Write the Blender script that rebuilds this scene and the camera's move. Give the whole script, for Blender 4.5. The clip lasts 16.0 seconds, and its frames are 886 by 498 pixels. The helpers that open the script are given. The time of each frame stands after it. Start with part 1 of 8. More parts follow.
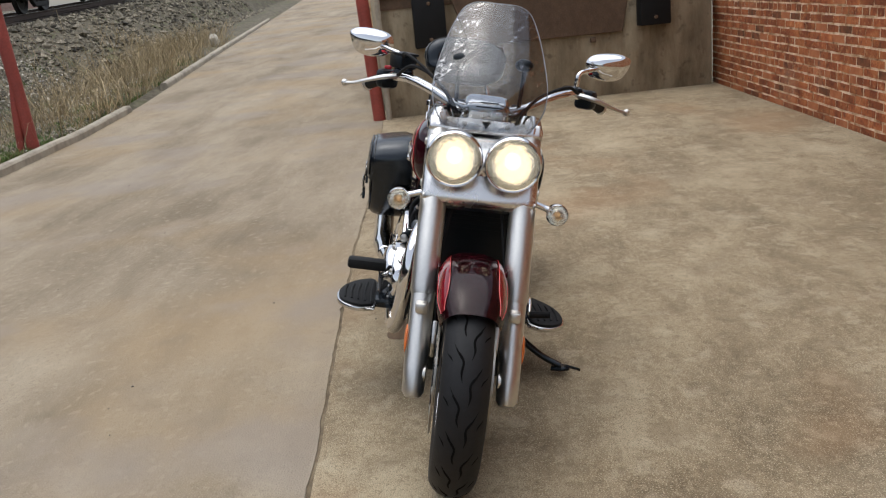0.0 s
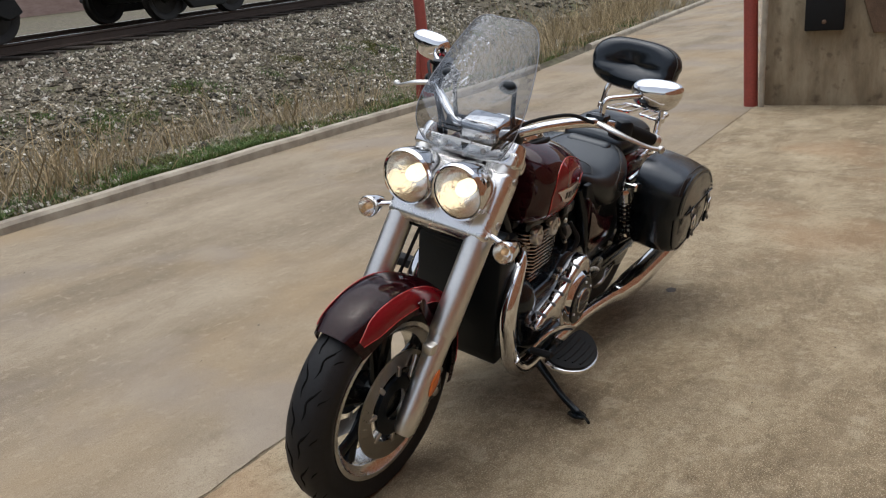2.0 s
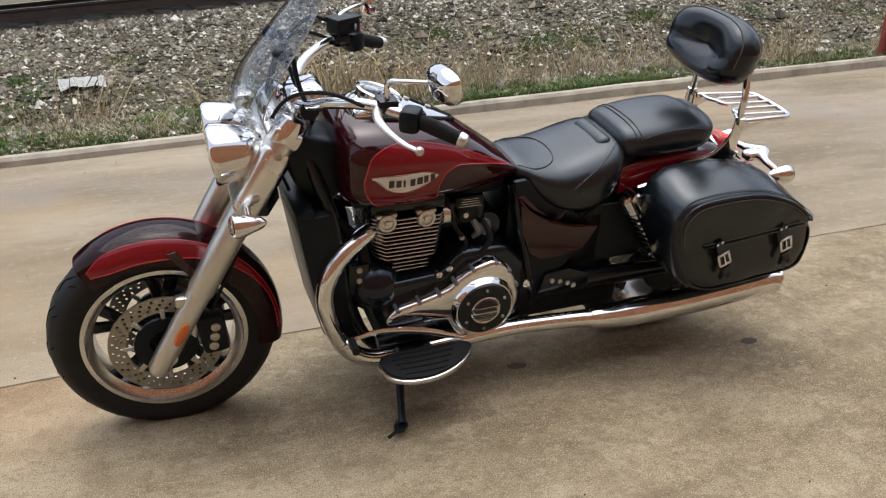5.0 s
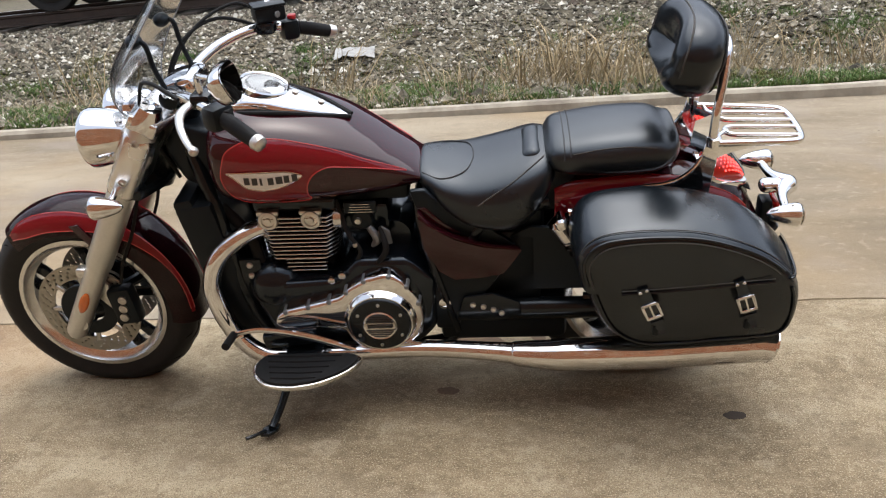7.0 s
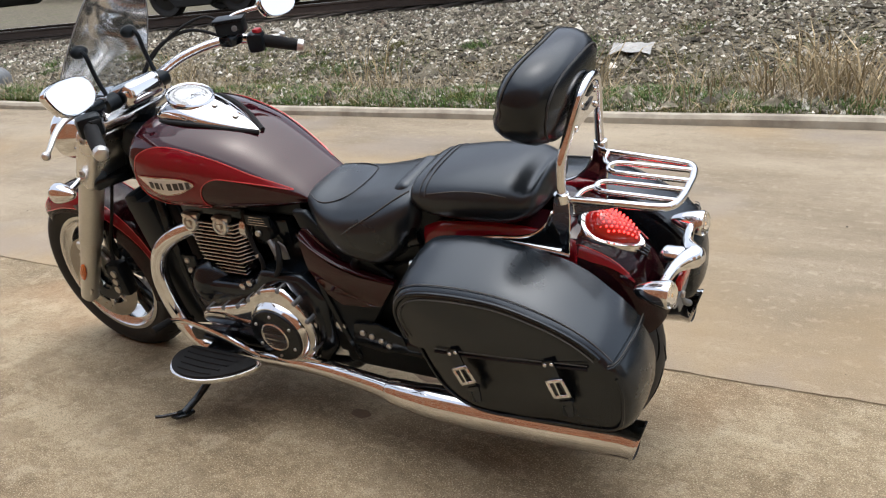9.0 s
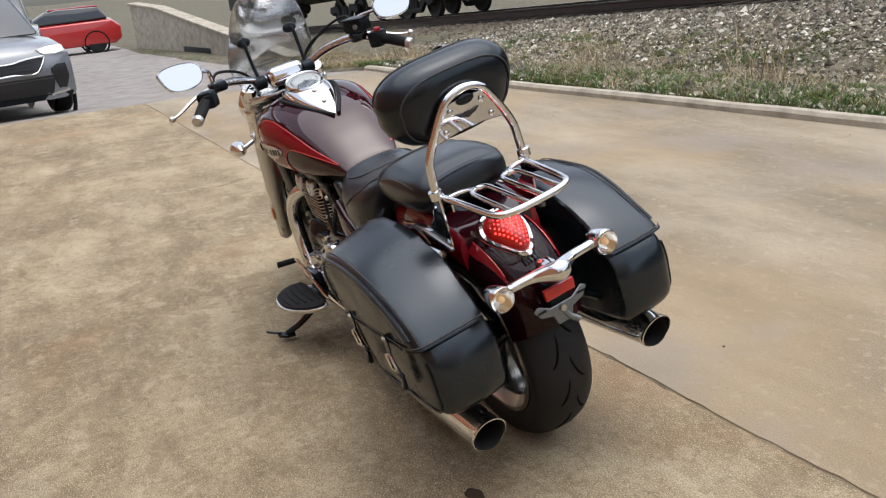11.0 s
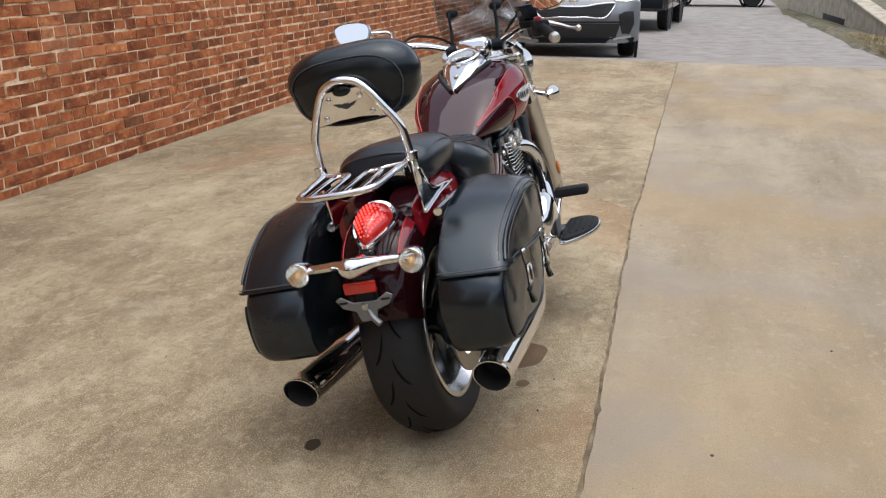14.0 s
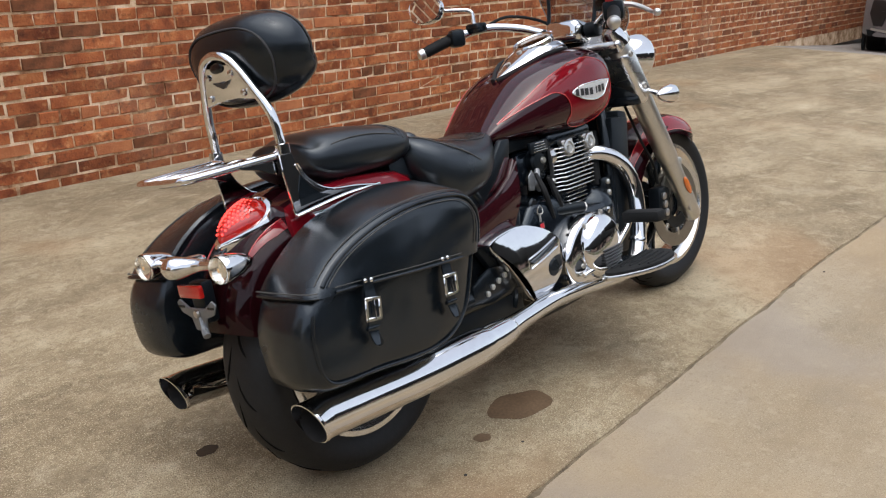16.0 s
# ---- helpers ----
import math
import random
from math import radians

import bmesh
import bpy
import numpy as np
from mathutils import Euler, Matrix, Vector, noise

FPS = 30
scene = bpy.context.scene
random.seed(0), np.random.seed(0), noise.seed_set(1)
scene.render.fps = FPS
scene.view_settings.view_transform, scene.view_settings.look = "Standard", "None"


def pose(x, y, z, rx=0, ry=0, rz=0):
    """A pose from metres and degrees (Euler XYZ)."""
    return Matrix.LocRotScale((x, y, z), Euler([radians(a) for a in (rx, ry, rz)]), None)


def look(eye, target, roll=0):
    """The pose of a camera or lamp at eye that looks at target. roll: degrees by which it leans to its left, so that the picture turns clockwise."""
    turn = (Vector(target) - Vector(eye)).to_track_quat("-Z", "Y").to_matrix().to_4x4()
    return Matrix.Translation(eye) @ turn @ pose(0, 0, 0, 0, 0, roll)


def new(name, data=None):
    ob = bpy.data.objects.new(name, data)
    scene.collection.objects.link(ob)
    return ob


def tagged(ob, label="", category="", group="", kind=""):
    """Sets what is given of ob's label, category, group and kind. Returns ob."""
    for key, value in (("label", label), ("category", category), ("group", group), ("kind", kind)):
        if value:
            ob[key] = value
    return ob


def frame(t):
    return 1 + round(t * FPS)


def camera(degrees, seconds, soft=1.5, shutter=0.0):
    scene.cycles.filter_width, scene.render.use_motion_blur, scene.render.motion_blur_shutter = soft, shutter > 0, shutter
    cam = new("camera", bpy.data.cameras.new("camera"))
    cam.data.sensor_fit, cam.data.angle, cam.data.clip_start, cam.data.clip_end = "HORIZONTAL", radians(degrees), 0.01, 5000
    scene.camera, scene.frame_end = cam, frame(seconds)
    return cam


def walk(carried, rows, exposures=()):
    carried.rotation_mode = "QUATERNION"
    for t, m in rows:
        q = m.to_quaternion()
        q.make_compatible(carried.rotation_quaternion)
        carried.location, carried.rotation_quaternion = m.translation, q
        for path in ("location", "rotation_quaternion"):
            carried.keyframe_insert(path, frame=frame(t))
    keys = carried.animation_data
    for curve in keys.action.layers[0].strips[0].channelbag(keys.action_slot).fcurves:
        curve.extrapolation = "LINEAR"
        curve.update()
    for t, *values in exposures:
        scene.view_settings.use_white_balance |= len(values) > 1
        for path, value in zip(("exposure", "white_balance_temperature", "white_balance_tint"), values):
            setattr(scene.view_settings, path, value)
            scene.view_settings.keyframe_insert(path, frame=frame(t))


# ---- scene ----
cam = camera(53.9, 16.0, soft=1.2)
PATH = [
    (0, (3.79, 0.105, 1.275), (1.875, 0.01, 0.704), -5.6),
    (0.5, (3.693, 0.435, 1.296), (1.812, 0.062, 0.727), -4.5),
    (1, (3.647, 0.804, 1.299), (1.85, 0.138, 0.729), -5.2),
    (1.5, (3.491, 1.098, 1.286), (1.803, 0.185, 0.722), -5.5),
    (2, (3.298, 1.379, 1.308), (1.72, 0.294, 0.732), -3.8),
    (2.5, (3.131, 1.708, 1.309), (1.675, 0.467, 0.724), -3.3),
    (3, (2.889, 1.882, 1.287), (1.544, 0.53, 0.684), -2.0),
    (3.2, (2.779, 1.944, 1.299), (1.454, 0.576, 0.687), -1.2),
    (5.3, (1.411, 2.397, 1.3), (0.984, 0.564, 0.623), -2.1),
    (5.5, (1.296, 2.396, 1.282), (0.934, 0.549, 0.604), -2.0),
    (6, (0.983, 2.33, 1.29), (0.733, 0.47, 0.597), -1.5),
    (6.5, (0.649, 2.327, 1.281), (0.605, 0.454, 0.583), -1.8),
    (7, (0.338, 2.282, 1.271), (0.586, 0.423, 0.575), -3.3),
    (7.5, (0.076, 2.155, 1.281), (0.433, 0.318, 0.575), -3.1),
    (8, (-0.232, 2.078, 1.275), (0.501, 0.347, 0.592), -4.8),
    (8.5, (-0.509, 1.969, 1.273), (0.403, 0.318, 0.608), -5.1),
    (9, (-0.794, 1.769, 1.282), (0.236, 0.195, 0.604), -4.2),
    (9.2, (-0.907, 1.716, 1.279), (0.249, 0.229, 0.604), -4.9),
    (11.3, (-1.912, 0.801, 1.255), (-0.145, 0.129, 0.602), -5.1),
    (11.5, (-1.935, 0.727, 1.289), (-0.172, 0.079, 0.602), -4.0),
    (12, (-2.02, 0.464, 1.292), (-0.221, -0.061, 0.596), -3.2),
    (12.5, (-2.145, 0.145, 1.294), (-0.275, -0.022, 0.603), -4.4),
    (13, (-2.096, -0.199, 1.281), (-0.219, -0.122, 0.593), -2.6),
    (13.5, (-2.06, -0.522, 1.269), (-0.217, -0.124, 0.604), -1.7),
    (14, (-2.006, -0.825, 1.275), (-0.212, -0.219, 0.631), -0.3),
    (14.5, (-1.803, -1.052, 1.271), (-0.091, -0.251, 0.616), 0.4),
    (15, (-1.617, -1.283, 1.25), (0.043, -0.368, 0.613), 1.3),
    (15.5, (-1.4, -1.494, 1.237), (0.1, -0.342, 0.586), 0.6),
    (16, (-1.089, -1.573, 1.221), (0.26, -0.259, 0.547), -0.2),
]
walk(cam, [(t, look(eye, target, roll)) for t, eye, target, roll in PATH],
     [(0, 0.52), (2.5, 0.48), (5.5, 0.97), (8, 1.09), (12.5, 0.83), (14, 0.83), (16, 0.84)])

# ---- sky, sun and exposure ----
world = bpy.data.worlds.new("overcast_sky")
scene.world = world
world.use_nodes = True
wt = world.node_tree
sky = wt.nodes.new("ShaderNodeTexSky")
sky.sky_type, sky.sun_disc = "NISHITA", False
sky.sun_elevation, sky.sun_rotation = radians(82), radians(203)
sky.air_density, sky.dust_density, sky.ozone_density = 1.0, 3.0, 1.0
hs = wt.nodes.new("ShaderNodeHueSaturation")
hs.inputs["Saturation"].default_value = 0.5
hs.inputs["Value"].default_value = 1.0
wt.links.new(sky.outputs[0], hs.inputs["Color"])
wt.links.new(hs.outputs[0], wt.nodes["Background"].inputs["Color"])
wt.nodes["Background"].inputs["Strength"].default_value = 0.15
sun_data = bpy.data.lights.new("sun", "SUN")
sun_data.energy, sun_data.angle, sun_data.color = 1.22, radians(88), (0.94, 0.97, 1.0)
sun = new("sun", sun_data)
sun.matrix_world = look((-1.0, -2.4, 18), (0, 0, 0))
scene.view_settings.exposure = 0.0


# ---- mesh helpers ----
def spline(pts, k=6, closed=False):
    """Catmull-Rom through points of any size, k steps a span."""
    p = [np.array(q, float) for q in pts]
    n = len(p)
    out = []
    for i in range(n if closed else n - 1):
        if closed:
            a, b, c, d = p[(i - 1) % n], p[i], p[(i + 1) % n], p[(i + 2) % n]
        else:
            b, c = p[i], p[i + 1]
            a = p[i - 1] if i else 2 * b - c
            d = p[i + 2] if i + 2 < n else 2 * c - b
        for j in range(k):
            t = j / k
            out.append(0.5 * (2 * b + (c - a) * t + (2 * a - 5 * b + 4 * c - d) * t * t + (3 * b - a - 3 * c + d) * t ** 3))
    if not closed:
        out.append(p[-1])
    return out


def loft(rings, bm=None, closed=True, cap=True):
    bm = bm or bmesh.new()
    vs = [[bm.verts.new(tuple(float(c) for c in q)) for q in r] for r in rings]
    n = len(vs[0])
    for r0, r1 in zip(vs, vs[1:]):
        for i in range(n if closed else n - 1):
            j = (i + 1) % n
            bm.faces.new((r0[i], r0[j], r1[j], r1[i]))
    if cap and closed:
        bm.faces.new(vs[0][::-1])
        bm.faces.new(vs[-1])
    return bm


def frame_of(d):
    d = Vector(d).normalized()
    up = Vector((0, 0, 1)) if abs(d.z) < 0.9 else Vector((1, 0, 0))
    s = d.cross(up).normalized()
    return d, s, s.cross(d)


def tube(pts, r, n=12, k=5, bm=None, flat=1.0, cap=True):
    """A tube along a smooth path; r may be one radius or one a point."""
    rs = r if isinstance(r, (list, tuple)) else [r] * len(pts)
    path = spline([(*p, q) for p, q in zip(pts, rs)], k) if k > 1 else [np.array((*p, q)) for p, q in zip(pts, rs)]
    d0, s, u = frame_of(path[1][:3] - path[0][:3])
    rings = []
    for i, p in enumerate(path):
        a, b = path[max(i - 1, 0)][:3], path[min(i + 1, len(path) - 1)][:3]
        d = Vector(b - a).normalized()
        s = (s - d * s.dot(d)).normalized()
        u = s.cross(d)
        c = Vector(p[:3])
        rings.append([c + s * (math.cos(t) * p[3]) + u * (math.sin(t) * p[3] * flat) for t in (2 * math.pi * m / n for m in range(n))])
    return loft(rings, bm, cap=cap)


def lathe(profile, centre, axis, n=32, bm=None, close=False, cap=True):
    """Turns (radius, height) pairs about an axis through centre."""
    d, s, u = frame_of(axis)
    c = Vector(centre)
    rings = [[c + d * h + (s * math.cos(t) + u * math.sin(t)) * max(r, 1e-4) for t in (2 * math.pi * m / n for m in range(n))] for r, h in profile]
    if close:
        rings.append(rings[0])
    bm = loft(rings, bm, cap=cap and not close)
    if close:
        bmesh.ops.remove_doubles(bm, verts=bm.verts, dist=1e-6)
    return bm


def bevel(bm, w, seg=2, angle=30):
    if w > 0:
        edges = [e for e in bm.edges if len(e.link_faces) == 2 and e.calc_face_angle(0) > radians(angle)]
        bmesh.ops.bevel(bm, geom=edges, offset=w, segments=seg, affect="EDGES", profile=0.5, clamp_overlap=True)
    return bm


def rbox(c, size, w=0.01, m=None, seg=2, bm=None):
    b = bmesh.new()
    bmesh.ops.create_cube(b, size=1.0)
    bmesh.ops.scale(b, vec=size, verts=b.verts)
    bevel(b, w, seg)
    b.transform((Matrix.Translation(c) @ m) if m else Matrix.Translation(c))
    return merge(bm, b) if bm else b


def merge(bm, other):
    me = bpy.data.meshes.new("tmp")
    other.to_mesh(me)
    other.free()
    bm.from_mesh(me)
    bpy.data.meshes.remove(me)
    return bm


def prism(outline, y0, y1, w=0.0, seg=2, axis="y", bm=None):
    """A flat outline given thickness: outline in (x, z), thick along y; or in (x, y), thick along z; or in (y, z), thick along x."""
    b = bmesh.new()
    put = {"y": lambda p, h: (p[0], h, p[1]), "z": lambda p, h: (p[0], p[1], h), "x": lambda p, h: (h, p[0], p[1])}[axis]
    lo = [b.verts.new(put(p, y0)) for p in outline]
    hi = [b.verts.new(put(p, y1)) for p in outline]
    b.faces.new(lo)
    b.faces.new(hi[::-1])
    n = len(lo)
    for i in range(n):
        b.faces.new((lo[i], hi[i], hi[(i + 1) % n], lo[(i + 1) % n]))
    bmesh.ops.recalc_face_normals(b, faces=b.faces)
    bevel(b, w, seg)
    return merge(bm, b) if bm else b


def ball(c, size, bm=None, u=20, v=12, m=None):
    b = bmesh.new()
    bmesh.ops.create_uvsphere(b, u_segments=u, v_segments=v, radius=1.0)
    bmesh.ops.scale(b, vec=size, verts=b.verts)
    b.transform((Matrix.Translation(c) @ m) if m else Matrix.Translation(c))
    return merge(bm, b) if bm else b


def grid_fill(outline, step, put, bm=None):
    """Fills an outline in two coordinates with small faces and lays each point by put(a, b)."""
    b = bmesh.new()
    b.faces.new([b.verts.new((p[0], p[1], 0)) for p in outline])
    b.normal_update()
    bmesh.ops.triangulate(b, faces=b.faces, quad_method="BEAUTY", ngon_method="EAR_CLIP")
    for ax in (0, 1):
        lo, hi = min(p[ax] for p in outline), max(p[ax] for p in outline)
        for i in range(1, int((hi - lo) / step) + 1):
            co, no = [0, 0, 0], [0, 0, 0]
            co[ax], no[ax] = lo + i * step, 1
            bmesh.ops.bisect_plane(b, geom=[*b.verts, *b.edges, *b.faces], plane_co=co, plane_no=no)
    for v in b.verts:
        v.co = put(v.co.x, v.co.y)
    return merge(bm, b) if bm else b


def thicken(bm, t):
    """Gives an open sheet a thickness t inwards."""
    bmesh.ops.recalc_face_normals(bm, faces=bm.faces)
    bmesh.ops.solidify(bm, geom=bm.faces[:], thickness=t)
    return bm


def part(name, bm, mat_, parent=None, label="", smooth=True, sharp=38):
    me = bpy.data.meshes.new(name)
    bmesh.ops.recalc_face_normals(bm, faces=bm.faces)
    bm.to_mesh(me)
    bm.free()
    me.materials.append(mat_)
    if smooth:
        me.polygons.foreach_set("use_smooth", [True] * len(me.polygons))
        me.set_sharp_from_angle(angle=radians(sharp))
    ob = new(name, me)
    ob.parent = parent
    if label:
        ob["label"] = label
    return ob


def thing(name, m, label, category, group=""):
    ob = new(name)
    ob.matrix_world = m
    ob.empty_display_size = 0.1
    return tagged(ob, label, category, group)


# ---- materials ----
def mat(name, col, rough=0.5, metal=0.0, var=0.12, scale=12.0, bump=0.0, bscale=150.0, coat=0.0, island=0.0, rvar=0.1, spec=0.5, sheen=(1, 1, 1)):
    m = bpy.data.materials.new(name)
    m.use_nodes = True
    nt = m.node_tree
    p = nt.nodes["Principled BSDF"]
    tc = nt.nodes.new("ShaderNodeTexCoord")
    big, fine = (nt.nodes.new("ShaderNodeTexNoise") for _ in range(2))
    big.inputs["Scale"].default_value, fine.inputs["Scale"].default_value = scale, scale * 9
    big.inputs["Detail"].default_value, fine.inputs["Detail"].default_value = 5, 4
    add = nt.nodes.new("ShaderNodeMath")
    add.operation = "ADD"
    hsv = nt.nodes.new("ShaderNodeHueSaturation")
    hsv.inputs["Color"].default_value = (*col, 1)
    mr = nt.nodes.new("ShaderNodeMapRange")
    mr.inputs["From Min"].default_value, mr.inputs["From Max"].default_value = 0.6, 1.4
    mr.inputs["To Min"].default_value, mr.inputs["To Max"].default_value = 1 - var, 1 + var
    rr = nt.nodes.new("ShaderNodeMapRange")
    rr.inputs["To Min"].default_value, rr.inputs["To Max"].default_value = max(rough * (1 - rvar), 0.01), min(rough * (1 + rvar), 1)
    for n in (big, fine):
        nt.links.new(tc.outputs["Object"], n.inputs["Vector"])
    nt.links.new(big.outputs["Fac"], add.inputs[0])
    nt.links.new(fine.outputs["Fac"], add.inputs[1])
    nt.links.new(add.outputs[0], mr.inputs["Value"])
    nt.links.new(big.outputs["Fac"], rr.inputs["Value"])
    value = mr.outputs[0]
    if island:
        geo = nt.nodes.new("ShaderNodeNewGeometry")
        oi = nt.nodes.new("ShaderNodeObjectInfo")
        rnd, wr = nt.nodes.new("ShaderNodeMath"), nt.nodes.new("ShaderNodeMapRange")
        rnd.operation = "ADD"
        fr = nt.nodes.new("ShaderNodeMath")
        fr.operation = "FRACT"
        nt.links.new(geo.outputs["Random Per Island"], rnd.inputs[0])
        nt.links.new(oi.outputs["Random"], rnd.inputs[1])
        nt.links.new(rnd.outputs[0], fr.inputs[0])
        wr.inputs["To Min"].default_value, wr.inputs["To Max"].default_value = 1 - island, 1 + island
        nt.links.new(fr.outputs[0], wr.inputs["Value"])
        mul = nt.nodes.new("ShaderNodeMath")
        mul.operation = "MULTIPLY"
        nt.links.new(value, mul.inputs[0])
        nt.links.new(wr.outputs[0], mul.inputs[1])
        value = mul.outputs[0]
    nt.links.new(value, hsv.inputs["Value"])
    nt.links.new(hsv.outputs[0], p.inputs["Base Color"])
    nt.links.new(rr.outputs[0], p.inputs["Roughness"])
    p.inputs["Metallic"].default_value = metal
    p.inputs["Coat Weight"].default_value = coat
    p.inputs["Coat Roughness"].default_value = 0.03
    p.inputs["Specular IOR Level"].default_value = spec
    p.inputs["Specular Tint"].default_value = (*sheen, 1)
    if bump:
        bn, bt = nt.nodes.new("ShaderNodeBump"), nt.nodes.new("ShaderNodeTexNoise")
        bt.inputs["Scale"].default_value, bt.inputs["Detail"].default_value = bscale, 4
        bn.inputs["Strength"].default_value, bn.inputs["Distance"].default_value = bump, 0.002
        nt.links.new(tc.outputs["Object"], bt.inputs["Vector"])
        nt.links.new(bt.outputs["Fac"], bn.inputs["Height"])
        nt.links.new(bn.outputs[0], p.inputs["Normal"])
    return m


def ramped(name, stops, scale, rough=0.8, bump=0.3, bscale=60.0, detail=8.0, stretch=(1, 1, 1), speck=None, island=0.0, rough_noise=0.62):
    """A weathered surface: noise through a colour ramp, a finer noise over it, relief, and stains of their own shape."""
    m = bpy.data.materials.new(name)
    m.use_nodes = True
    nt = m.node_tree
    p = nt.nodes["Principled BSDF"]
    tc, mp = nt.nodes.new("ShaderNodeTexCoord"), nt.nodes.new("ShaderNodeMapping")
    mp.inputs["Scale"].default_value = stretch
    place = tc.outputs["Object"]
    wide = tc.outputs["Object"]
    if island:
        shift, info, span = nt.nodes.new("ShaderNodeVectorMath"), nt.nodes.new("ShaderNodeObjectInfo"), nt.nodes.new("ShaderNodeMath")
        span.operation, span.inputs[1].default_value = "MULTIPLY", 60.0
        nt.links.new(info.outputs["Random"], span.inputs[0])
        nt.links.new(place, shift.inputs[0])
        nt.links.new(span.outputs[0], shift.inputs[1])
        place = shift.outputs[0]
        wide = nt.nodes.new("ShaderNodeNewGeometry").outputs["Position"]
    nt.links.new(place, mp.inputs["Vector"])
    nz, ramp = nt.nodes.new("ShaderNodeTexNoise"), nt.nodes.new("ShaderNodeValToRGB")
    nz.inputs["Scale"].default_value, nz.inputs["Detail"].default_value, nz.inputs["Roughness"].default_value = scale, detail, rough_noise
    nt.links.new(mp.outputs[0], nz.inputs["Vector"])
    nt.links.new(nz.outputs["Fac"], ramp.inputs["Fac"])
    el = ramp.color_ramp.elements
    while len(el) < len(stops):
        el.new(0.5)
    for e, (pos, col) in zip(el, stops):
        e.position, e.color = pos, (*col, 1)
    out = ramp.outputs[0]

    def over(a, fac, col, kind="MIX"):
        mx = nt.nodes.new("ShaderNodeMixRGB")
        mx.blend_type = kind
        nt.links.new(fac, mx.inputs["Fac"])
        nt.links.new(a, mx.inputs["Color1"])
        mx.inputs["Color2"].default_value = (*col, 1)
        return mx.outputs[0]

    for sc, lo, hi, col, amt in (speck or []):
        sn, sr = nt.nodes.new("ShaderNodeTexNoise"), nt.nodes.new("ShaderNodeMapRange")
        sn.inputs["Scale"].default_value, sn.inputs["Detail"].default_value = sc, 6
        sr.inputs["From Min"].default_value, sr.inputs["From Max"].default_value, sr.inputs["To Max"].default_value = lo, hi, amt
        nt.links.new(place if sc > 3 else wide, sn.inputs["Vector"])
        nt.links.new(sn.outputs["Fac"], sr.inputs["Value"])
        out = over(out, sr.outputs[0], col)
    if island:
        geo, oi = nt.nodes.new("ShaderNodeNewGeometry"), nt.nodes.new("ShaderNodeObjectInfo")
        ad, fr, hv = nt.nodes.new("ShaderNodeMath"), nt.nodes.new("ShaderNodeMath"), nt.nodes.new("ShaderNodeHueSaturation")
        ad.operation, fr.operation = "ADD", "FRACT"
        nt.links.new(geo.outputs["Random Per Island"], ad.inputs[0])
        nt.links.new(oi.outputs["Random"], ad.inputs[1])
        nt.links.new(ad.outputs[0], fr.inputs[0])
        rp = nt.nodes.new("ShaderNodeValToRGB")
        e = rp.color_ramp.elements
        e[0].position, e[0].color = 0.0, (1 - island, 1 - island, 1 - island, 1)
        e[1].position, e[1].color = 1.0, (1 + island, 1 + island, 1 + island, 1)
        nt.links.new(fr.outputs[0], rp.inputs["Fac"])
        nt.links.new(rp.outputs[0], hv.inputs["Value"])
        nt.links.new(out, hv.inputs["Color"])
        out = hv.outputs[0]
        m["rnd"] = 1
    nt.links.new(out, p.inputs["Base Color"])
    p.inputs["Roughness"].default_value = rough
    p.inputs["Specular IOR Level"].default_value = 0.3
    if bump:
        bn, bt = nt.nodes.new("ShaderNodeBump"), nt.nodes.new("ShaderNodeTexNoise")
        bt.inputs["Scale"].default_value, bt.inputs["Detail"].default_value = bscale, 8
        bn.inputs["Strength"].default_value, bn.inputs["Distance"].default_value = bump, 0.006
        nt.links.new(tc.outputs["Object"], bt.inputs["Vector"])
        nt.links.new(bt.outputs["Fac"], bn.inputs["Height"])
        nt.links.new(bn.outputs[0], p.inputs["Normal"])
    return m


CHROME = mat("chrome", (0.74, 0.74, 0.745), 0.06, 1.0, var=0.04, scale=6, rvar=0.4)
POLISH = mat("polished_alloy", (0.66, 0.655, 0.645), 0.22, 1.0, var=0.05, scale=8, rvar=0.2)
NACELLE = mat("bright_satin_alloy", (0.74, 0.73, 0.71), 0.27, 1.0, var=0.05, scale=10, bump=0.03)
SATIN = mat("satin_alloy", (0.62, 0.61, 0.58), 0.36, 1.0, var=0.06, scale=14, bump=0.05)
STEEL = mat("brushed_steel", (0.5, 0.48, 0.45), 0.42, 1.0, var=0.12, scale=25)
DISC = mat("disc_steel", (0.34, 0.32, 0.285), 0.34, 1.0, var=0.12, scale=30)
GREYMETAL = mat("grey_bracket_steel", (0.2, 0.21, 0.22), 0.5, 0.7, var=0.15)
BLACK = mat("black_enamel", (0.005, 0.007, 0.009), 0.24, 0.0, var=0.3, scale=10, coat=0.2, spec=0.3, sheen=(0.84, 0.93, 1.0))
ENGINEBLACK = mat("engine_black_enamel", (0.004, 0.006, 0.009), 0.17, 0.0, var=0.3, scale=18, bump=0.05, bscale=400, spec=0.5, sheen=(0.80, 0.91, 1.0))
PLASTIC = mat("black_plastic", (0.005, 0.007, 0.009), 0.38, 0.0, var=0.2, scale=20, bump=0.08, bscale=500, spec=0.24, sheen=(0.82, 0.92, 1.0))
RUBBER = mat("black_rubber", (0.009, 0.0095, 0.010), 0.7, 0.0, var=0.25, scale=14, bump=0.15, bscale=300, spec=0.22)
TYRE = mat("tyre_rubber", (0.010, 0.0105, 0.0115), 0.58, 0.0, var=0.3, scale=9, bump=0.25, bscale=220, spec=0.3)
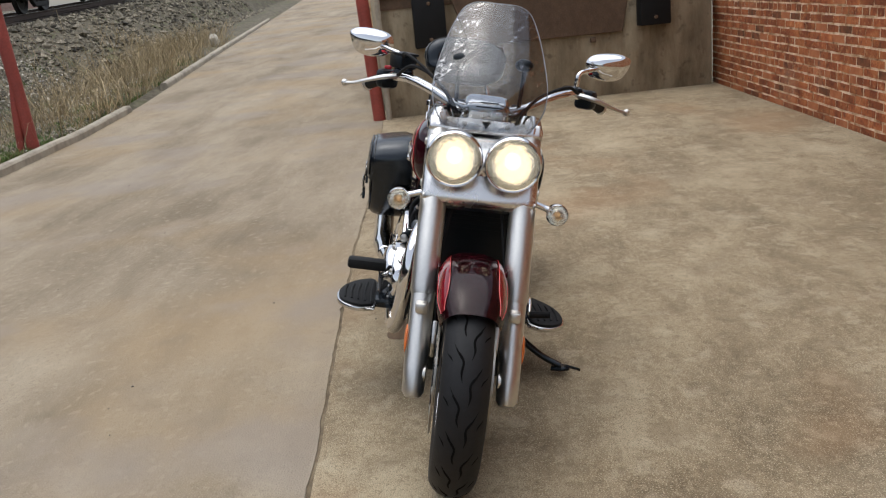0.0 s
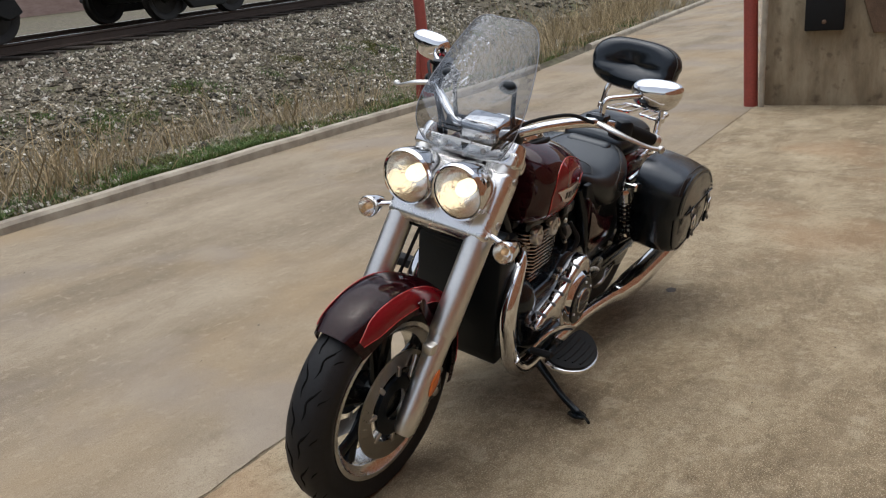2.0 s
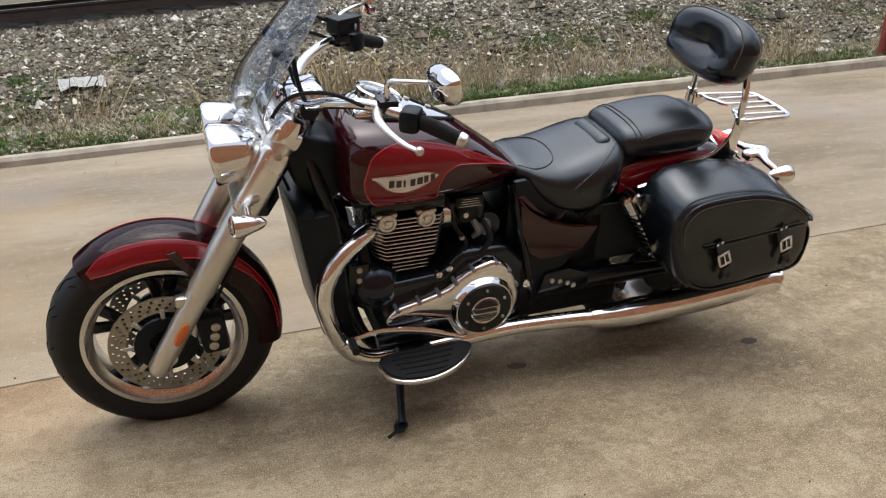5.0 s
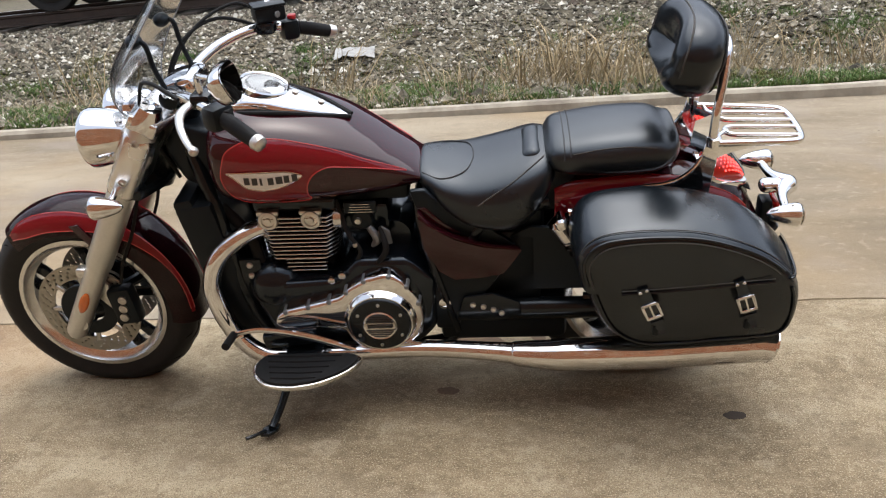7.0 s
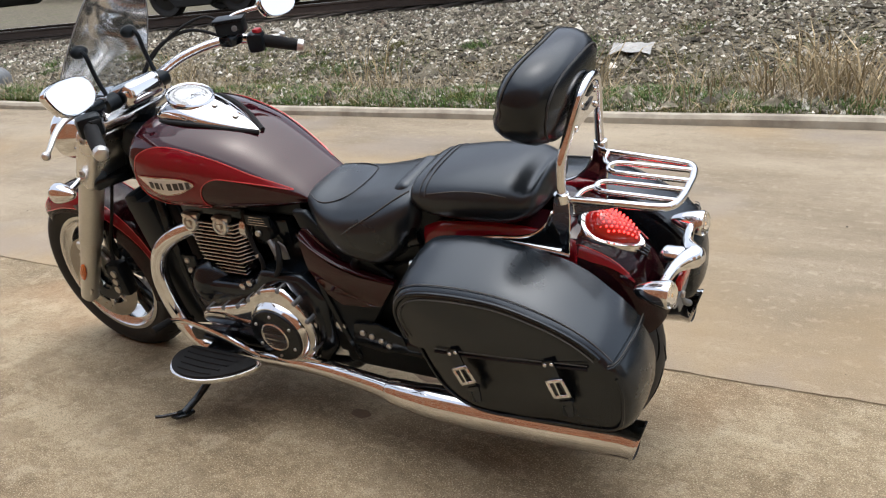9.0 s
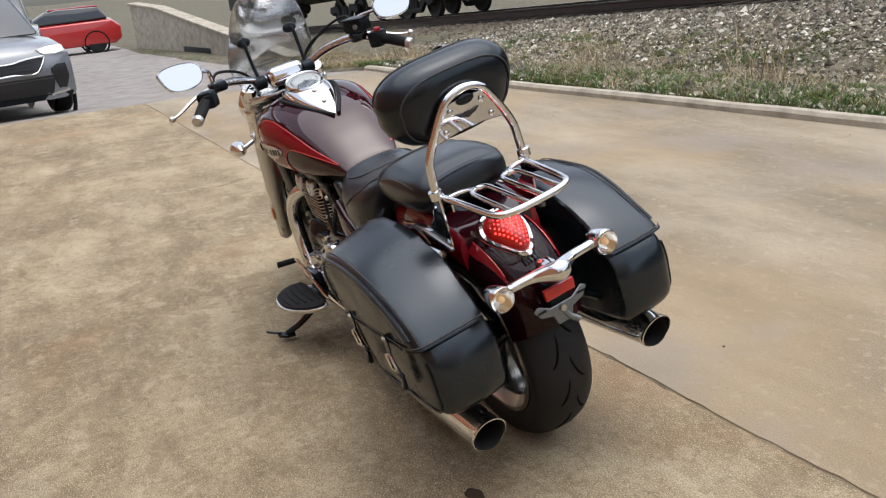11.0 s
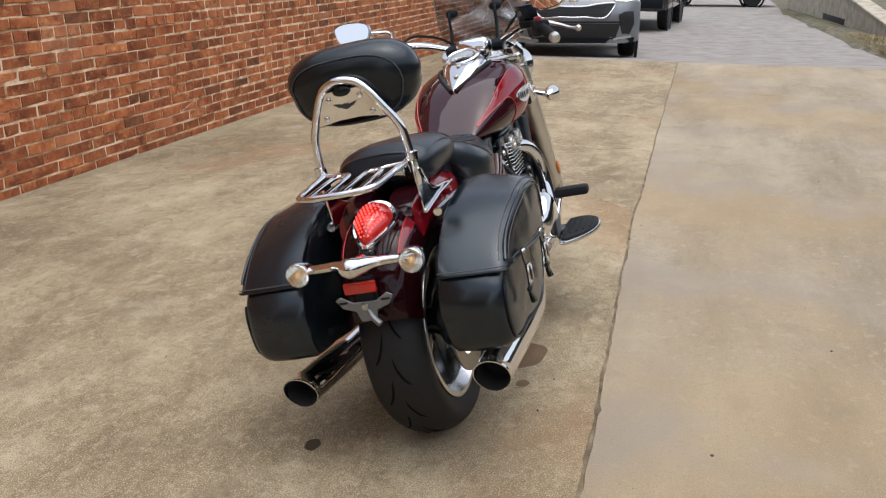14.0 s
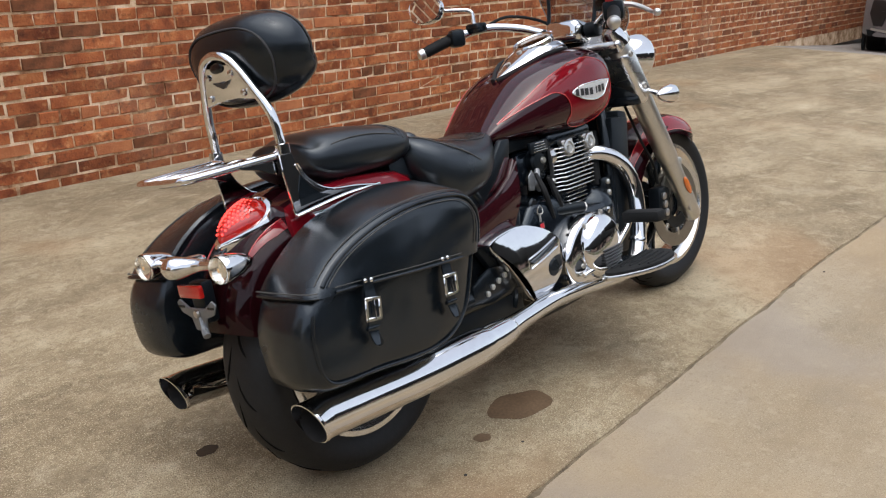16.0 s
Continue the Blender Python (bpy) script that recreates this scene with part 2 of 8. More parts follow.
# Tyre rubber darkened to stand for the shade in the grooves.
GROOVE = mat("tread_groove", (0.003, 0.003, 0.003), 0.95, 0.0, var=0.2, spec=0.1)
LEATHER = mat("black_vinyl_leather", (0.005, 0.007, 0.009), 0.23, 0.0, var=0.25, scale=9, bump=0.08, bscale=420, rvar=0.4, spec=0.48, sheen=(0.86, 0.93, 1.0))
# Same vinyl as the backrest; brighter skylight on the seat put into extra gloss.
SEATVINYL = mat("satin_seat_vinyl", (0.006, 0.008, 0.010), 0.30, 0.0, var=0.25, scale=7, bump=0.06, bscale=420, rvar=0.3, spec=0.62, sheen=(0.84, 0.92, 1.0))
BAGLEATHER = mat("black_bag_leather", (0.005, 0.0075, 0.010), 0.24, 0.0, var=0.3, scale=6, bump=0.07, bscale=330, rvar=0.45, spec=0.6, sheen=(0.86, 0.93, 1.0))
THREAD = mat("seam_thread", (0.03, 0.03, 0.032), 0.7)
PALETHREAD = mat("pale_seam_thread", (0.055, 0.052, 0.048), 0.8)
MAROON = mat("maroon_metallic_paint", (0.026, 0.0035, 0.006), 0.35, 0.0, var=0.12, scale=140, coat=1.0, spec=0.0)
RED = mat("red_metallic_paint", (0.165, 0.005, 0.010), 0.35, 0.0, var=0.1, scale=140, coat=1.0, spec=0.0)
STRIPE = mat("bright_red_pinstripe", (0.5, 0.03, 0.03), 0.3, 0.0, coat=1.0)
BADGE = mat("pale_badge_enamel", (0.72, 0.71, 0.69), 0.3, 0.2, var=0.05)
BADGEINK = mat("dark_badge_marks", (0.03, 0.028, 0.028), 0.4)
REDPLASTIC = mat("red_switch_plastic", (0.5, 0.02, 0.03), 0.4)
REDLENS = mat("red_reflector", (0.46, 0.014, 0.010), 0.15, coat=0.6)
AMBER = mat("amber_reflector", (0.55, 0.13, 0.02), 0.2, coat=0.6)
DIAL = mat("dial_face", (0.35, 0.36, 0.37), 0.4)
MIRROR = mat("mirror_glass", (0.92, 0.92, 0.92), 0.01, 1.0, var=0.0)
# Sooty in the silencers; elsewhere shade painted into openings.
INNERDARK = mat("soot_and_painted_shade", (0.01, 0.009, 0.009), 0.8)


def glass(name, col, rough, ior, alpha_tint=1.0):
    m = bpy.data.materials.new(name)
    m.use_nodes = True
    p = m.node_tree.nodes["Principled BSDF"]
    p.inputs["Base Color"].default_value = (*col, 1)
    p.inputs["Roughness"].default_value = rough
    p.inputs["IOR"].default_value = ior
    p.inputs["Transmission Weight"].default_value = alpha_tint
    return m


CLEAR = glass("clear_lens", (0.97, 0.97, 0.96), 0.02, 1.3)


def screen_plastic(name, tint):
    """Thin clear plastic: straight-through light with a tint, and gloss by Fresnel."""
    m = bpy.data.materials.new(name)
    m.use_nodes = True
    nt = m.node_tree
    nt.nodes.remove(nt.nodes["Principled BSDF"])
    through_, shine, mix, fres = (nt.nodes.new("ShaderNode" + k) for k in ("BsdfTransparent", "BsdfGlossy", "MixShader", "Fresnel"))
    haze, dust = nt.nodes.new("ShaderNodeTexNoise"), nt.nodes.new("ShaderNodeMapRange")
    tc, mp = nt.nodes.new("ShaderNodeTexCoord"), nt.nodes.new("ShaderNodeMapping")
    mp.inputs["Scale"].default_value = (14, 14, 3)
    nt.links.new(tc.outputs["Object"], mp.inputs["Vector"])
    nt.links.new(mp.outputs[0], haze.inputs["Vector"])
    haze.inputs["Scale"].default_value, haze.inputs["Detail"].default_value = 1.0, 4
    dust.inputs["To Min"].default_value, dust.inputs["To Max"].default_value = 0.05, 0.13
    nt.links.new(haze.outputs["Fac"], dust.inputs["Value"])
    nt.links.new(dust.outputs[0], shine.inputs["Roughness"])
    through_.inputs["Color"].default_value = (*tint, 1)
    fres.inputs["IOR"].default_value = 1.5
    film = nt.nodes.new("ShaderNodeMath")
    film.operation, film.inputs[1].default_value = "ADD", 0.085
    nt.links.new(fres.outputs[0], film.inputs[0])
    nt.links.new(film.outputs[0], mix.inputs["Fac"])
    nt.links.new(through_.outputs[0], mix.inputs[1])
    nt.links.new(shine.outputs[0], mix.inputs[2])
    nt.links.new(mix.outputs[0], nt.nodes["Material Output"].inputs["Surface"])
    return m


SHIELD = screen_plastic("smoked_windscreen", (0.56, 0.58, 0.60))
SHIELDEDGE = mat("frosted_screen_edge", (0.22, 0.23, 0.25), 0.35)


def glow(name, col, strength, base):
    m = bpy.data.materials.new(name)
    m.use_nodes = True
    p = m.node_tree.nodes["Principled BSDF"]
    p.inputs["Base Color"].default_value = (*base, 1)
    p.inputs["Emission Color"].default_value = (*col, 1)
    p.inputs["Emission Strength"].default_value = strength
    p.inputs["Roughness"].default_value = 0.3
    return m


BULB = glow("lit_headlamp_bulb", (1.0, 0.88, 0.66), 0.95, (1, 0.9, 0.7))
SIGNALBULB = glow("lit_amber_bulb", (1.0, 0.6, 0.25), 0.05, (0.72, 0.46, 0.24))
TAILGLOW = glow("lit_tail_lamp_led", (1.0, 0.05, 0.04), 2.0, (0.6, 0.01, 0.01))
REFLECTOR = mat("lamp_reflector", (0.90, 0.87, 0.80), 0.20, 1.0, var=0.05, bump=1.0, bscale=55)

CONCRETE_A = ramped("bay_concrete", [(0.36, (0.135, 0.100, 0.057)), (0.46, (0.212, 0.161, 0.096)), (0.53, (0.292, 0.230, 0.144)), (0.64, (0.390, 0.320, 0.212))],
                    1.0, 0.88, 1.0, 210, detail=15.0, stretch=(0.75, 1.5, 1), rough_noise=0.74,
                    speck=[(2.6, 0.54, 0.66, (0.45, 0.38, 0.262), 0.42), (1.3, 0.52, 0.64, (0.155, 0.114, 0.066), 0.5), (9, 0.57, 0.66, (0.48, 0.41, 0.29), 0.34), (34, 0.54, 0.62, (0.440, 0.365, 0.245), 0.30), (210, 0.55, 0.60, (0.50, 0.42, 0.29), 0.65), (260, 0.56, 0.61, (0.085, 0.062, 0.036), 0.6), (55, 0.57, 0.63, (0.110, 0.080, 0.046), 0.30), (20, 0.57, 0.66, (0.115, 0.083, 0.047), 0.28), (5.5, 0.54, 0.68, (0.150, 0.110, 0.064), 0.4), (0.7, 0.56, 0.66, (0.324, 0.190, 0.095), 0.35)])
CONCRETE_B = ramped("drive_concrete", [(0.36, (0.150, 0.116, 0.074)), (0.47, (0.222, 0.177, 0.120)), (0.56, (0.278, 0.227, 0.159)), (0.68, (0.345, 0.289, 0.208))],
                    0.8, 0.82, 0.6, 170, detail=14.0, stretch=(0.4, 1.4, 1), rough_noise=0.68,
                    speck=[(210, 0.55, 0.61, (0.40, 0.34, 0.245), 0.45), (260, 0.57, 0.62, (0.103, 0.079, 0.050), 0.5), (60, 0.58, 0.64, (0.14, 0.108, 0.068), 0.35), (22, 0.58, 0.66, (0.36, 0.30, 0.215), 0.42), (7, 0.58, 0.66, (0.17, 0.13, 0.085), 0.28), (0.5, 0.50, 0.62, (0.290, 0.205, 0.110), 0.5), (0.9, 0.53, 0.64, (0.235, 0.200, 0.165), 0.6), (1.7, 0.56, 0.68, (0.365, 0.308, 0.225), 0.25), (2.2, 0.58, 0.70, (0.167, 0.133, 0.095), 0.3)])
KERBSTONE = ramped("kerb_concrete", [(0.3, (0.22, 0.19, 0.15)), (0.55, (0.36, 0.32, 0.25)), (0.8, (0.45, 0.41, 0.33))], 5, 0.9, 0.4, 60)
DOCKCONCRETE = ramped("stained_dock_concrete", [(0.3, (0.117, 0.089, 0.054)), (0.5, (0.260, 0.210, 0.138)), (0.68, (0.390, 0.330, 0.228)), (0.8, (0.520, 0.457, 0.336))],
                      2.2, 0.9, 0.4, 40, stretch=(1, 1.6, 0.5), speck=[(9, 0.58, 0.7, (0.091, 0.064, 0.042), 0.6)])
ASPHALT = ramped("worn_asphalt", [(0.3, (0.17, 0.15, 0.135)), (0.6, (0.25, 0.23, 0.21)), (0.8, (0.31, 0.285, 0.26))], 3, 0.9, 0.5, 160)
# Soil tones darkened to paint the shade in gaps between the stones.
SOIL = ramped("gravelly_soil", [(0.3, (0.045, 0.037, 0.024)), (0.5, (0.10, 0.086, 0.058)), (0.65, (0.16, 0.14, 0.10)), (0.8, (0.24, 0.215, 0.165))], 6, 0.95, 0.8, 30,
              speck=[(1.1, 0.56, 0.66, (0.09, 0.10, 0.035), 0.6)])
JOINTDIRT = ramped("joint_dirt", [(0.3, (0.07, 0.052, 0.032)), (0.5, (0.15, 0.115, 0.072)), (0.7, (0.27, 0.22, 0.145))], 9, 0.95, 0.6, 90)
MORTAR = ramped("pale_mortar", [(0.36, (0.24, 0.105, 0.050)), (0.46, (0.52, 0.34, 0.20)), (0.57, (0.76, 0.58, 0.40)), (0.7, (0.86, 0.72, 0.53))], 7, 0.95, 0.5, 90)
BRICK = ramped("red_brick", [(0.32, (0.155, 0.040, 0.016)), (0.5, (0.325, 0.095, 0.034)), (0.70, (0.47, 0.170, 0.062))], 6, 0.88, 0.6, 80, island=0.24,
               speck=[(26, 0.56, 0.70, (0.58, 0.29, 0.13), 0.5), (15, 0.57, 0.70, (0.07, 0.027, 0.015), 0.6), (60, 0.57, 0.66, (0.10, 0.036, 0.018), 0.5), (1.1, 0.60, 0.76, (0.60, 0.46, 0.32), 0.2)])
BRICKORANGE = ramped("orange_brick", [(0.35, (0.34, 0.110, 0.046)), (0.65, (0.48, 0.180, 0.075))], 9, 0.88, 0.4, 80)
BRICKDARK = ramped("burnt_brick", [(0.35, (0.085, 0.036, 0.016)), (0.65, (0.25, 0.085, 0.036))], 12, 0.85, 0.4, 80)
REDPOST = mat("faded_red_post_paint", (0.27, 0.05, 0.035), 0.6, 0.0, var=0.3, scale=7, bump=0.2, bscale=80)
RUST = mat("rusty_steel", (0.13, 0.085, 0.055), 0.7, 0.4, var=0.4, scale=12, bump=0.3, bscale=120)
RAILTOP = mat("worn_rail_top", (0.6, 0.58, 0.55), 0.3, 1.0)
OIL = mat("oil_stain", (0.035, 0.023, 0.013), 0.55, var=0.3, scale=20, spec=0.2)
OILTHIN = mat("thin_oil_stain", (0.12, 0.078, 0.045), 0.65, var=0.3, scale=14, spec=0.2)


# ---- the lie of the land ----
KERB = [(-60, -10.8), (-34, -7.7), (-17.5, -5.72), (-10.6, -4.86), (-8.1, -4.55), (-5.3, -4.36), (-2, -4.09), (0, -3.91), (1.5, -3.75), (3.4, -3.535), (5.4, -3.26), (7.1, -3.04), (9.1, -2.92), (14, -2.72), (20, -2.25), (30, -1.5), (60, -1.5)]
JOINT = [(-6.2, -0.90), (-2.1, -0.63), (-0.6, -0.58), (0.3, -0.522), (1.2, -0.46), (2.0, -0.40), (3.0, -0.36), (5.0, -0.27), (9.1, -0.10)]


def along(line, x):
    return float(np.interp(x, [p[0] for p in line], [p[1] for p in line]))


def pave_z(x):
    """Height of the pavement along the drive."""
    if x < -6.2:
        return 0.03 * (-6.2 - x)
    if x > 9.1:
        return -0.08 * min(x - 9.1, 3.7) - 0.012 * max(x - 12, 0)
    return 0.0


def rail_y(x):
    return -11.0 + 0.08 * x


def rail_z(x):
    """Height of the rail's top; the line falls gently along the drive."""
    return 0.72 - 0.044 * max(min(x, 40), -60)


def wall_y(x):
    return 2.93 + 0.018 * x


def land_z(x, y):
    d = along(KERB, x) - 0.15 - y
    if d < 0:
        return pave_z(x) - (0.10 if -6.3 < x < 9.05 or d > -60 else 0.0)
    top = rail_z(x) - 0.22
    ditch = -0.22 if x < 8 else -0.22 * max(0.0, 1 - (x - 8) / 5)
    full = along(KERB, x) - 0.15 - (rail_y(x) + 1.6)
    z = pave_z(x) + float(np.interp(d, [0, 0.3, 0.8, 1.5, 2.1], [0.045, 0.04, 0.01, 0.55 * ditch, ditch]))
    if d > 2.1:
        s = min((d - 2.1) / max(full - 2.1, 0.5), 1.0)
        z = pave_z(x) + ditch + (top - pave_z(x) - ditch) * s * (1.7 - 0.7 * s)
    if y < rail_y(x) - 3.0:
        z -= min((rail_y(x) - 3.0 - y) * 0.12, 0.5)
    if d > 0.3 and y > rail_y(x) + 1.2:
        z += 0.05 * noise.noise(Vector((x * 0.9, y * 0.9, 0))) * min(d, 1)
    return z


def land():
    xs = [-900, -300, -120] + [i * 0.6 for i in range(-110, 101)] + [120, 300, 900]
    ys = [-900, -300, -100, -40] + [-24 + i * 0.4 for i in range(0, 95)] + [20, 60, 300, 900]
    bm = bmesh.new()
    vs = [[bm.verts.new((x, y, land_z(max(min(x, 60), -60), y))) for y in ys] for x in xs]
    for a, b in zip(vs, vs[1:]):
        for i in range(len(ys) - 1):
            bm.faces.new((a[i], b[i], b[i + 1], a[i + 1]))
    return tagged(part("ground", bm, SOIL), "gravelly soil bank rising from the kerb to the railway", "ground", kind="structure")


land()


def slab(name, ya, yb, material, label, rows=16):
    """A cast slab between two lines, its joint edge slightly crumbled."""
    xs = [-6.2 + i * 0.034 for i in range(451)]
    rings = []
    for x in xs:
        a, b = ya(x), yb(x)
        ys = [a + (b - a) * (i / rows) ** 1.7 for i in range(rows + 1)]
        s = 1 if b > a else -1
        ring = [(x, a, -0.09), (x, a, -0.012)] + [(x, y + (0.004 * s if i == 0 else 0), 0.0) for i, y in enumerate(ys)] + [(x, b, -0.09)]
        rings.append(ring)
    return tagged(part(name, loft(rings), material), label, "pavement", kind="structure")


def joint_y(x):
    """The joint between the slabs wanders a little along its line."""
    return along(JOINT, x) + 0.009 * noise.noise(Vector((x * 1.9, 8, 0))) + 0.004 * noise.noise(Vector((x * 6.5, 3, 2)))


def ragged(x, k):
    return 0.0012 + 0.006 * max(noise.noise(Vector((x * 5.0, k, 0))), 0) + 0.014 * max(noise.noise(Vector((x * 15.0, k, 4))) - 0.12, 0)


slab("pavement_bay", lambda x: joint_y(x) + ragged(x, 1), lambda x: wall_y(x) - 0.02, CONCRETE_A, "mottled tan concrete parking bay beside the brick wall")
slab("pavement_drive", lambda x: joint_y(x) - ragged(x, 7), lambda x: along(KERB, x), CONCRETE_B, "smoother worn concrete drive beside the kerb")
jf = loft([[(x, joint_y(x) + dy, dz) for dy, dz in ((-0.03, -0.06), (-0.03, -0.006), (0, -0.0035 + 0.003 * noise.noise(Vector((x * 9, 0, 0)))), (0.03, -0.006), (0.03, -0.06))] for x in [-6.2 + i * 0.034 for i in range(451)]])
tagged(part("joint_filler", jf, JOINTDIRT), "dirt packed into the joint between the slabs", "joint", kind="structure")


def strip(name, xs, ya, yb, lift, material, label, cat="road"):
    bm = bmesh.new()
    rows = []
    for x in xs:
        a, b = ya(x), yb(x)
        rows.append([bm.verts.new((x, a + (b - a) * i / 6, pave_z(x) + lift)) for i in range(7)])
    for r, q in zip(rows, rows[1:]):
        for i in range(6):
            bm.faces.new((r[i], q[i], q[i + 1], r[i + 1]))
    return tagged(part(name, bm, material), label, cat, kind="structure")


strip("road_far", [-6.2, -7, -9, -12, -16, -22, -30, -45, -60], lambda x: along(KERB, x), lambda x: -1.0 + (x + 6.2) * 0.1, 0.0, CONCRETE_B, "concrete drive running on past the loading dock")
strip("road_asphalt", [9.11, 9.5, 10.2, 11, 12, 14, 18, 25, 40, 60], lambda x: along(KERB, x) - 0.12, lambda x: wall_y(x) + 1.0, -0.012, ASPHALT, "grey worn asphalt sloping down beyond the concrete")


def kerb(x0, x1):
    xs = [x0 + (x1 - x0) * i / 40 for i in range(41)]
    rings = []
    for x in xs:
        y, z = along(KERB, x), pave_z(x)
        wob = 0.008 * noise.noise(Vector((x * 1.7, 3, 0))) + float(np.interp(x, [-3, -1, 1.5, 9], [-0.022, -0.03, -0.048, -0.054]))
        rings.append([(x, y + 0.004, z - 0.1), (x, y, z + 0.085 + wob), (x, y - 0.02, z + 0.108 + wob), (x, y - 0.06, z + 0.111 + wob), (x, y - 0.105, z + 0.106 + wob), (x, y - 0.125, z + 0.08 + wob), (x, y - 0.13, z - 0.1)])
    return tagged(part("kerb", loft(rings), KERBSTONE), "low worn concrete kerb edging the drive", "kerb", kind="structure")


kerb(-8.1, 9.2)
kerb(-30, -10.6)

# ---- brick wall ----
WALL_M = pose(-6.2, wall_y(-6.2), 0, 0, 0, math.degrees(math.atan(0.018)))
COURSE, BRICK_L, BRICK_H, JOINT_W = 0.0697, 0.2050, 0.0590, 0.0105


def brick_mesh(name, length, material, seed):
    rng = random.Random(seed)
    bm = bmesh.new()
    j = lambda: rng.uniform(-0.0036, 0.0036)
    w = 0.003
    back = [(0, 0.03, 0), (length, 0.03, 0), (length, 0.03, BRICK_H), (0, 0.03, BRICK_H)]
    mid = [(x + j(), 0.003 + j(), z + j()) for x, _, z in back]
    front = [(x + (w if x == 0 else -w) + j(), -0.001 + j(), z + (w if z == 0 else -w) + j()) for x, _, z in back]
    loft([back, mid, front], bm, cap=False)
    bm.faces.new(list(bm.verts)[8:12])
    bmesh.ops.recalc_face_normals(bm, faces=bm.faces)
    me = bpy.data.meshes.new(name)
    bm.to_mesh(me)
    bm.free()
    me.materials.append(material)
    return me


def brick_wall():
    length, height = 24.0, 3.4
    back = part("wall_brick", rbox((length / 2, 0.2 + 0.0032, height / 2 - 0.1), (length, 0.4, height + 0.2), 0.0), MORTAR, smooth=False)
    back.matrix_world = WALL_M
    tagged(back, "old red brick wall with pale mortar joints", "wall", kind="structure")
    rng = random.Random(5)
    kinds = (BRICK,) * 30 + (BRICKORANGE,) * 3 + (BRICKDARK,) * 2
    near = {}
    for short in (0, 1):
        near[short] = [brick_mesh("brick", BRICK_L if not short else 0.0988, m, i + 19 * short) for i, m in enumerate((BRICK,) * 20 + (BRICKORANGE, BRICKDARK))]
    rest = {m: ([], []) for m in (BRICK, BRICKORANGE, BRICKDARK)}
    c = 0
    while c * COURSE < height - 0.05:
        head = c % 7 == 5
        step = (0.0988 if head else BRICK_L) + JOINT_W
        u = -rng.uniform(0, 0.02) - (step / 2 if c % 2 else 0)
        z = c * COURSE - 0.02
        while u < length - 0.05:
            du, dz = rng.uniform(-0.003, 0.003), rng.uniform(-0.002, 0.002)
            dy = rng.uniform(-0.002, 0.002)
            if 6.7 < u < 9.9 and z < 1.1 and u > 0:
                ob = new("brick", rng.choice(near[1 if head else 0]))
                ob.parent = back
                ob.location = (u + du, dy, z + dz)
                ob.rotation_euler = (0, radians(rng.uniform(-0.6, 0.6)), 0)
            else:
                vs, fs = rest[rng.choice(kinds)]
                b, ln, hh = len(vs), step - JOINT_W, BRICK_H
                x0, x1, z0, z1, y = max(u + du, 0), u + du + ln, z + dz, z + dz + hh, dy
                w = 0.003
                j = [rng.uniform(-0.0035, 0.0035) for _ in range(8)]
                vs += [(x0, 0.02, z0), (x1, 0.02, z0), (x1, 0.02, z1), (x0, 0.02, z1), (x0 + w + j[0], y, z0 + w + j[1]), (x1 - w + j[2], y, z0 + w + j[3]), (x1 - w + j[4], y, z1 - w + j[5]), (x0 + w + j[6], y, z1 - w + j[7])]
                fs += [(b + 4, b + 5, b + 6, b + 7), (b, b + 1, b + 5, b + 4), (b + 1, b + 2, b + 6, b + 5), (b + 2, b + 3, b + 7, b + 6), (b + 3, b, b + 4, b + 7)]
            u += step
        c += 1
    for m, (vs, fs) in rest.items():
        me = bpy.data.meshes.new("bricks")
        me.from_pydata(vs, [], fs)
        me.materials.append(m)
        ob = new("bricks", me)
        ob.parent = back
        tagged(ob, "", "", "", "stuff")


# ---- loading dock ----
def loading_dock():
    dock = thing("loading_dock", pose(-5.63, 0.05, 0, 0, 0, 7), "stained concrete loading dock with rubber bumpers and steel lip", "loading dock")
    y0, y1, h = -0.85, 2.72, 1.22
    part("body", rbox((-1.6, (y0 + y1) / 2, h / 2 - 0.05), (3.2, y1 - y0, h + 0.1), 0.02), DOCKCONCRETE, dock)
    part("edge_angle", rbox((-0.03, (y0 + y1) / 2, h + 0.012), (0.14, y1 - y0, 0.02), 0.004, bm=rbox((0.006, (y0 + y1) / 2, h - 0.05), (0.012, y1 - y0, 0.12), 0.003)), RUST, dock, "rusty steel edge angle")
    for y in (-0.33, 2.05):
        b = part("bumper", rbox((0.075, y, 0.96), (0.15, 0.33, 0.52), 0.012), RUBBER, dock, "black rubber dock bumper")
        for dz in (-0.18, 0.18):
            part("bolt", lathe([(0.02, 0), (0.02, 0.012), (0.012, 0.016)], (0.15, y, 0.96 + dz), (1, 0, 0), 8), RUST, b)
    lip = prism([(-0.1, 1.2), (1.83, 1.2), (1.72, 0.66), (0.08, 0.66)], 0.02, 0.045, 0.006, 1, axis="x")
    lip_ob = part("leveller_lip", lip, RUST, dock, "rusty tread-plate dock lip hanging down")
    treads = bmesh.new()
    for i in range(24):
        for j in range(9):
            y, z = 0.13 + i * 0.066, 0.7 + j * 0.055
            m = pose(0.047, y, z, 45 if (i + j) % 2 else -45)
            b = bmesh.new()
            bmesh.ops.create_cube(b, size=1)
            bmesh.ops.scale(b, vec=(0.006, 0.04, 0.009), verts=b.verts)
            b.transform(m)
            merge(treads, b)
    tagged(part("tread", treads, RUST, lip_ob, smooth=False), "", "", "", "stuff")
    for y in (0.4, 1.4):
        part("hinge", rbox((0.02, y, 0.60), (0.05, 0.06, 0.05), 0.008), RUST, dock)
    part("deck_plate", rbox((-1.2, 0.86, h + 0.012), (2.2, 1.9, 0.02), 0.004), RUST, dock)
    return dock


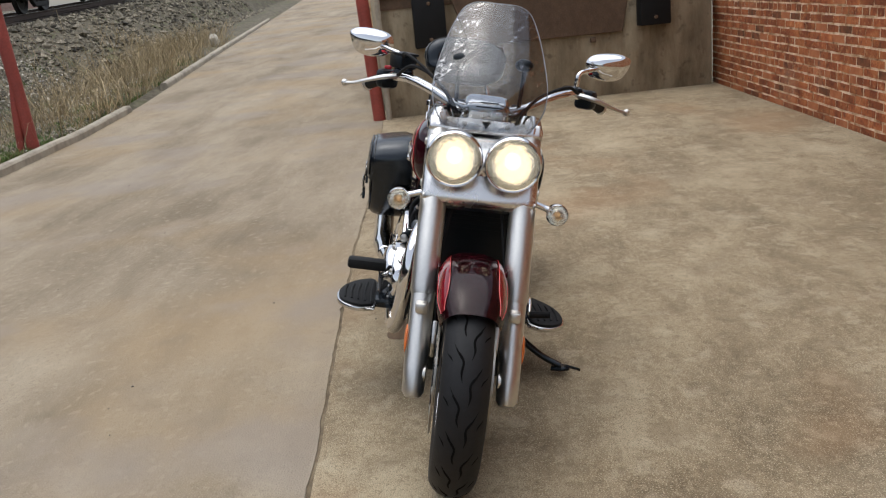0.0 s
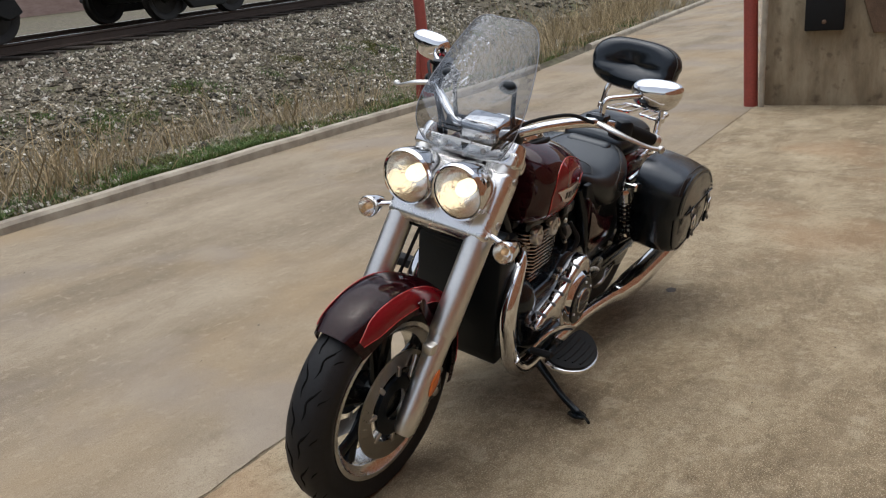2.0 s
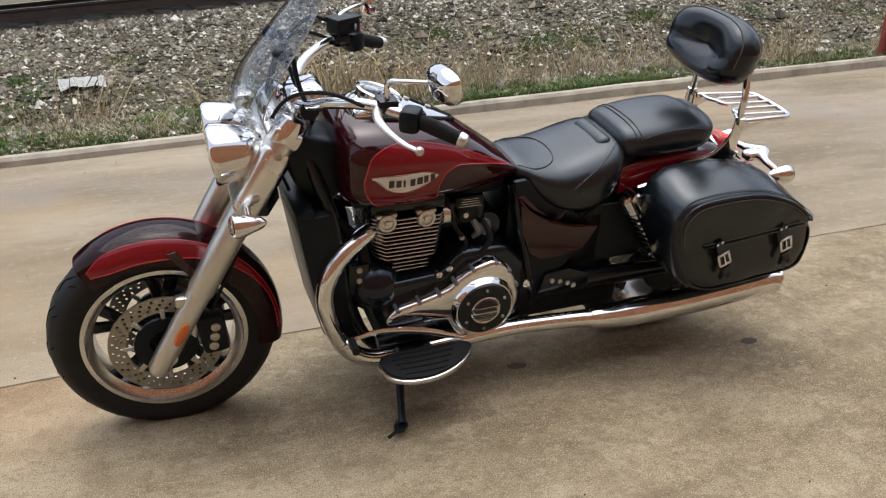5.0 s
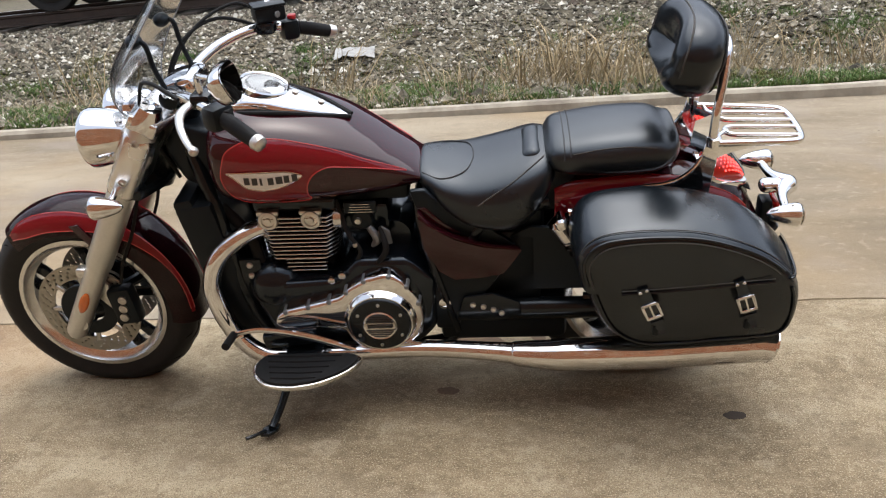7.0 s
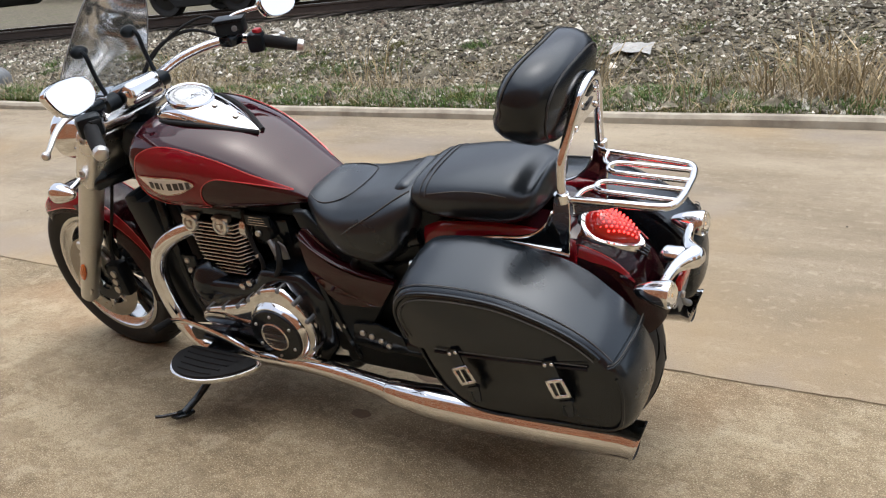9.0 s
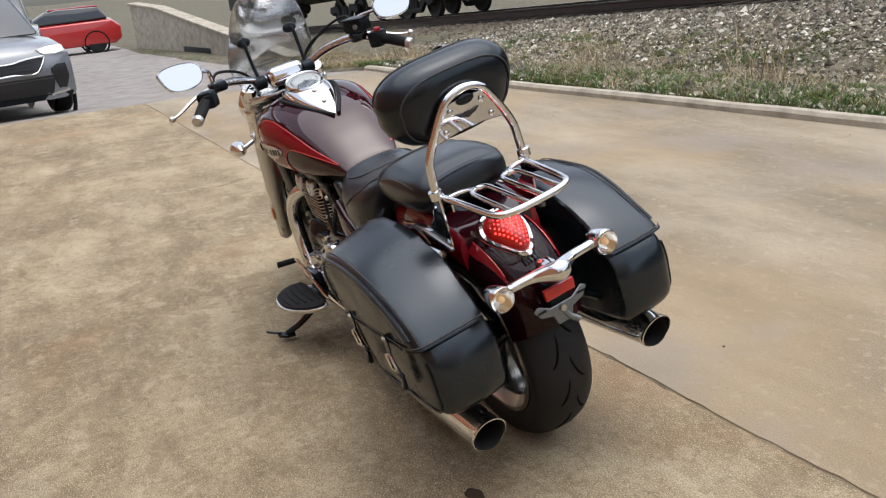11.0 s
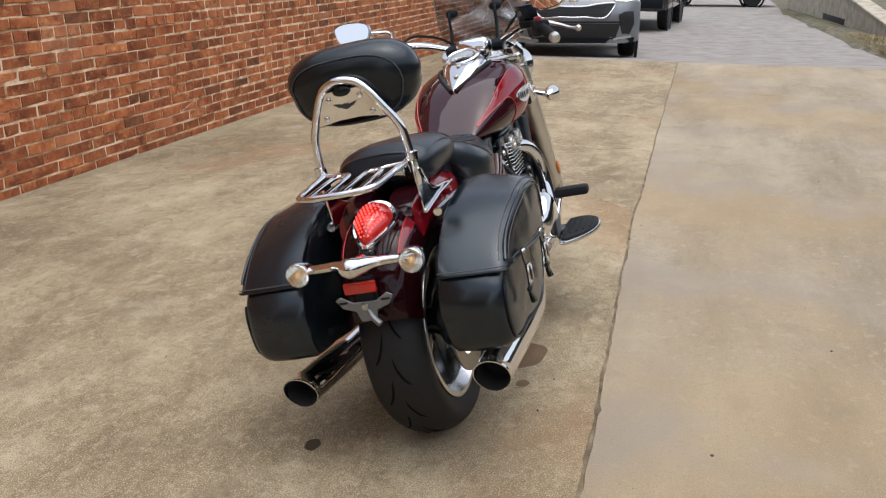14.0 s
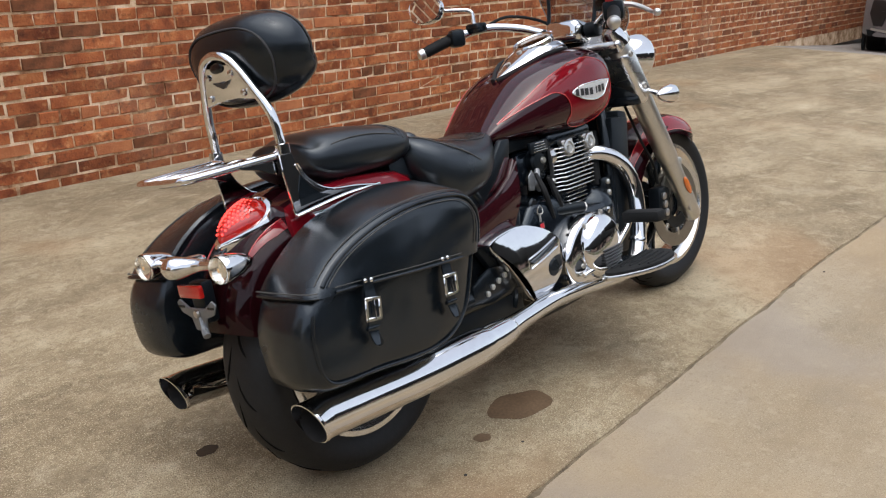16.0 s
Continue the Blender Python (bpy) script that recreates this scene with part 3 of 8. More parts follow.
loading_dock()
wb = part("wall_back", rbox((-9.6, 0.9, 2.2), (0.4, 4.6, 4.6), 0.0), MORTAR, smooth=False)
tagged(wb, "plain rear wall of the building above the dock", "wall", kind="structure")


def pipe_post(x, y, z, h, r, lean_x, lean_y, label, brace=False):
    p = thing("post", pose(x, y, z, lean_y, lean_x, 0), label, "post", "red posts")
    part("pipe", lathe([(r, -0.1), (r, h - 0.01), (r * 0.86, h), (r * 0.84, h - 0.04), (0.001, h - 0.04)], (0, 0, 0), (0, 0, 1), 20), REDPOST, p)
    if brace:
        part("brace", tube([(0.05, -0.12, -0.05), (0.03, -0.07, 0.45), (0.0, -0.02, 0.78)], 0.04, 10), REDPOST, p)
    return p


pipe_post(-5.27, -4.56, 0.0, 1.68, 0.065, 0, 3, "leaning faded red steel pipe post behind the kerb", True)
pipe_post(-5.47, -0.89, 0.0, 3.2, 0.065, 0, 2, "tall faded red steel pipe post beside the dock")
pipe_conduit = thing("conduit", pose(-5.42, -0.78, 0), "pale vertical conduit on the dock's corner", "pipe")
part("pipe", lathe([(0.028, 0.0), (0.028, 3.0)], (0, 0, 0), (0, 0, 1), 12), KERBSTONE, pipe_conduit)


# ---- hairline cracks ----
CRACK = mat("crack_dirt", (0.05, 0.038, 0.026), 0.95, var=0.3, scale=30)


def crack(pts, w, seed):
    rng = random.Random(seed)
    line = spline(pts, 14)
    bm = bmesh.new()
    rows = []
    for i, p in enumerate(line):
        q = line[min(i + 1, len(line) - 1)] - line[max(i - 1, 0)]
        n = np.array((-q[1], q[0])) / max(math.hypot(*q), 1e-6)
        c = p + n * rng.uniform(-0.012, 0.012)
        hw = w * rng.uniform(0.25, 1.0)
        rows.append([bm.verts.new((*(c + n * s * hw), 0.0013)) for s in (-1, 1)])
    for r, t in zip(rows, rows[1:]):
        bm.faces.new((r[0], r[1], t[1], t[0]))
    return tagged(part("crack", bm, CRACK), "hairline crack across the concrete", "crack", "cracks in the concrete", "structure")


crack([(5.35, 2.3), (5.2, 1.3), (5.28, 0.5), (5.1, -0.25)], 0.004, 1)
crack([(3.9, -0.33), (3.95, -0.15), (3.85, 0.05)], 0.005, 2)
crack([(6.6, -0.24), (6.7, -0.9), (6.5, -2.0), (6.62, -3.2)], 0.004, 3)
crack([(-2.6, 2.55), (-2.75, 1.6), (-2.6, 0.7), (-2.7, -0.7)], 0.003, 4)


# ---- oil stains on the bay ----
def stain(x, y, rx, ry, material, seed):
    rng = random.Random(seed)
    pts = []
    for i in range(48):
        a = 2 * math.pi * i / 48
        k = 1 + 0.1 * math.sin(2 * a + seed) + 0.05 * math.sin(5 * a + seed * 2) + rng.uniform(-0.015, 0.015)
        pts.append((x + rx * k * math.cos(a), y + ry * k * math.sin(a)))
    bm = bmesh.new()
    bm.faces.new([bm.verts.new((*p, 0.0012)) for p in pts])
    return tagged(part("oil_stain", bm, material), "dark oil stain on the concrete", "stain", "oil stains", "structure")


stain(-0.143, 0.184, 0.028, 0.023, OIL, 1)
stain(0.642, 0.068, 0.030, 0.023, OILTHIN, 2)
stain(0.582, -0.24, 0.10, 0.065, OILTHIN, 3)
stain(0.384, -0.278, 0.026, 0.018, OILTHIN, 4)


# ---- the motorcycle, leaning on its side stand ----
BIKE_M = pose(0.111, -0.129, 0.001, -13.0, -0.3, 3.0)
bike = thing("motorcycle", BIKE_M, "maroon and red cruiser motorcycle on its stand, lamps lit", "motorcycle")
HEAD, RAKE = Vector((1.19, 0, 0.90)), Vector((-0.485, 0, 0.875))
STEER = Matrix.Translation(HEAD) @ Matrix.Rotation(radians(-3.5), 4, RAKE) @ Matrix.Translation(-HEAD)
FW, FR = Vector((1.578, 0, 0.286)), 0.306
RW, RR = Vector((0.0, 0, 0.303)), 0.303


def steered(bm):
    bm.transform(STEER)
    return bm


rolled = steered


def wheel(c, R, half, rim_r, lip, front):
    turn = rolled if front else (lambda b: b)
    crown = [(rim_r - 0.012, -half * 0.62), (rim_r + 0.01, -half * 0.86), (R - 0.55 * (R - rim_r), -half), (R - 0.030, -half * 0.93), (R - 0.010, -half * 0.62), (R - 0.002, -half * 0.3), (R, 0)]
    prof = crown + [(r, -h) for r, h in crown[-2::-1]] + [(rim_r - 0.02, half * 0.5), (rim_r - 0.02, -half * 0.5)]
    prof = [tuple(p) for p in spline(prof, 3, closed=True)]
    rp = [(rim_r + 0.006, -lip), (rim_r + 0.004, -lip - 0.006), (rim_r - 0.008, -lip - 0.006), (rim_r - 0.016, -lip + 0.006), (rim_r - 0.030, -lip * 0.7), (rim_r - 0.034, 0), (rim_r - 0.030, lip * 0.7), (rim_r - 0.016, lip - 0.006),
          (rim_r - 0.008, lip + 0.006), (rim_r + 0.004, lip + 0.006), (rim_r + 0.006, lip), (rim_r - 0.012, lip * 0.6), (rim_r - 0.012, -lip * 0.6)]
    w = part("front_wheel" if front else "rear_wheel", turn(lathe(rp, c, (0, 1, 0), 64, close=True)), POLISH, bike, "polished alloy rim")
    ty = part("tyre", turn(lathe(prof, c, (0, 1, 0), 72, close=True)), TYRE, w, "worn black road tyre")
    # tread grooves: tubes with the shade put into their colour, pressed against the crown
    grooves = bmesh.new()
    n = 18 if front else 15
    for i in range(n):
        for sd in (-1, 1):
            a0 = 2 * math.pi * (i + (0.5 if sd > 0 else 0)) / n
            path = []
            if front:
                shape = [(0.10, 0.00), (0.22, 0.10), (0.18, 0.19), (0.42, 0.27), (0.78, 0.38)]
            else:
                shape = [(0.06, 0.0), (0.14, 0.20), (0.40, 0.36), (0.86, 0.46)]
            for f, da in shape:
                h = half * f * sd
                r = -0.0016 + float(np.interp(abs(h), [0, half * 0.3, half * 0.62, half * 0.93], [R, R - 0.002, R - 0.010, R - 0.030]))
                a = a0 + da
                path.append((c.x + math.cos(a) * r, h, c.z + math.sin(a) * r))
            tube(path, [0.0016, 0.0036, 0.0038, 0.0036, 0.0012][:len(path)] if front else [0.0018, 0.004, 0.004, 0.0014], 5, 4, grooves)
    for i in range(n if front else 0):
        for sd in (-1, 1):
            for f0, f1, off in ((0.52, 0.90, 0.46), (0.30, 0.62, 0.62)):
                a0 = 2 * math.pi * (i + off + (0.5 if sd > 0 else 0)) / n
                short = []
                for k in range(4):
                    h = half * (f0 + (f1 - f0) * k / 3)
                    r = -0.0014 + float(np.interp(h, [0, half * 0.3, half * 0.62, half * 0.93], [R, R - 0.002, R - 0.010, R - 0.030]))
                    a = a0 + 0.045 * k + 0.012 * (k % 2)
                    short.append((c.x + math.cos(a) * r, h * sd, c.z + math.sin(a) * r))
                tube(short, [0.0014, 0.0026, 0.0026, 0.001], 5, 2, grooves)
    tagged(part("tread_groove", turn(grooves), GROOVE, ty), "", "", "", "stuff")
    hub = part("hub", turn(lathe([(0.02, -half * 0.95), (0.045, -half * 0.95), (0.052, -half * 0.6), (0.036, -half * 0.3), (0.036, half * 0.3), (0.052, half * 0.6), (0.045, half * 0.95), (0.02, half * 0.95)], c, (0, 1, 0), 28)), BLACK, w)
    for i in range(5):
        a = 2 * math.pi * i / 5 + 0.35
        b = bmesh.new()
        for sd in (-1, 1):
            da = 0.17 * sd
            p0 = Vector((math.cos(a) * 0.04, 0, math.sin(a) * 0.04))
            p1 = Vector((math.cos(a + da * 0.7) * rim_r * 0.55, sd * 0.006, math.sin(a + da * 0.7) * rim_r * 0.55))
            p2 = Vector((math.cos(a + da) * (rim_r - 0.028), 0, math.sin(a + da) * (rim_r - 0.028)))
            tube([c + p0, c + p1, c + p2], [0.016, 0.012, 0.014], 8, 4, b, flat=1.4)
        part("spoke", turn(b), BLACK, w)
    return w


def brake_disc(c, y, r0, r1, owner, turn):
    """A drilled disc: two rings with true holes through them."""
    bm = bmesh.new()
    n = 30
    for yy in (y - 0.0025, y + 0.0025):
        bm2 = bmesh.new()
        outer = [bm2.verts.new((c.x + math.cos(a) * r1, yy, c.z + math.sin(a) * r1)) for a in (2 * math.pi * i / 72 for i in range(72))]
        inner = [bm2.verts.new((c.x + math.cos(a) * r0, yy, c.z + math.sin(a) * r0)) for a in (2 * math.pi * i / 36 for i in range(36))]
        loops = [outer, inner]
        for i in range(n):
            for k, rr in enumerate((0.25, 0.5, 0.75)):
                a = 2 * math.pi * (i + k / 3) / n
                q = r0 + (r1 - r0) * rr
                cx, cz = c.x + math.cos(a) * q, c.z + math.sin(a) * q
                loops.append([bm2.verts.new((cx + 0.0046 * math.cos(b), yy, cz + 0.0046 * math.sin(b))) for b in (2 * math.pi * j / 6 for j in range(6))])
        edges = []
        for lp in loops:
            edges += [bm2.edges.new((lp[i], lp[(i + 1) % len(lp)])) for i in range(len(lp))]
        bmesh.ops.triangle_fill(bm2, use_beauty=True, use_dissolve=False, edges=edges, normal=(0, 1, 0))
        merge(bm, bm2)
    lathe([(r1, y - 0.0025), (r1, y + 0.0025)], (c.x, 0, c.z), (0, 1, 0), 72, bm, close=False)
    for f in [f for f in bm.faces if len(f.verts) > 40]:
        bm.faces.remove(f)
    return part("brake_disc", turn(bm), DISC, owner, "drilled steel brake disc", smooth=False)


fw = wheel(FW, FR, 0.060, 0.218, 0.047, True)
rw = wheel(RW, RR, 0.086, 0.209, 0.070, False)
for y in (-0.072, 0.072):
    brake_disc(FW, y, 0.105, 0.152, fw, rolled)
    carrier = lathe([(0.045, y - 0.004), (0.085, y - 0.005), (0.085, y + 0.005), (0.045, y + 0.004)], (FW.x, 0, FW.z), (0, 1, 0), 30, close=True)
    for i in range(8):
        a = 2 * math.pi * i / 8
        part("bobbin", rolled(rbox((FW.x + math.cos(a) * 0.097, y, FW.z + math.sin(a) * 0.097), (0.034, 0.009, 0.013), 0.002, Matrix.Rotation(-a, 4, "Y"), 1)), STEEL, fw)
    part("disc_carrier", rolled(carrier), PLASTIC, fw, "black disc carrier")
brake_disc(RW, -0.115, 0.10, 0.145, rw, lambda b: b)


# front fork
def fork_at(z):
    return 1.605 + (0.245 - z) * (1.605 - 1.222) / (0.92 - 0.245)


FY = 0.124
for sd in (-1, 1):
    y = FY * sd
    leg = part("fork_leg", steered(tube([(fork_at(z), y, z) for z in (0.232, 0.245, 0.30, 0.40, 0.455, 0.47)], [0.020, 0.029, 0.031, 0.031, 0.032, 0.032], 20, 1)), SATIN, bike, "satin alloy lower fork leg")
    part("clamp_lug", steered(rbox((fork_at(0.46) + 0.035, y, 0.452), (0.05, 0.034, 0.03), 0.008)), SATIN, leg)
    part("axle_clamp", steered(lathe([(0.018, -0.026), (0.026, -0.024), (0.026, 0.024), (0.018, 0.026)], (FW.x, y * 0.97, FW.z), (0, 1, 0), 20)), SATIN, leg)
    refl = ball((0, 0, 0), (0.014, 0.006, 0.038), m=None)
    refl.transform(Matrix.Translation((fork_at(0.365) - 0.002, y + sd * 0.032, 0.365)) @ Matrix.Rotation(radians(-29), 4, "Y"))
    part("reflector", steered(refl), AMBER, leg, "amber side reflector")
    shroud = part("fork_shroud", steered(tube([(fork_at(z), y, z) for z in (0.47, 0.48, 0.60, 0.75, 0.875, 0.885)], [0.033, 0.036, 0.0365, 0.037, 0.037, 0.034], 24, 1)), SATIN, bike, "satin fork shroud")
    for z in (0.745, 0.852):
        part("bolt", steered(lathe([(0.010, 0), (0.010, 0.004), (0.006, 0.006), (0.0055, 0.002)], (fork_at(z) - 0.002, y + sd * 0.036, z), (0, sd, 0), 14)), STEEL, shroud)
    part("fork_cap", steered(tube([(fork_at(z), y, z) for z in (0.885, 0.90, 0.925, 0.935, 0.938)], [0.040, 0.041, 0.034, 0.030, 0.012], 22, 1)), CHROME, bike, "chrome fork top")

# headlamp panel between the forks
panel = bmesh.new()
q = math.atan2(0.383, 0.675)
pm = Matrix.Translation((fork_at(0.80) + 0.012, 0, 0.80)) @ Matrix.Rotation(-q, 4, "Y")
rbox((-0.0105, 0, -0.016), (0.078, 0.322, 0.208), 0.026, bm=panel, seg=4)
panel.transform(pm)
hp = part("headlamp_panel", steered(panel), NACELLE, bike, "bright satin alloy panel behind the headlamps")
strip_ = rbox((-0.012, 0, 0.1135), (0.078, 0.316, 0.043), 0.010, seg=3)
strip_.transform(pm)
part("top_strip", steered(strip_), NACELLE, hp, "bright strip holding the windscreen")
for y in (-0.06, 0.06):
    b = lathe([(0.007, 0), (0.007, 0.004), (0.004, 0.005)], (0.026, y, 0.115), (1, 0, 0), 12)
    b.transform(pm)
    part("screw", steered(b), STEEL, hp)
tri = prism([(-0.013, 0.009), (0.013, 0.009), (0.0, -0.012)], 0.026, 0.029, axis="x")
tri.transform(pm @ Matrix.Translation((0, 0, 0.116)))
part("emblem", steered(tri), PLASTIC, hp, "small dark triangular emblem")

LAMP_DIR = Vector((0.985, 0, -0.10)).normalized()
for sd in (-1, 1):
    c = Vector((1.398, 0.079 * sd, 0.835))
    shell = [(0.0120, -0.122), (0.0348, -0.112), (0.0539, -0.088), (0.0670, -0.055), (0.0748, -0.018), (0.0774, 0.0), (0.0774, 0.010), (0.0731, 0.016), (0.0700, 0.014), (0.0700, -0.01), (0.0566, -0.05), (0.0261, -0.075), (0.0010, -0.078)]
    lamp = part("headlamp", steered(lathe(shell, c, LAMP_DIR, 40)), CHROME, bike, "chrome twin headlamp, lit")
    part("reflector_bowl", steered(lathe([(0.0687, 0.004), (0.0644, -0.022), (0.0478, -0.05), (0.0174, -0.066), (0.0020, -0.067)], c, LAMP_DIR, 40, cap=False)), REFLECTOR, lamp)
    part("bulb", steered(lathe([(0.0010, -0.006), (0.0150, -0.008), (0.0210, -0.022), (0.0190, -0.040), (0.0120, -0.05), (0.0010, -0.05)], c, LAMP_DIR, 14)), BULB, lamp, "lit bulb")
    part("lens", steered(lathe([(0.0696, 0.006), (0.0687, 0.011), (0.0435, 0.019), (0.0174, 0.023), (0.0010, 0.0235)], c, LAMP_DIR, 40)), CLEAR, lamp, "clear glass lens").visible_shadow = False
part("lamp_bracket", steered(rbox((1.322, 0, 0.80), (0.05, 0.03, 0.04), 0.010)), POLISH, bike)


def indicator(c, d, stem, turn, owner):
    d = Vector(d)
    body = part("indicator", turn(lathe([(0.004, -0.072), (0.014, -0.062), (0.024, -0.035), (0.030, -0.008), (0.031, 0.004), (0.0295, 0.007), (0.0285, 0.003), (0.024, -0.015), (0.010, -0.028), (0.001, -0.029)], c, d, 26)), CHROME, owner, "chrome bullet indicator")
    part("stem", turn(tube(stem, 0.009, 12, 3)), CHROME, body)
    part("lens", turn(lathe([(0.028, 0.004), (0.027, 0.012), (0.018, 0.018), (0.001, 0.020)], c, d, 26)), CLEAR, body, "clear lens").visible_shadow = False
    part("bulb", turn(ball(Vector(c) + d * -0.003, (0.008, 0.008, 0.008))), SIGNALBULB, body, "amber bulb")
    part("bowl", turn(lathe([(0.0275, 0.003), (0.021, -0.014), (0.010, -0.022), (0.001, -0.024)], c, d, 22, cap=False)), REFLECTOR, body)


for sd in (-1, 1):
    x = fork_at(0.72) + 0.008
    indicator((1.375, 0.218 * sd, 0.705), (1, 0, -0.05), [(x, 0.15 * sd, 0.725), (x, 0.19 * sd, 0.712), (1.35, 0.212 * sd, 0.707)], steered, bike)

# yokes and steering head
part("upper_yoke", steered(prism([(1.20, -0.155), (1.262, -0.15), (1.275, -0.10), (1.25, 0), (1.275, 0.10), (1.262, 0.15), (1.20, 0.155), (1.16, 0.06), (1.16, -0.06)], 0.875, 0.90, 0.006, axis="z")), POLISH, bike)
part("lower_yoke", steered(prism([(1.29, -0.15), (1.36, -0.14), (1.36, 0.14), (1.29, 0.15), (1.25, 0.06), (1.25, -0.06)], 0.685, 0.715, 0.006, axis="z")), BLACK, bike)
part("steering_head", tube([(1.30, 0, 0.68), (1.17, 0, 0.90)], 0.04, 16, 1), BLACK, bike)


# front mudguard
def guard(c, prof, half, skirt, a_list, owner_name, turn, material, label):
    """A mudguard over a wheel: prof gives the radius at each angle."""
    bm = bmesh.new()
    rings = []
    for a, r, hw in a_list:
        ring = []
        for i in range(-9, 10):
            f = i / 9
            y = hw * math.copysign(1 - (1 - abs(f)) ** 1.6, f)
            drop = skirt * abs(f) ** 2.6
            ring.append((c.x + math.cos(a) * (r - drop), y, c.z + math.sin(a) * (r - drop)))
        rings.append(ring)
    loft(rings, bm, closed=False, cap=False)
    bmesh.ops.solidify(bm, geom=bm.faces[:], thickness=0.003)
    return part(owner_name, turn(bm), material, bike, label)


def fender_ring(keys, n=40):
    ks = spline(keys, 10)
    return [(float(k[0]), float(k[1]), float(k[2])) for k in ks]


FRONT_KEYS = [(radians(51), 0.325, 0.072), (radians(62), 0.328, 0.084), (radians(80), 0.330, 0.088), (radians(105), 0.331, 0.088), (radians(135), 0.328, 0.086), (radians(165), 0.325, 0.082), (radians(190), 0.324, 0.076)]
ffa = fender_ring(FRONT_KEYS)
ff = guard(FW, None, 0.088, 0.075, ffa, "front_mudguard", rolled, MAROON, "maroon mudguard with a red side flash")
for sd in (-1, 1):
    flash = []
    for lo, hi, reverse in ((0, 1, 0),):
        for a, r, hw in ffa:
            deg = math.degrees(a)
            if 55 < deg < 184:
                f0, f1 = 0.52, 0.92 - 0.30 * min(max((deg - 95) / 60, 0), 1)
                if deg < 67:
                    k = (deg - 55) / 12
                    f0, f1 = 0.52 + 0.18 * (1 - k), 0.92 - 0.1 * (1 - k)
                row = []
                for i in range(7):
                    f = f0 + (f1 - f0) * i / 6
                    y = hw * (1 - (1 - f) ** 1.6) * sd * 1.012
                    rr = r + 0.0022 - 0.075 * f ** 2.6
                    row.append((FW.x + math.cos(a) * rr, y, FW.z + math.sin(a) * rr))
                flash.append(row)
    part("red_flash", rolled(loft(flash, closed=False, cap=False)), RED, ff, "red painted flash")
    for col in (0, 6):
        part("pinstripe", rolled(tube([r[col] for r in flash[::4]], 0.0014, 6, 3)), STRIPE, ff)
    part("stay", steered(prism([(fork_at(0.50) - 0.015, 0.47), (fork_at(0.50) + 0.015, 0.47), (1.55, 0.575), (1.525, 0.58)], 0.086 * sd, 0.092 * sd, 0.001)), MAROON, ff)

# brake calipers
for sd in (-1, 1):
    cal = rbox((0, 0, 0), (0.075, 0.05, 0.12), 0.014)
    cal.transform(Matrix.Translation((FW.x - 0.125, 0.085 * sd, FW.z + 0.03)) @ Matrix.Rotation(radians(8), 4, "Y"))
    cp = part("brake_caliper", steered(cal), PLASTIC, bike, "black brake caliper")
    bb = bmesh.new()
    for dz in (-0.03, 0.0, 0.03):
        lathe([(0.013, 0), (0.013, 0.006), (0.008, 0.008)], (FW.x - 0.128 - dz * 0.15, sd * 0.11, FW.z + 0.03 + dz), (0, sd, 0), 14, bb)
    part("piston_cap", steered(bb), STEEL, cp)
    part("bracket", steered(prism([(FW.x - 0.09, 0.38), (FW.x - 0.05, 0.42), (FW.x - 0.03, 0.36), (FW.x - 0.08, 0.30)], 0.078 * sd, 0.09 * sd, 0.003)), SATIN, cp)
    part("brake_hose", steered(tube([(FW.x - 0.13, 0.09 * sd, 0.39), (1.42, 0.10 * sd, 0.46), (1.37, 0.09 * sd, 0.56), (1.33, 0.07 * sd, 0.68)], 0.005, 8, 6)), RUBBER, bike)

# windscreen
scr = []
SCREEN = [(1.335, 0.905, 0.118, 0.055), (1.348, 0.94, 0.142, 0.060), (1.343, 0.98, 0.156, 0.064), (1.318, 1.03, 0.158, 0.064), (1.262, 1.10, 0.144, 0.058), (1.212, 1.16, 0.126, 0.050), (1.175, 1.205, 0.106, 0.040), (1.155, 1.23, 0.086, 0.03), (1.145, 1.242, 0.050, 0.012)]
for x, z, hw, bow in spline(SCREEN, 5):
    scr.append([(x - bow * (i / 10) ** 2, hw * i / 10, z) for i in range(-10, 11)])
sb = loft(scr, closed=False, cap=False)
bmesh.ops.solidify(sb, geom=sb.faces[:], thickness=0.003)
screen = part("windscreen", steered(sb), SHIELD, bike, "smoked clear plastic windscreen")
screen.visible_shadow = False
part("edge_trim", steered(tube([r[0] for r in scr[::4]] + [scr[-1][10]] + [r[-1] for r in scr[::-4]], 0.0016, 6, 2)), SHIELDEDGE, screen)
for sd in (-1, 1):
    part("screen_mount", steered(ball((1.232, 0.088 * sd, 1.085), (0.02, 0.026, 0.018))), PLASTIC, screen, "black plastic mount")
    part("screen_arm", steered(tube([(1.235, 0.09 * sd, 1.085), (1.205, 0.092 * sd, 1.08), (1.195, 0.092 * sd, 1.02), (1.175, 0.09 * sd, 0.955)], 0.0065, 8, 5)), PLASTIC, screen)
    part("screen_clamp", steered(lathe([(0.016, -0.024), (0.024, -0.02), (0.024, 0.02), (0.016, 0.024)], (1.17, 0.092 * sd, 0.945), (0, 1, 0), 16)), PLASTIC, screen)
lg = bmesh.new()
for w, z in ((0.05, 0.0), (0.07, -0.012)):
    rbox((1.352, 0.0, 0.985 + z), (0.002, w, 0.003), 0.0, bm=lg)
part("screen_marks", steered(lg), PLASTIC, screen, "small dark maker's marks")

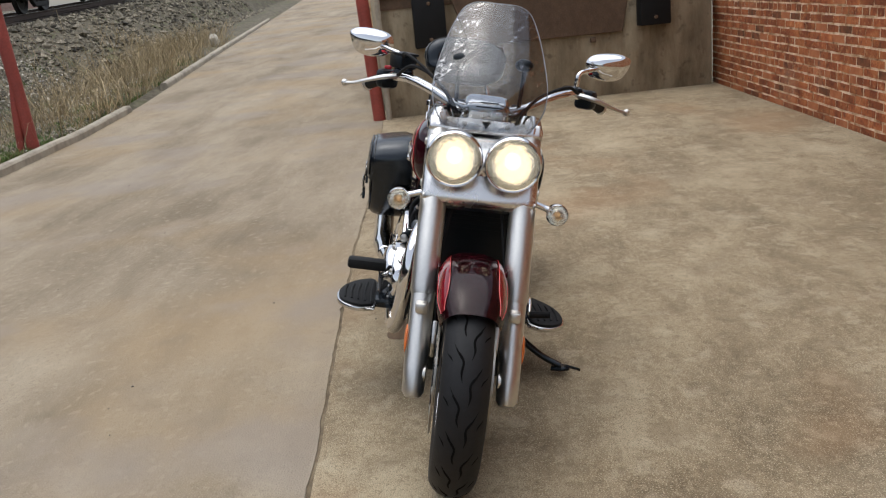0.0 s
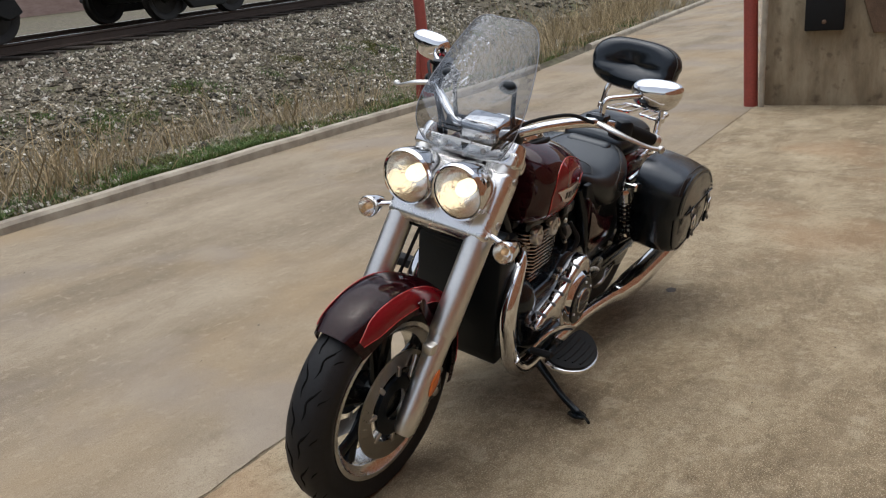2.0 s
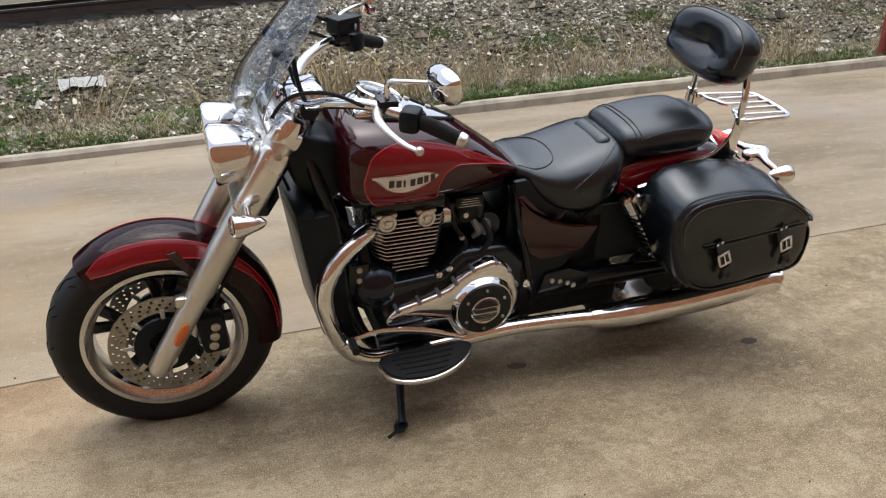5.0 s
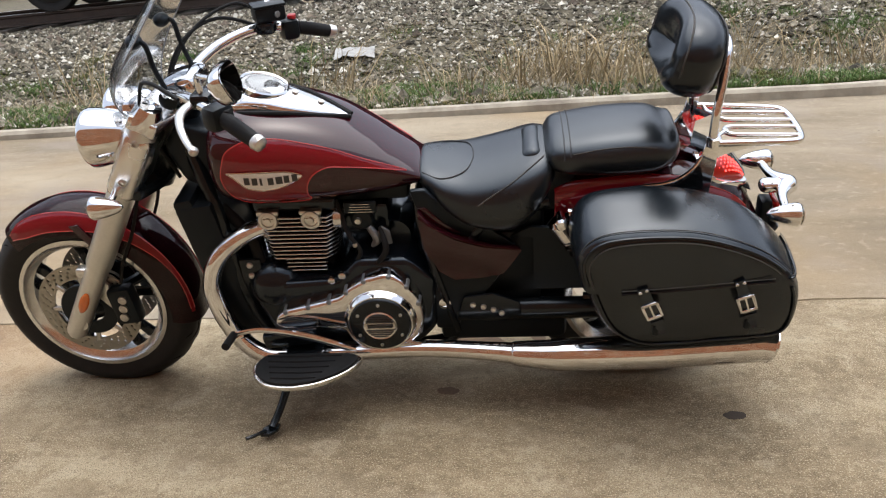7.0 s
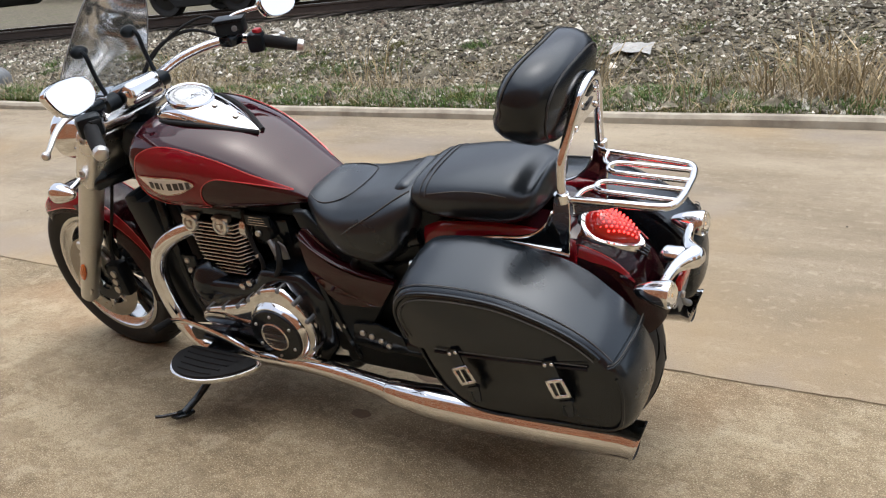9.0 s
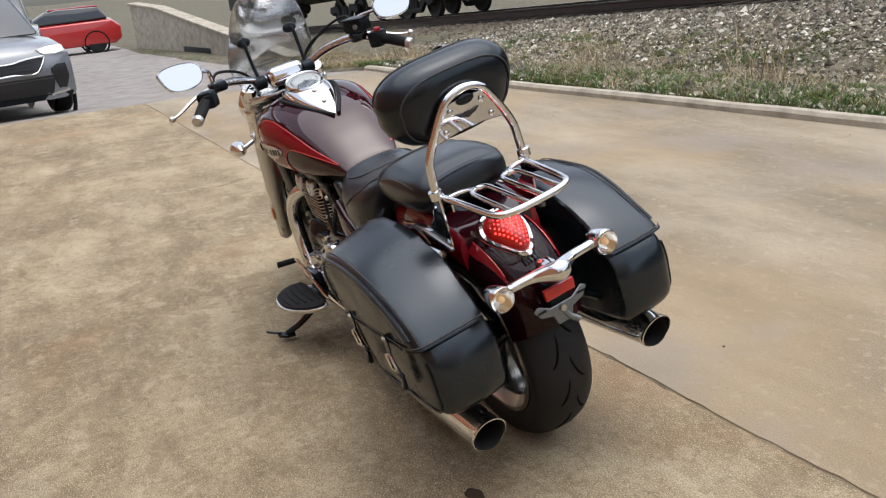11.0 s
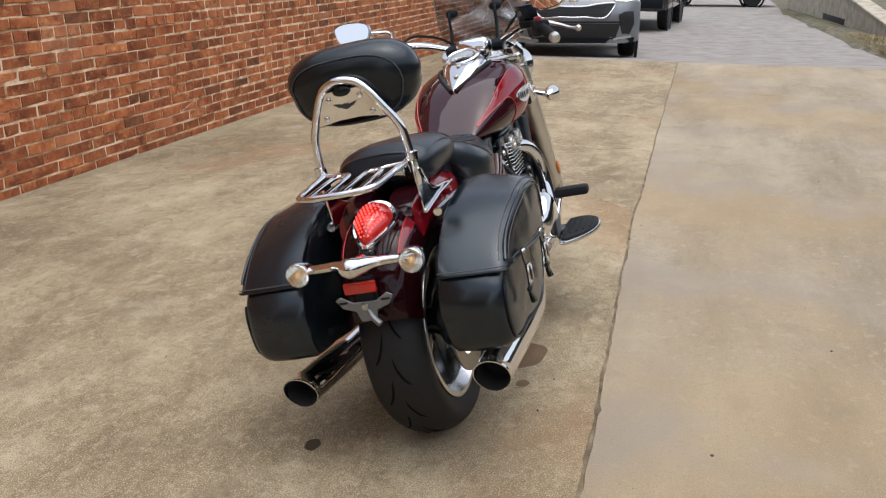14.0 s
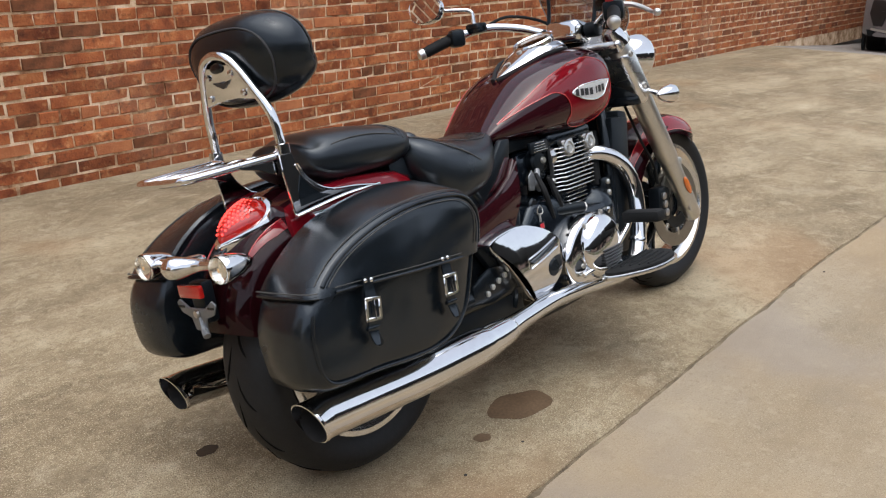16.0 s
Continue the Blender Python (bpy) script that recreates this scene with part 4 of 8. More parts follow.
# handlebar
bars = []
HB = [(1.19, 0.0, 0.945), (1.19, 0.045, 0.945), (1.175, 0.10, 0.955), (1.13, 0.17, 0.985), (1.055, 0.245, 1.003), (0.975, 0.305, 0.992), (0.928, 0.337, 0.976), (0.872, 0.372, 0.955)]
part("handlebar", steered(tube([(x, -y, z) for x, y, z in HB[:0:-1]] + HB, 0.0142, 16, 6)), CHROME, bike, "wide chrome handlebar")
part("riser_cover", steered(rbox((1.165, 0, 0.945), (0.10, 0.13, 0.07), 0.022, Matrix.Rotation(radians(14), 4, "Y"), 3)), CHROME, bike, "chrome handlebar riser cover")
for sd in (-1, 1):
    g = [Vector(HB[5]), Vector(HB[6]), Vector(HB[7])]
    g = [Vector((p.x, p.y * sd, p.z)) for p in g]
    part("grip", steered(tube([g[0] * 0.62 + g[1] * 0.38, g[1], g[1] * 0.4 + g[2] * 0.6, g[2]], [0.018, 0.0185, 0.018, 0.017], 18, 4)), RUBBER, bike, "black rubber grip")
    d = (g[2] - g[1]).normalized()
    part("bar_end", steered(lathe([(0.017, 0), (0.019, 0.004), (0.017, 0.018), (0.009, 0.024)], g[2], d, 20)), SATIN, bike)
    sw = g[0] * 0.86 + g[1] * 0.14 + Vector((0, 0, -0.004))
    hb = part("switchgear", steered(rbox(sw, (0.05, 0.062, 0.058), 0.014, Matrix.Rotation(radians(-32 * sd), 4, "Z"))), PLASTIC, bike, "black switch housing")
    if sd < 0:
        part("kill_switch", steered(rbox(sw + Vector((-0.012, 0, 0.032)), (0.022, 0.022, 0.014), 0.004)), REDPLASTIC, hb, "red switch")
    else:
        part("switch", steered(rbox(sw + Vector((-0.022, 0, 0.012)), (0.02, 0.03, 0.012), 0.003)), RUBBER, hb)
    root = Vector((1.035, 0.268 * sd, 1.004))
    tip = Vector((0.985, 0.437 * sd, 0.962))
    part("lever", steered(tube([root, (1.050, 0.315 * sd, 0.997), (1.038, 0.36 * sd, 0.983), (1.01, 0.405 * sd, 0.967), tip], [0.011, 0.011, 0.009, 0.0075, 0.007], 12, 5, flat=0.7)), SATIN, bike, "satin alloy lever")
    part("lever_ball", steered(ball(tip, (0.011, 0.011, 0.011))), SATIN, bike)
    perch = part("lever_perch", steered(rbox(root + Vector((-0.02, -0.01 * sd, 0.004)), (0.05, 0.06, 0.035), 0.01)), BLACK, bike)
    stem = part("mirror_stem", steered(tube([root + Vector((-0.02, 0, 0.02)), root + Vector((-0.02, 0.005 * sd, 0.06)), (0.985, 0.305 * sd, 1.075), (0.925, 0.345 * sd, 1.082)], [0.008, 0.007, 0.0065, 0.006], 10, 5)), CHROME, bike, "chrome mirror stem")
    mc = Vector((0.905, 0.370 * sd, 1.086))
    shape = [(0.068, 0.018), (0.062, 0.036), (0.03, 0.044), (-0.02, 0.041), (-0.055, 0.03), (-0.068, 0.008), (-0.06, -0.022), (-0.035, -0.037), (0.015, -0.040), (0.052, -0.024)]
    shape = [(a * sd, b) for a, b in spline(shape, 4, closed=True)]
    mm = Matrix.Translation(mc) @ Matrix.Rotation(radians(8 * sd), 4, "Z") @ Matrix.Rotation(radians(17), 4, "Y")
    rings = [[(x, y * k, z * k) for y, z in shape] for x, k in ((-0.004, 0.97), (-0.006, 1.0), (0.004, 1.03), (0.018, 0.95), (0.030, 0.72), (0.036, 0.35), (0.037, 0.05))]
    sh = loft(rings)
    sh.transform(mm)
    mirror = part("mirror", steered(sh), CHROME, bike, "oval chrome rear-view mirror")
    gl = prism([(y * 0.93, z * 0.93) for y, z in shape], -0.008, -0.006, axis="x")
    gl.transform(mm)
    part("mirror_glass", steered(gl), MIRROR, mirror, "mirror glass")
res = rbox((1.005, -0.262, 1.045), (0.085, 0.055, 0.042), 0.008, Matrix.Rotation(radians(30), 4, "Z"))
rv = part("brake_reservoir", steered(res), PLASTIC, bike, "black brake fluid reservoir")
part("lid", steered(rbox((1.005, -0.262, 1.068), (0.09, 0.06, 0.008), 0.003, Matrix.Rotation(radians(30), 4, "Z"))), PLASTIC, rv)
part("sight_glass", steered(lathe([(0.009, 0), (0.008, 0.003)], (0.975, -0.243, 1.045), (-0.86, 0.5, 0), 14)), GREYMETAL, rv)
part("clutch_cable", steered(tube([(1.07, 0.27, 1.01), (1.15, 0.22, 1.03), (1.23, 0.12, 0.98), (1.27, 0.06, 0.86), (1.22, 0.04, 0.70)], 0.005, 8, 6)), RUBBER, bike)
part("throttle_cable", steered(tube([(1.03, -0.28, 1.0), (1.14, -0.22, 1.045), (1.22, -0.13, 1.0), (1.25, -0.07, 0.88), (1.18, -0.05, 0.74)], 0.005, 8, 6)), RUBBER, bike)
part("brake_line", steered(tube([(1.03, -0.262, 1.05), (1.10, -0.25, 1.075), (1.19, -0.17, 1.03), (1.24, -0.08, 0.93), (1.28, -0.03, 0.72)], 0.0045, 8, 6)), RUBBER, bike)

# ---- fuel tank ----
TANK = [(1.108, 0.80, 0.755, 0.04, 0.775), (1.105, 0.845, 0.72, 0.10, 0.78), (1.097, 0.876, 0.69, 0.155, 0.784), (1.08, 0.893, 0.67, 0.180, 0.786), (1.05, 0.901, 0.657, 0.192, 0.785), (0.97, 0.902, 0.652, 0.200, 0.778), (0.87, 0.884, 0.652, 0.186, 0.765), (0.78, 0.852, 0.655, 0.168, 0.750),
        (0.70, 0.804, 0.660, 0.142, 0.732), (0.64, 0.761, 0.665, 0.118, 0.718), (0.595, 0.728, 0.672, 0.098, 0.706), (0.575, 0.710, 0.680, 0.09, 0.700)]
TS = [tuple(float(c) for c in s) for s in spline(TANK, 6)]
TX = [s[0] for s in TS][::-1]
TEXP = 2.75


def tank_at(x):
    return [float(np.interp(x, TX, [s[k] for s in TS][::-1])) for k in (1, 2, 3, 4)]


def tank_side(x, z, lift=0.0, sd=1):
    top, bot, hw, mid = tank_at(x)
    hh = (top - mid) if z > mid else (mid - bot)
    k = min(abs(z - mid) / max(hh, 1e-4), 0.999)
    y = hw * (1 - k ** TEXP) ** (1 / TEXP)
    n = 1 + lift / 0.18
    return Vector((x, sd * (y + lift), mid + (z - mid) * (1 + lift * 1.5 * k)))


rings = []
for x, top, bot, hw, mid in TS:
    ring = []
    for i in range(44):
        t = 2 * math.pi * i / 44
        cy, cz = math.cos(t), math.sin(t)
        hh = (top - mid) if cz > 0 else (mid - bot)
        ring.append((x, hw * math.copysign(abs(cy) ** (2 / TEXP), cy), mid + hh * math.copysign(abs(cz) ** (2 / TEXP), cz)))
    rings.append(ring)
tank = part("fuel_tank", loft(rings), MAROON, bike, "maroon metallic fuel tank with red side panels")
RED_OUT = [(1.060, 0.772), (1.052, 0.803), (1.033, 0.842), (0.977, 0.863), (0.913, 0.859), (0.850, 0.843), (0.786, 0.821), (0.709, 0.782), (0.650, 0.751), (0.610, 0.728), (0.678, 0.754), (0.756, 0.776), (0.796, 0.782), (0.830, 0.769), (0.848, 0.742), (0.852, 0.712), (0.850, 0.690),
           (0.90, 0.672), (0.96, 0.669), (1.01, 0.684), (1.038, 0.712), (1.054, 0.742)]
BADGE_OUT = [(1.041, 0.788), (0.984, 0.791), (0.94, 0.790), (0.898, 0.787), (0.872, 0.780), (0.857, 0.770), (0.882, 0.757), (0.904, 0.747), (0.943, 0.740), (0.975, 0.743), (0.996, 0.750), (1.010, 0.763), (1.024, 0.776)]
for sd in (-1, 1):
    outline = [tuple(p) for p in spline(RED_OUT, 4, closed=True)]
    panel = part("red_panel", grid_fill(outline, 0.012, lambda a, b: tank_side(a, b, 0.0012, sd)), RED, tank, "red painted side panel")
    part("pinstripe", tube([tank_side(a, b, 0.0016, sd) for a, b in RED_OUT + RED_OUT[:1]], 0.0016, 6, 5), STRIPE, tank, "bright red pinstripe")
    bo = [tuple(p) for p in spline(BADGE_OUT, 3, closed=True)]
    b = grid_fill(bo, 0.01, lambda a, c: tank_side(a, c, 0.006, sd))
    badge = part("tank_badge", b, BADGE, tank, "pale winged tank badge with dark bars")
    part("badge_rim", tube([tank_side(a, c, 0.005, sd) for a, c in BADGE_OUT + BADGE_OUT[:1]], 0.0022, 6, 3), CHROME, badge)
    marks = bmesh.new()
    for i, w in enumerate((0.014, 0.014, 0.006, 0.014, 0.016, 0.013, 0.013)):
        x0, zc = 0.998 - 0.0195 * i, 0.7655 + 0.0012 * abs(i - 3)
        grid_fill([(x0, zc - 0.010), (x0 - w, zc - 0.010), (x0 - w, zc + 0.010), (x0, zc + 0.010)], 0.02, lambda a, c: tank_side(a, c, 0.0075, sd), marks)
    part("badge_marks", marks, BADGEINK, badge)

# chrome instrument console on the tank
CON = [(1.055, 0.905, 0.048, 0.012), (1.044, 0.924, 0.068, 0.024), (1.005, 0.938, 0.078, 0.036), (0.95, 0.934, 0.080, 0.040), (0.90, 0.916, 0.072, 0.034), (0.86, 0.898, 0.058, 0.026), (0.82, 0.879, 0.040, 0.018), (0.778, 0.857, 0.018, 0.010), (0.756, 0.844, 0.003, 0.004)]
rings = []
for x, z, hw, h in spline(CON, 5):
    rings.append([(x, hw * math.copysign(abs(math.cos(t)) ** 0.8, math.cos(t)), z - h + (h if math.sin(t) > 0 else h * 1.6) * math.sin(t)) for t in (2 * math.pi * i / 28 for i in range(28))])
con = part("instrument_console", loft(rings), CHROME, bike, "teardrop chrome instrument console")
seat_r = [(1.05, 0.882, 0.062), (1.0, 0.893, 0.088), (0.94, 0.892, 0.090), (0.88, 0.881, 0.074), (0.82, 0.862, 0.048), (0.752, 0.838, 0.008)]
rub = bmesh.new()
tube([(x, y, z + 0.004) for x, z, y in seat_r], 0.007, 8, 4, rub)
tube([(x, -y, z + 0.004) for x, z, y in seat_r], 0.007, 8, 4, rub)
part("rubber_gasket", rub, RUBBER, con)
DN = Vector((-0.30, 0, 0.954)).normalized()
dc = Vector((0.965, 0, 0.934))
part("dial_bezel", lathe([(0.056, -0.010), (0.063, -0.010), (0.065, 0.004), (0.061, 0.008), (0.056, 0.005), (0.054, 0.001)], dc, DN, 40), CHROME, con, "chrome speedometer bezel")
part("dial_face", lathe([(0.056, 0.002), (0.001, 0.0025)], dc, DN, 36), DIAL, con, "grey dial face")
tick = bmesh.new()
d_, s_, u_ = frame_of(DN)
for i in range(28):
    a = radians(-130 + 260 * i / 27) + math.pi / 2
    v = s_ * math.cos(a) + u_ * math.sin(a)
    l = 0.008 if i % 3 == 0 else 0.005
    tube([dc + DN * 0.0035 + v * 0.047, dc + DN * 0.0035 + v * (0.047 - l)], 0.0009, 4, 1, tick)
tube([dc + DN * 0.0045, dc + DN * 0.0045 + s_ * -0.02 + u_ * -0.035], 0.0012, 5, 1, tick)
part("dial_marks", tick, BADGEINK, con)
part("dial_glass", lathe([(0.056, 0.0055), (0.03, 0.0085), (0.001, 0.0095)], dc, DN, 36), CLEAR, con).visible_shadow = False
for x in (0.888, 0.825):
    part("key_lock", lathe([(0.009, 0), (0.009, 0.004), (0.005, 0.005)], (x, 0, 0.911 if x > 0.85 else 0.882), (-0.38, 0, 0.92), 14), STEEL, con)
part("filler_cap", lathe([(0.040, 0), (0.042, 0.006), (0.036, 0.013), (0.01, 0.015)], (0.93, -0.125, 0.842), (-0.1, -0.62, 0.78), 26), CHROME, bike, "chrome filler cap")


# ---- seats, backrest, rack ----
def pod(stations, exp, midf, n=36, k=6):
    """A cushion: a loft of rounded sections given as x, top, bottom, half width."""
    rings = []
    for x, top, bot, hw in spline(stations, k):
        mid = bot + (top - bot) * midf
        ring = []
        for i in range(n):
            t = 2 * math.pi * i / n
            cy, cz = math.cos(t), math.sin(t)
            hh = (top - mid) if cz > 0 else (mid - bot)
            ring.append((x, hw * math.copysign(abs(cy) ** (2 / exp), cy), mid + hh * math.copysign(abs(cz) ** (2 / exp), cz)))
        rings.append(ring)
    return loft(rings)


def pod_top(stations, exp, midf, x, y, lift=0.001):
    s = [tuple(float(c) for c in q) for q in spline(stations, 6)][::-1]
    xs = [q[0] for q in s]
    top, bot, hw = (float(np.interp(x, xs, [q[k] for q in s])) for k in (1, 2, 3))
    mid = bot + (top - bot) * midf
    f = min(abs(y) / hw, 0.995)
    return (x, y * (1 + lift * 3), mid + (top - mid) * (1 - f ** exp) ** (1 / exp) + lift)


SEAT = [(0.588, 0.706, 0.690, 0.06), (0.578, 0.718, 0.672, 0.092), (0.555, 0.720, 0.650, 0.115), (0.515, 0.715, 0.612, 0.145), (0.46, 0.716, 0.572, 0.168), (0.40, 0.728, 0.555, 0.178), (0.34, 0.744, 0.555, 0.178), (0.29, 0.757, 0.590, 0.164), (0.255, 0.760, 0.640, 0.136), (0.235, 0.750, 0.68, 0.10)]
seat = part("rider_seat", pod(SEAT, 2.9, 0.42), SEATVINYL, bike, "black vinyl rider seat with stitched seams")
part("seam", tube([pod_top(SEAT, 2.9, 0.42, x, y) for x, y in ((0.572, 0.082), (0.53, 0.105), (0.49, 0.10), (0.455, 0.07), (0.442, 0.0), (0.455, -0.07), (0.49, -0.10), (0.53, -0.105), (0.572, -0.082))], 0.0016, 6, 5), THREAD, seat)
for sd in (-1, 1):
    part("seam", tube([pod_top(SEAT, 2.9, 0.42, x, y * sd) for x, y in ((0.43, 0.172), (0.39, 0.166), (0.34, 0.150), (0.29, 0.118), (0.262, 0.09))], 0.0017, 6, 5), PALETHREAD, seat)
lumbar = rbox((0.280, 0.0, 0.720), (0.056, 0.176, 0.092), 0.024, Matrix.Rotation(radians(30), 4, "Y"), 4)
lp = part("lumbar_pad", lumbar, SEATVINYL, seat, "small lumbar pad with a pale embroidered bar")
lb = bmesh.new()
for i in range(9):
    rbox((0.031, -0.044 + i * 0.011, 0.0), (0.001, 0.007, 0.009 if i % 3 else 0.014), 0.0, bm=lb)
lb.transform(Matrix.Translation((0.280, 0, 0.720)) @ Matrix.Rotation(radians(30), 4, "Y") @ Matrix.Translation((-0.0025, 0, 0.012)))
part("embroidery", lb, BADGE, lp, "pale embroidered bars")
PILLION = [(0.258, 0.765, 0.742, 0.07), (0.252, 0.776, 0.716, 0.100), (0.235, 0.791, 0.702, 0.120), (0.19, 0.800, 0.692, 0.132), (0.10, 0.812, 0.688, 0.138), (0.0, 0.815, 0.690, 0.134), (-0.045, 0.800, 0.708, 0.122), (-0.068, 0.798, 0.725, 0.10), (-0.078, 0.765, 0.742, 0.06)]
pil = part("pillion_seat", pod(PILLION, 2.7, 0.5), SEATVINYL, bike, "raised black vinyl passenger seat")
for x in (0.212, 0.197):
    part("seam", tube([pod_top(PILLION, 2.7, 0.5, x, y) for y in (-0.128, -0.11, -0.06, 0, 0.06, 0.11, 0.128)], 0.0014, 6, 4), THREAD, pil)
for sd in (-1, 1):
    part("seam", tube([pod_top(PILLION, 2.7, 0.5, x, 0.126 * sd) for x in (0.19, 0.12, 0.05, -0.01)], 0.0014, 6, 4), PALETHREAD, pil)

PAD_M = Matrix.Translation((-0.098, 0, 0.989)) @ Matrix.Rotation(radians(-13), 4, "Y")
shape = []
for i in range(56):
    t = 2 * math.pi * i / 56
    cy, cz = math.cos(t), math.sin(t)
    hw = 0.177 if cz > 0 else 0.171
    shape.append((hw * math.copysign(abs(cy) ** (2 / 2.9), cy), 0.099 * math.copysign(abs(cz) ** (2 / 2.5), cz)))


def pad_ring(x, k, wrap):
    return [(x + wrap * (y / 0.184) ** 2, y * k, z * k) for y, z in shape]


rings = [pad_ring(*r) for r in ((-0.060, 0.02, 0.0), (-0.059, 0.35, 0.0), (-0.056, 0.58, 0.002), (-0.049, 0.76, 0.005), (-0.037, 0.89, 0.010), (-0.020, 0.97, 0.014), (0.0, 1.0, 0.017), (0.022, 0.985, 0.02), (0.040, 0.925, 0.022), (0.052, 0.82, 0.022), (0.057, 0.66, 0.018), (0.053, 0.45, 0.010), (0.048, 0.22, 0.004), (0.046, 0.02, 0.0))]
b = loft(rings)
for v in b.verts:
    if v.co.x > 0.02:
        v.co.x -= 0.014 * math.exp(-((v.co.z + 0.010) / 0.013) ** 2) * max(0, 1 - abs(v.co.y / 0.12) ** 4)
for v in b.verts:
    if v.co.x > 0.0:
        v.co.x += 0.014 * math.exp(-((v.co.z + 0.055) / 0.035) ** 2)
b.transform(PAD_M)
pad = part("backrest", b, LEATHER, bike, "padded black vinyl passenger backrest")
for x, k, w in ((-0.0435, 0.83, 0.0075), (0.034, 0.95, 0.0215)):
    b = tube([(p[0] + (-0.0015 if x < 0 else 0.0015), p[1], p[2]) for p in pad_ring(x, k, w)[::2]] + [pad_ring(x, k, w)[0]], 0.0022, 6, 2)
    b.transform(PAD_M)
    part("piping", b, THREAD if x < 0 else PALETHREAD, pad)

# sissy bar
SB = [(-0.142, 0.124, 0.79), (-0.142, 0.122, 0.825), (-0.146, 0.116, 0.875), (-0.158, 0.090, 0.930), (-0.168, 0.064, 0.975), (-0.174, 0.040, 1.000), (-0.176, 0.0, 1.010)]
sis = part("sissy_bar", tube([(x, -y, z) for x, y, z in SB] + SB[-2::-1], 0.0105, 14, 6), CHROME, bike, "chrome sissy bar")
pl = prism([(-0.092, 0.905), (-0.03, 0.913), (0.03, 0.913), (0.092, 0.905), (0.066, 0.963), (0.043, 0.988), (-0.043, 0.988), (-0.066, 0.963)], -0.003, 0.003, 0.002, 1, axis="x")
for v in pl.verts:
    v.co.x += -0.154 - (v.co.z - 0.905) * 0.21
part("back_plate", pl, CHROME, sis, "chrome back plate")
ov = ball((0, 0, 0), (0.004, 0.024, 0.012))
ov.transform(Matrix.Translation((-0.175, 0, 0.984)))
part("oval_opening", ov, BLACK, sis)
wing = [(0.0, 0.006), (0.007, 0.011), (0.012, 0.005), (0.030, 0.010), (0.048, 0.012), (0.040, 0.006), (0.032, 0.003), (0.034, -0.001), (0.022, -0.003), (0.012, -0.008), (0.005, -0.012)]
wing = [(y * 0.66, z * 0.66) for y, z in wing]
em = prism([(-y, z) for y, z in wing[:0:-1]] + wing, -0.003, 0.0, axis="x")
em.transform(Matrix.Translation((-0.1665, 0, 0.948)) @ Matrix.Rotation(radians(-13), 4, "Y"))
part("emblem", em, BADGEINK, sis, "small dark winged emblem")
for y, z in ((-0.062, 0.924), (0.062, 0.924), (-0.042, 0.968), (0.042, 0.968)):
    part("bolt", lathe([(0.0075, 0), (0.0065, 0.004), (0.002, 0.006)], (-0.158 - (z - 0.905) * 0.21, y, z), (-1, 0, -0.2), 12), CHROME, sis)
BR = [(0.105, 0.667), (0.03, 0.680), (-0.03, 0.686), (-0.07, 0.700), (-0.10, 0.726), (-0.118, 0.758), (-0.125, 0.792), (-0.158, 0.792), (-0.156, 0.74), (-0.150, 0.69), (-0.146, 0.648), (-0.08, 0.656), (0.0, 0.664)]
for sd in (-1, 1):
    y = 0.126 * sd
    collar = part("collar", lathe([(0.012, -0.012), (0.016, -0.010), (0.016, 0.010), (0.012, 0.012)], (-0.142, y, 0.795), (0, 0, 1), 18), CHROME, sis)
    plate = prism(BR, y - 0.003, y + 0.003, 0.0015, 1)
    bp = part("side_plate", plate, CHROME, sis, "chrome docking plate")
    part("upper_arm", tube([(x, y + sd * 0.004, z) for x, z in BR[:6]], 0.0055, 8, 4, flat=0.6), CHROME, bp)
    part("lower_arm", tube([(x, y + sd * 0.004, z + 0.003) for x, z in (BR[0], BR[12], BR[11], BR[10])], 0.0055, 8, 4, flat=0.6), CHROME, bp)
    hole = prism([(-0.04, 0.676), (-0.07, 0.685), (-0.095, 0.705), (-0.115, 0.735), (-0.128, 0.70), (-0.128, 0.668)], y + sd * 0.0032, y + sd * 0.0045, 0.0)
    part("cut_out", hole, BLACK, bp)
    part("dock_bolt", lathe([(0.012, -0.04), (0.012, 0), (0.017, 0.002), (0.017, 0.012), (0.012, 0.018), (0.006, 0.019)], (0.222, 0.180 * sd, 0.610), (0, sd, 0), 16), CHROME, sis)

# luggage rack
rack = part("luggage_rack", tube([(-0.15, 0.112, 0.783), (-0.25, 0.105, 0.779), (-0.335, 0.098, 0.775), (-0.362, 0.085, 0.774), (-0.372, 0.05, 0.773), (-0.374, 0, 0.773), (-0.372, -0.05, 0.773), (-0.362, -0.085, 0.774), (-0.335, -0.098, 0.775), (-0.25, -0.105, 0.779), (-0.15, -0.112, 0.783)], 0.0085, 12, 4), CHROME, bike, "chrome tubular luggage rack")
for sd in (-1, 1):
    part("loop", tube([(-0.372, 0.020 * sd, 0.775), (-0.25, 0.020 * sd, 0.780), (-0.205, 0.022 * sd, 0.782), (-0.190, 0.034 * sd, 0.783), (-0.190, 0.052 * sd, 0.783), (-0.205, 0.064 * sd, 0.782), (-0.25, 0.066 * sd, 0.780), (-0.37, 0.066 * sd, 0.775)], 0.0062, 10, 5), CHROME, rack)
    part("rail", tube([(-0.195, 0.043 * sd, 0.783), (-0.17, 0.07 * sd, 0.784), (-0.165, 0.108 * sd, 0.785)], 0.0055, 10, 3), CHROME, rack)
    part("bracket", prism([(-0.14, 0.80), (-0.14, 0.735), (-0.20, 0.76), (-0.25, 0.772), (-0.25, 0.785), (-0.16, 0.79)], 0.108 * sd, 0.113 * sd, 0.001, 1), CHROME, rack)

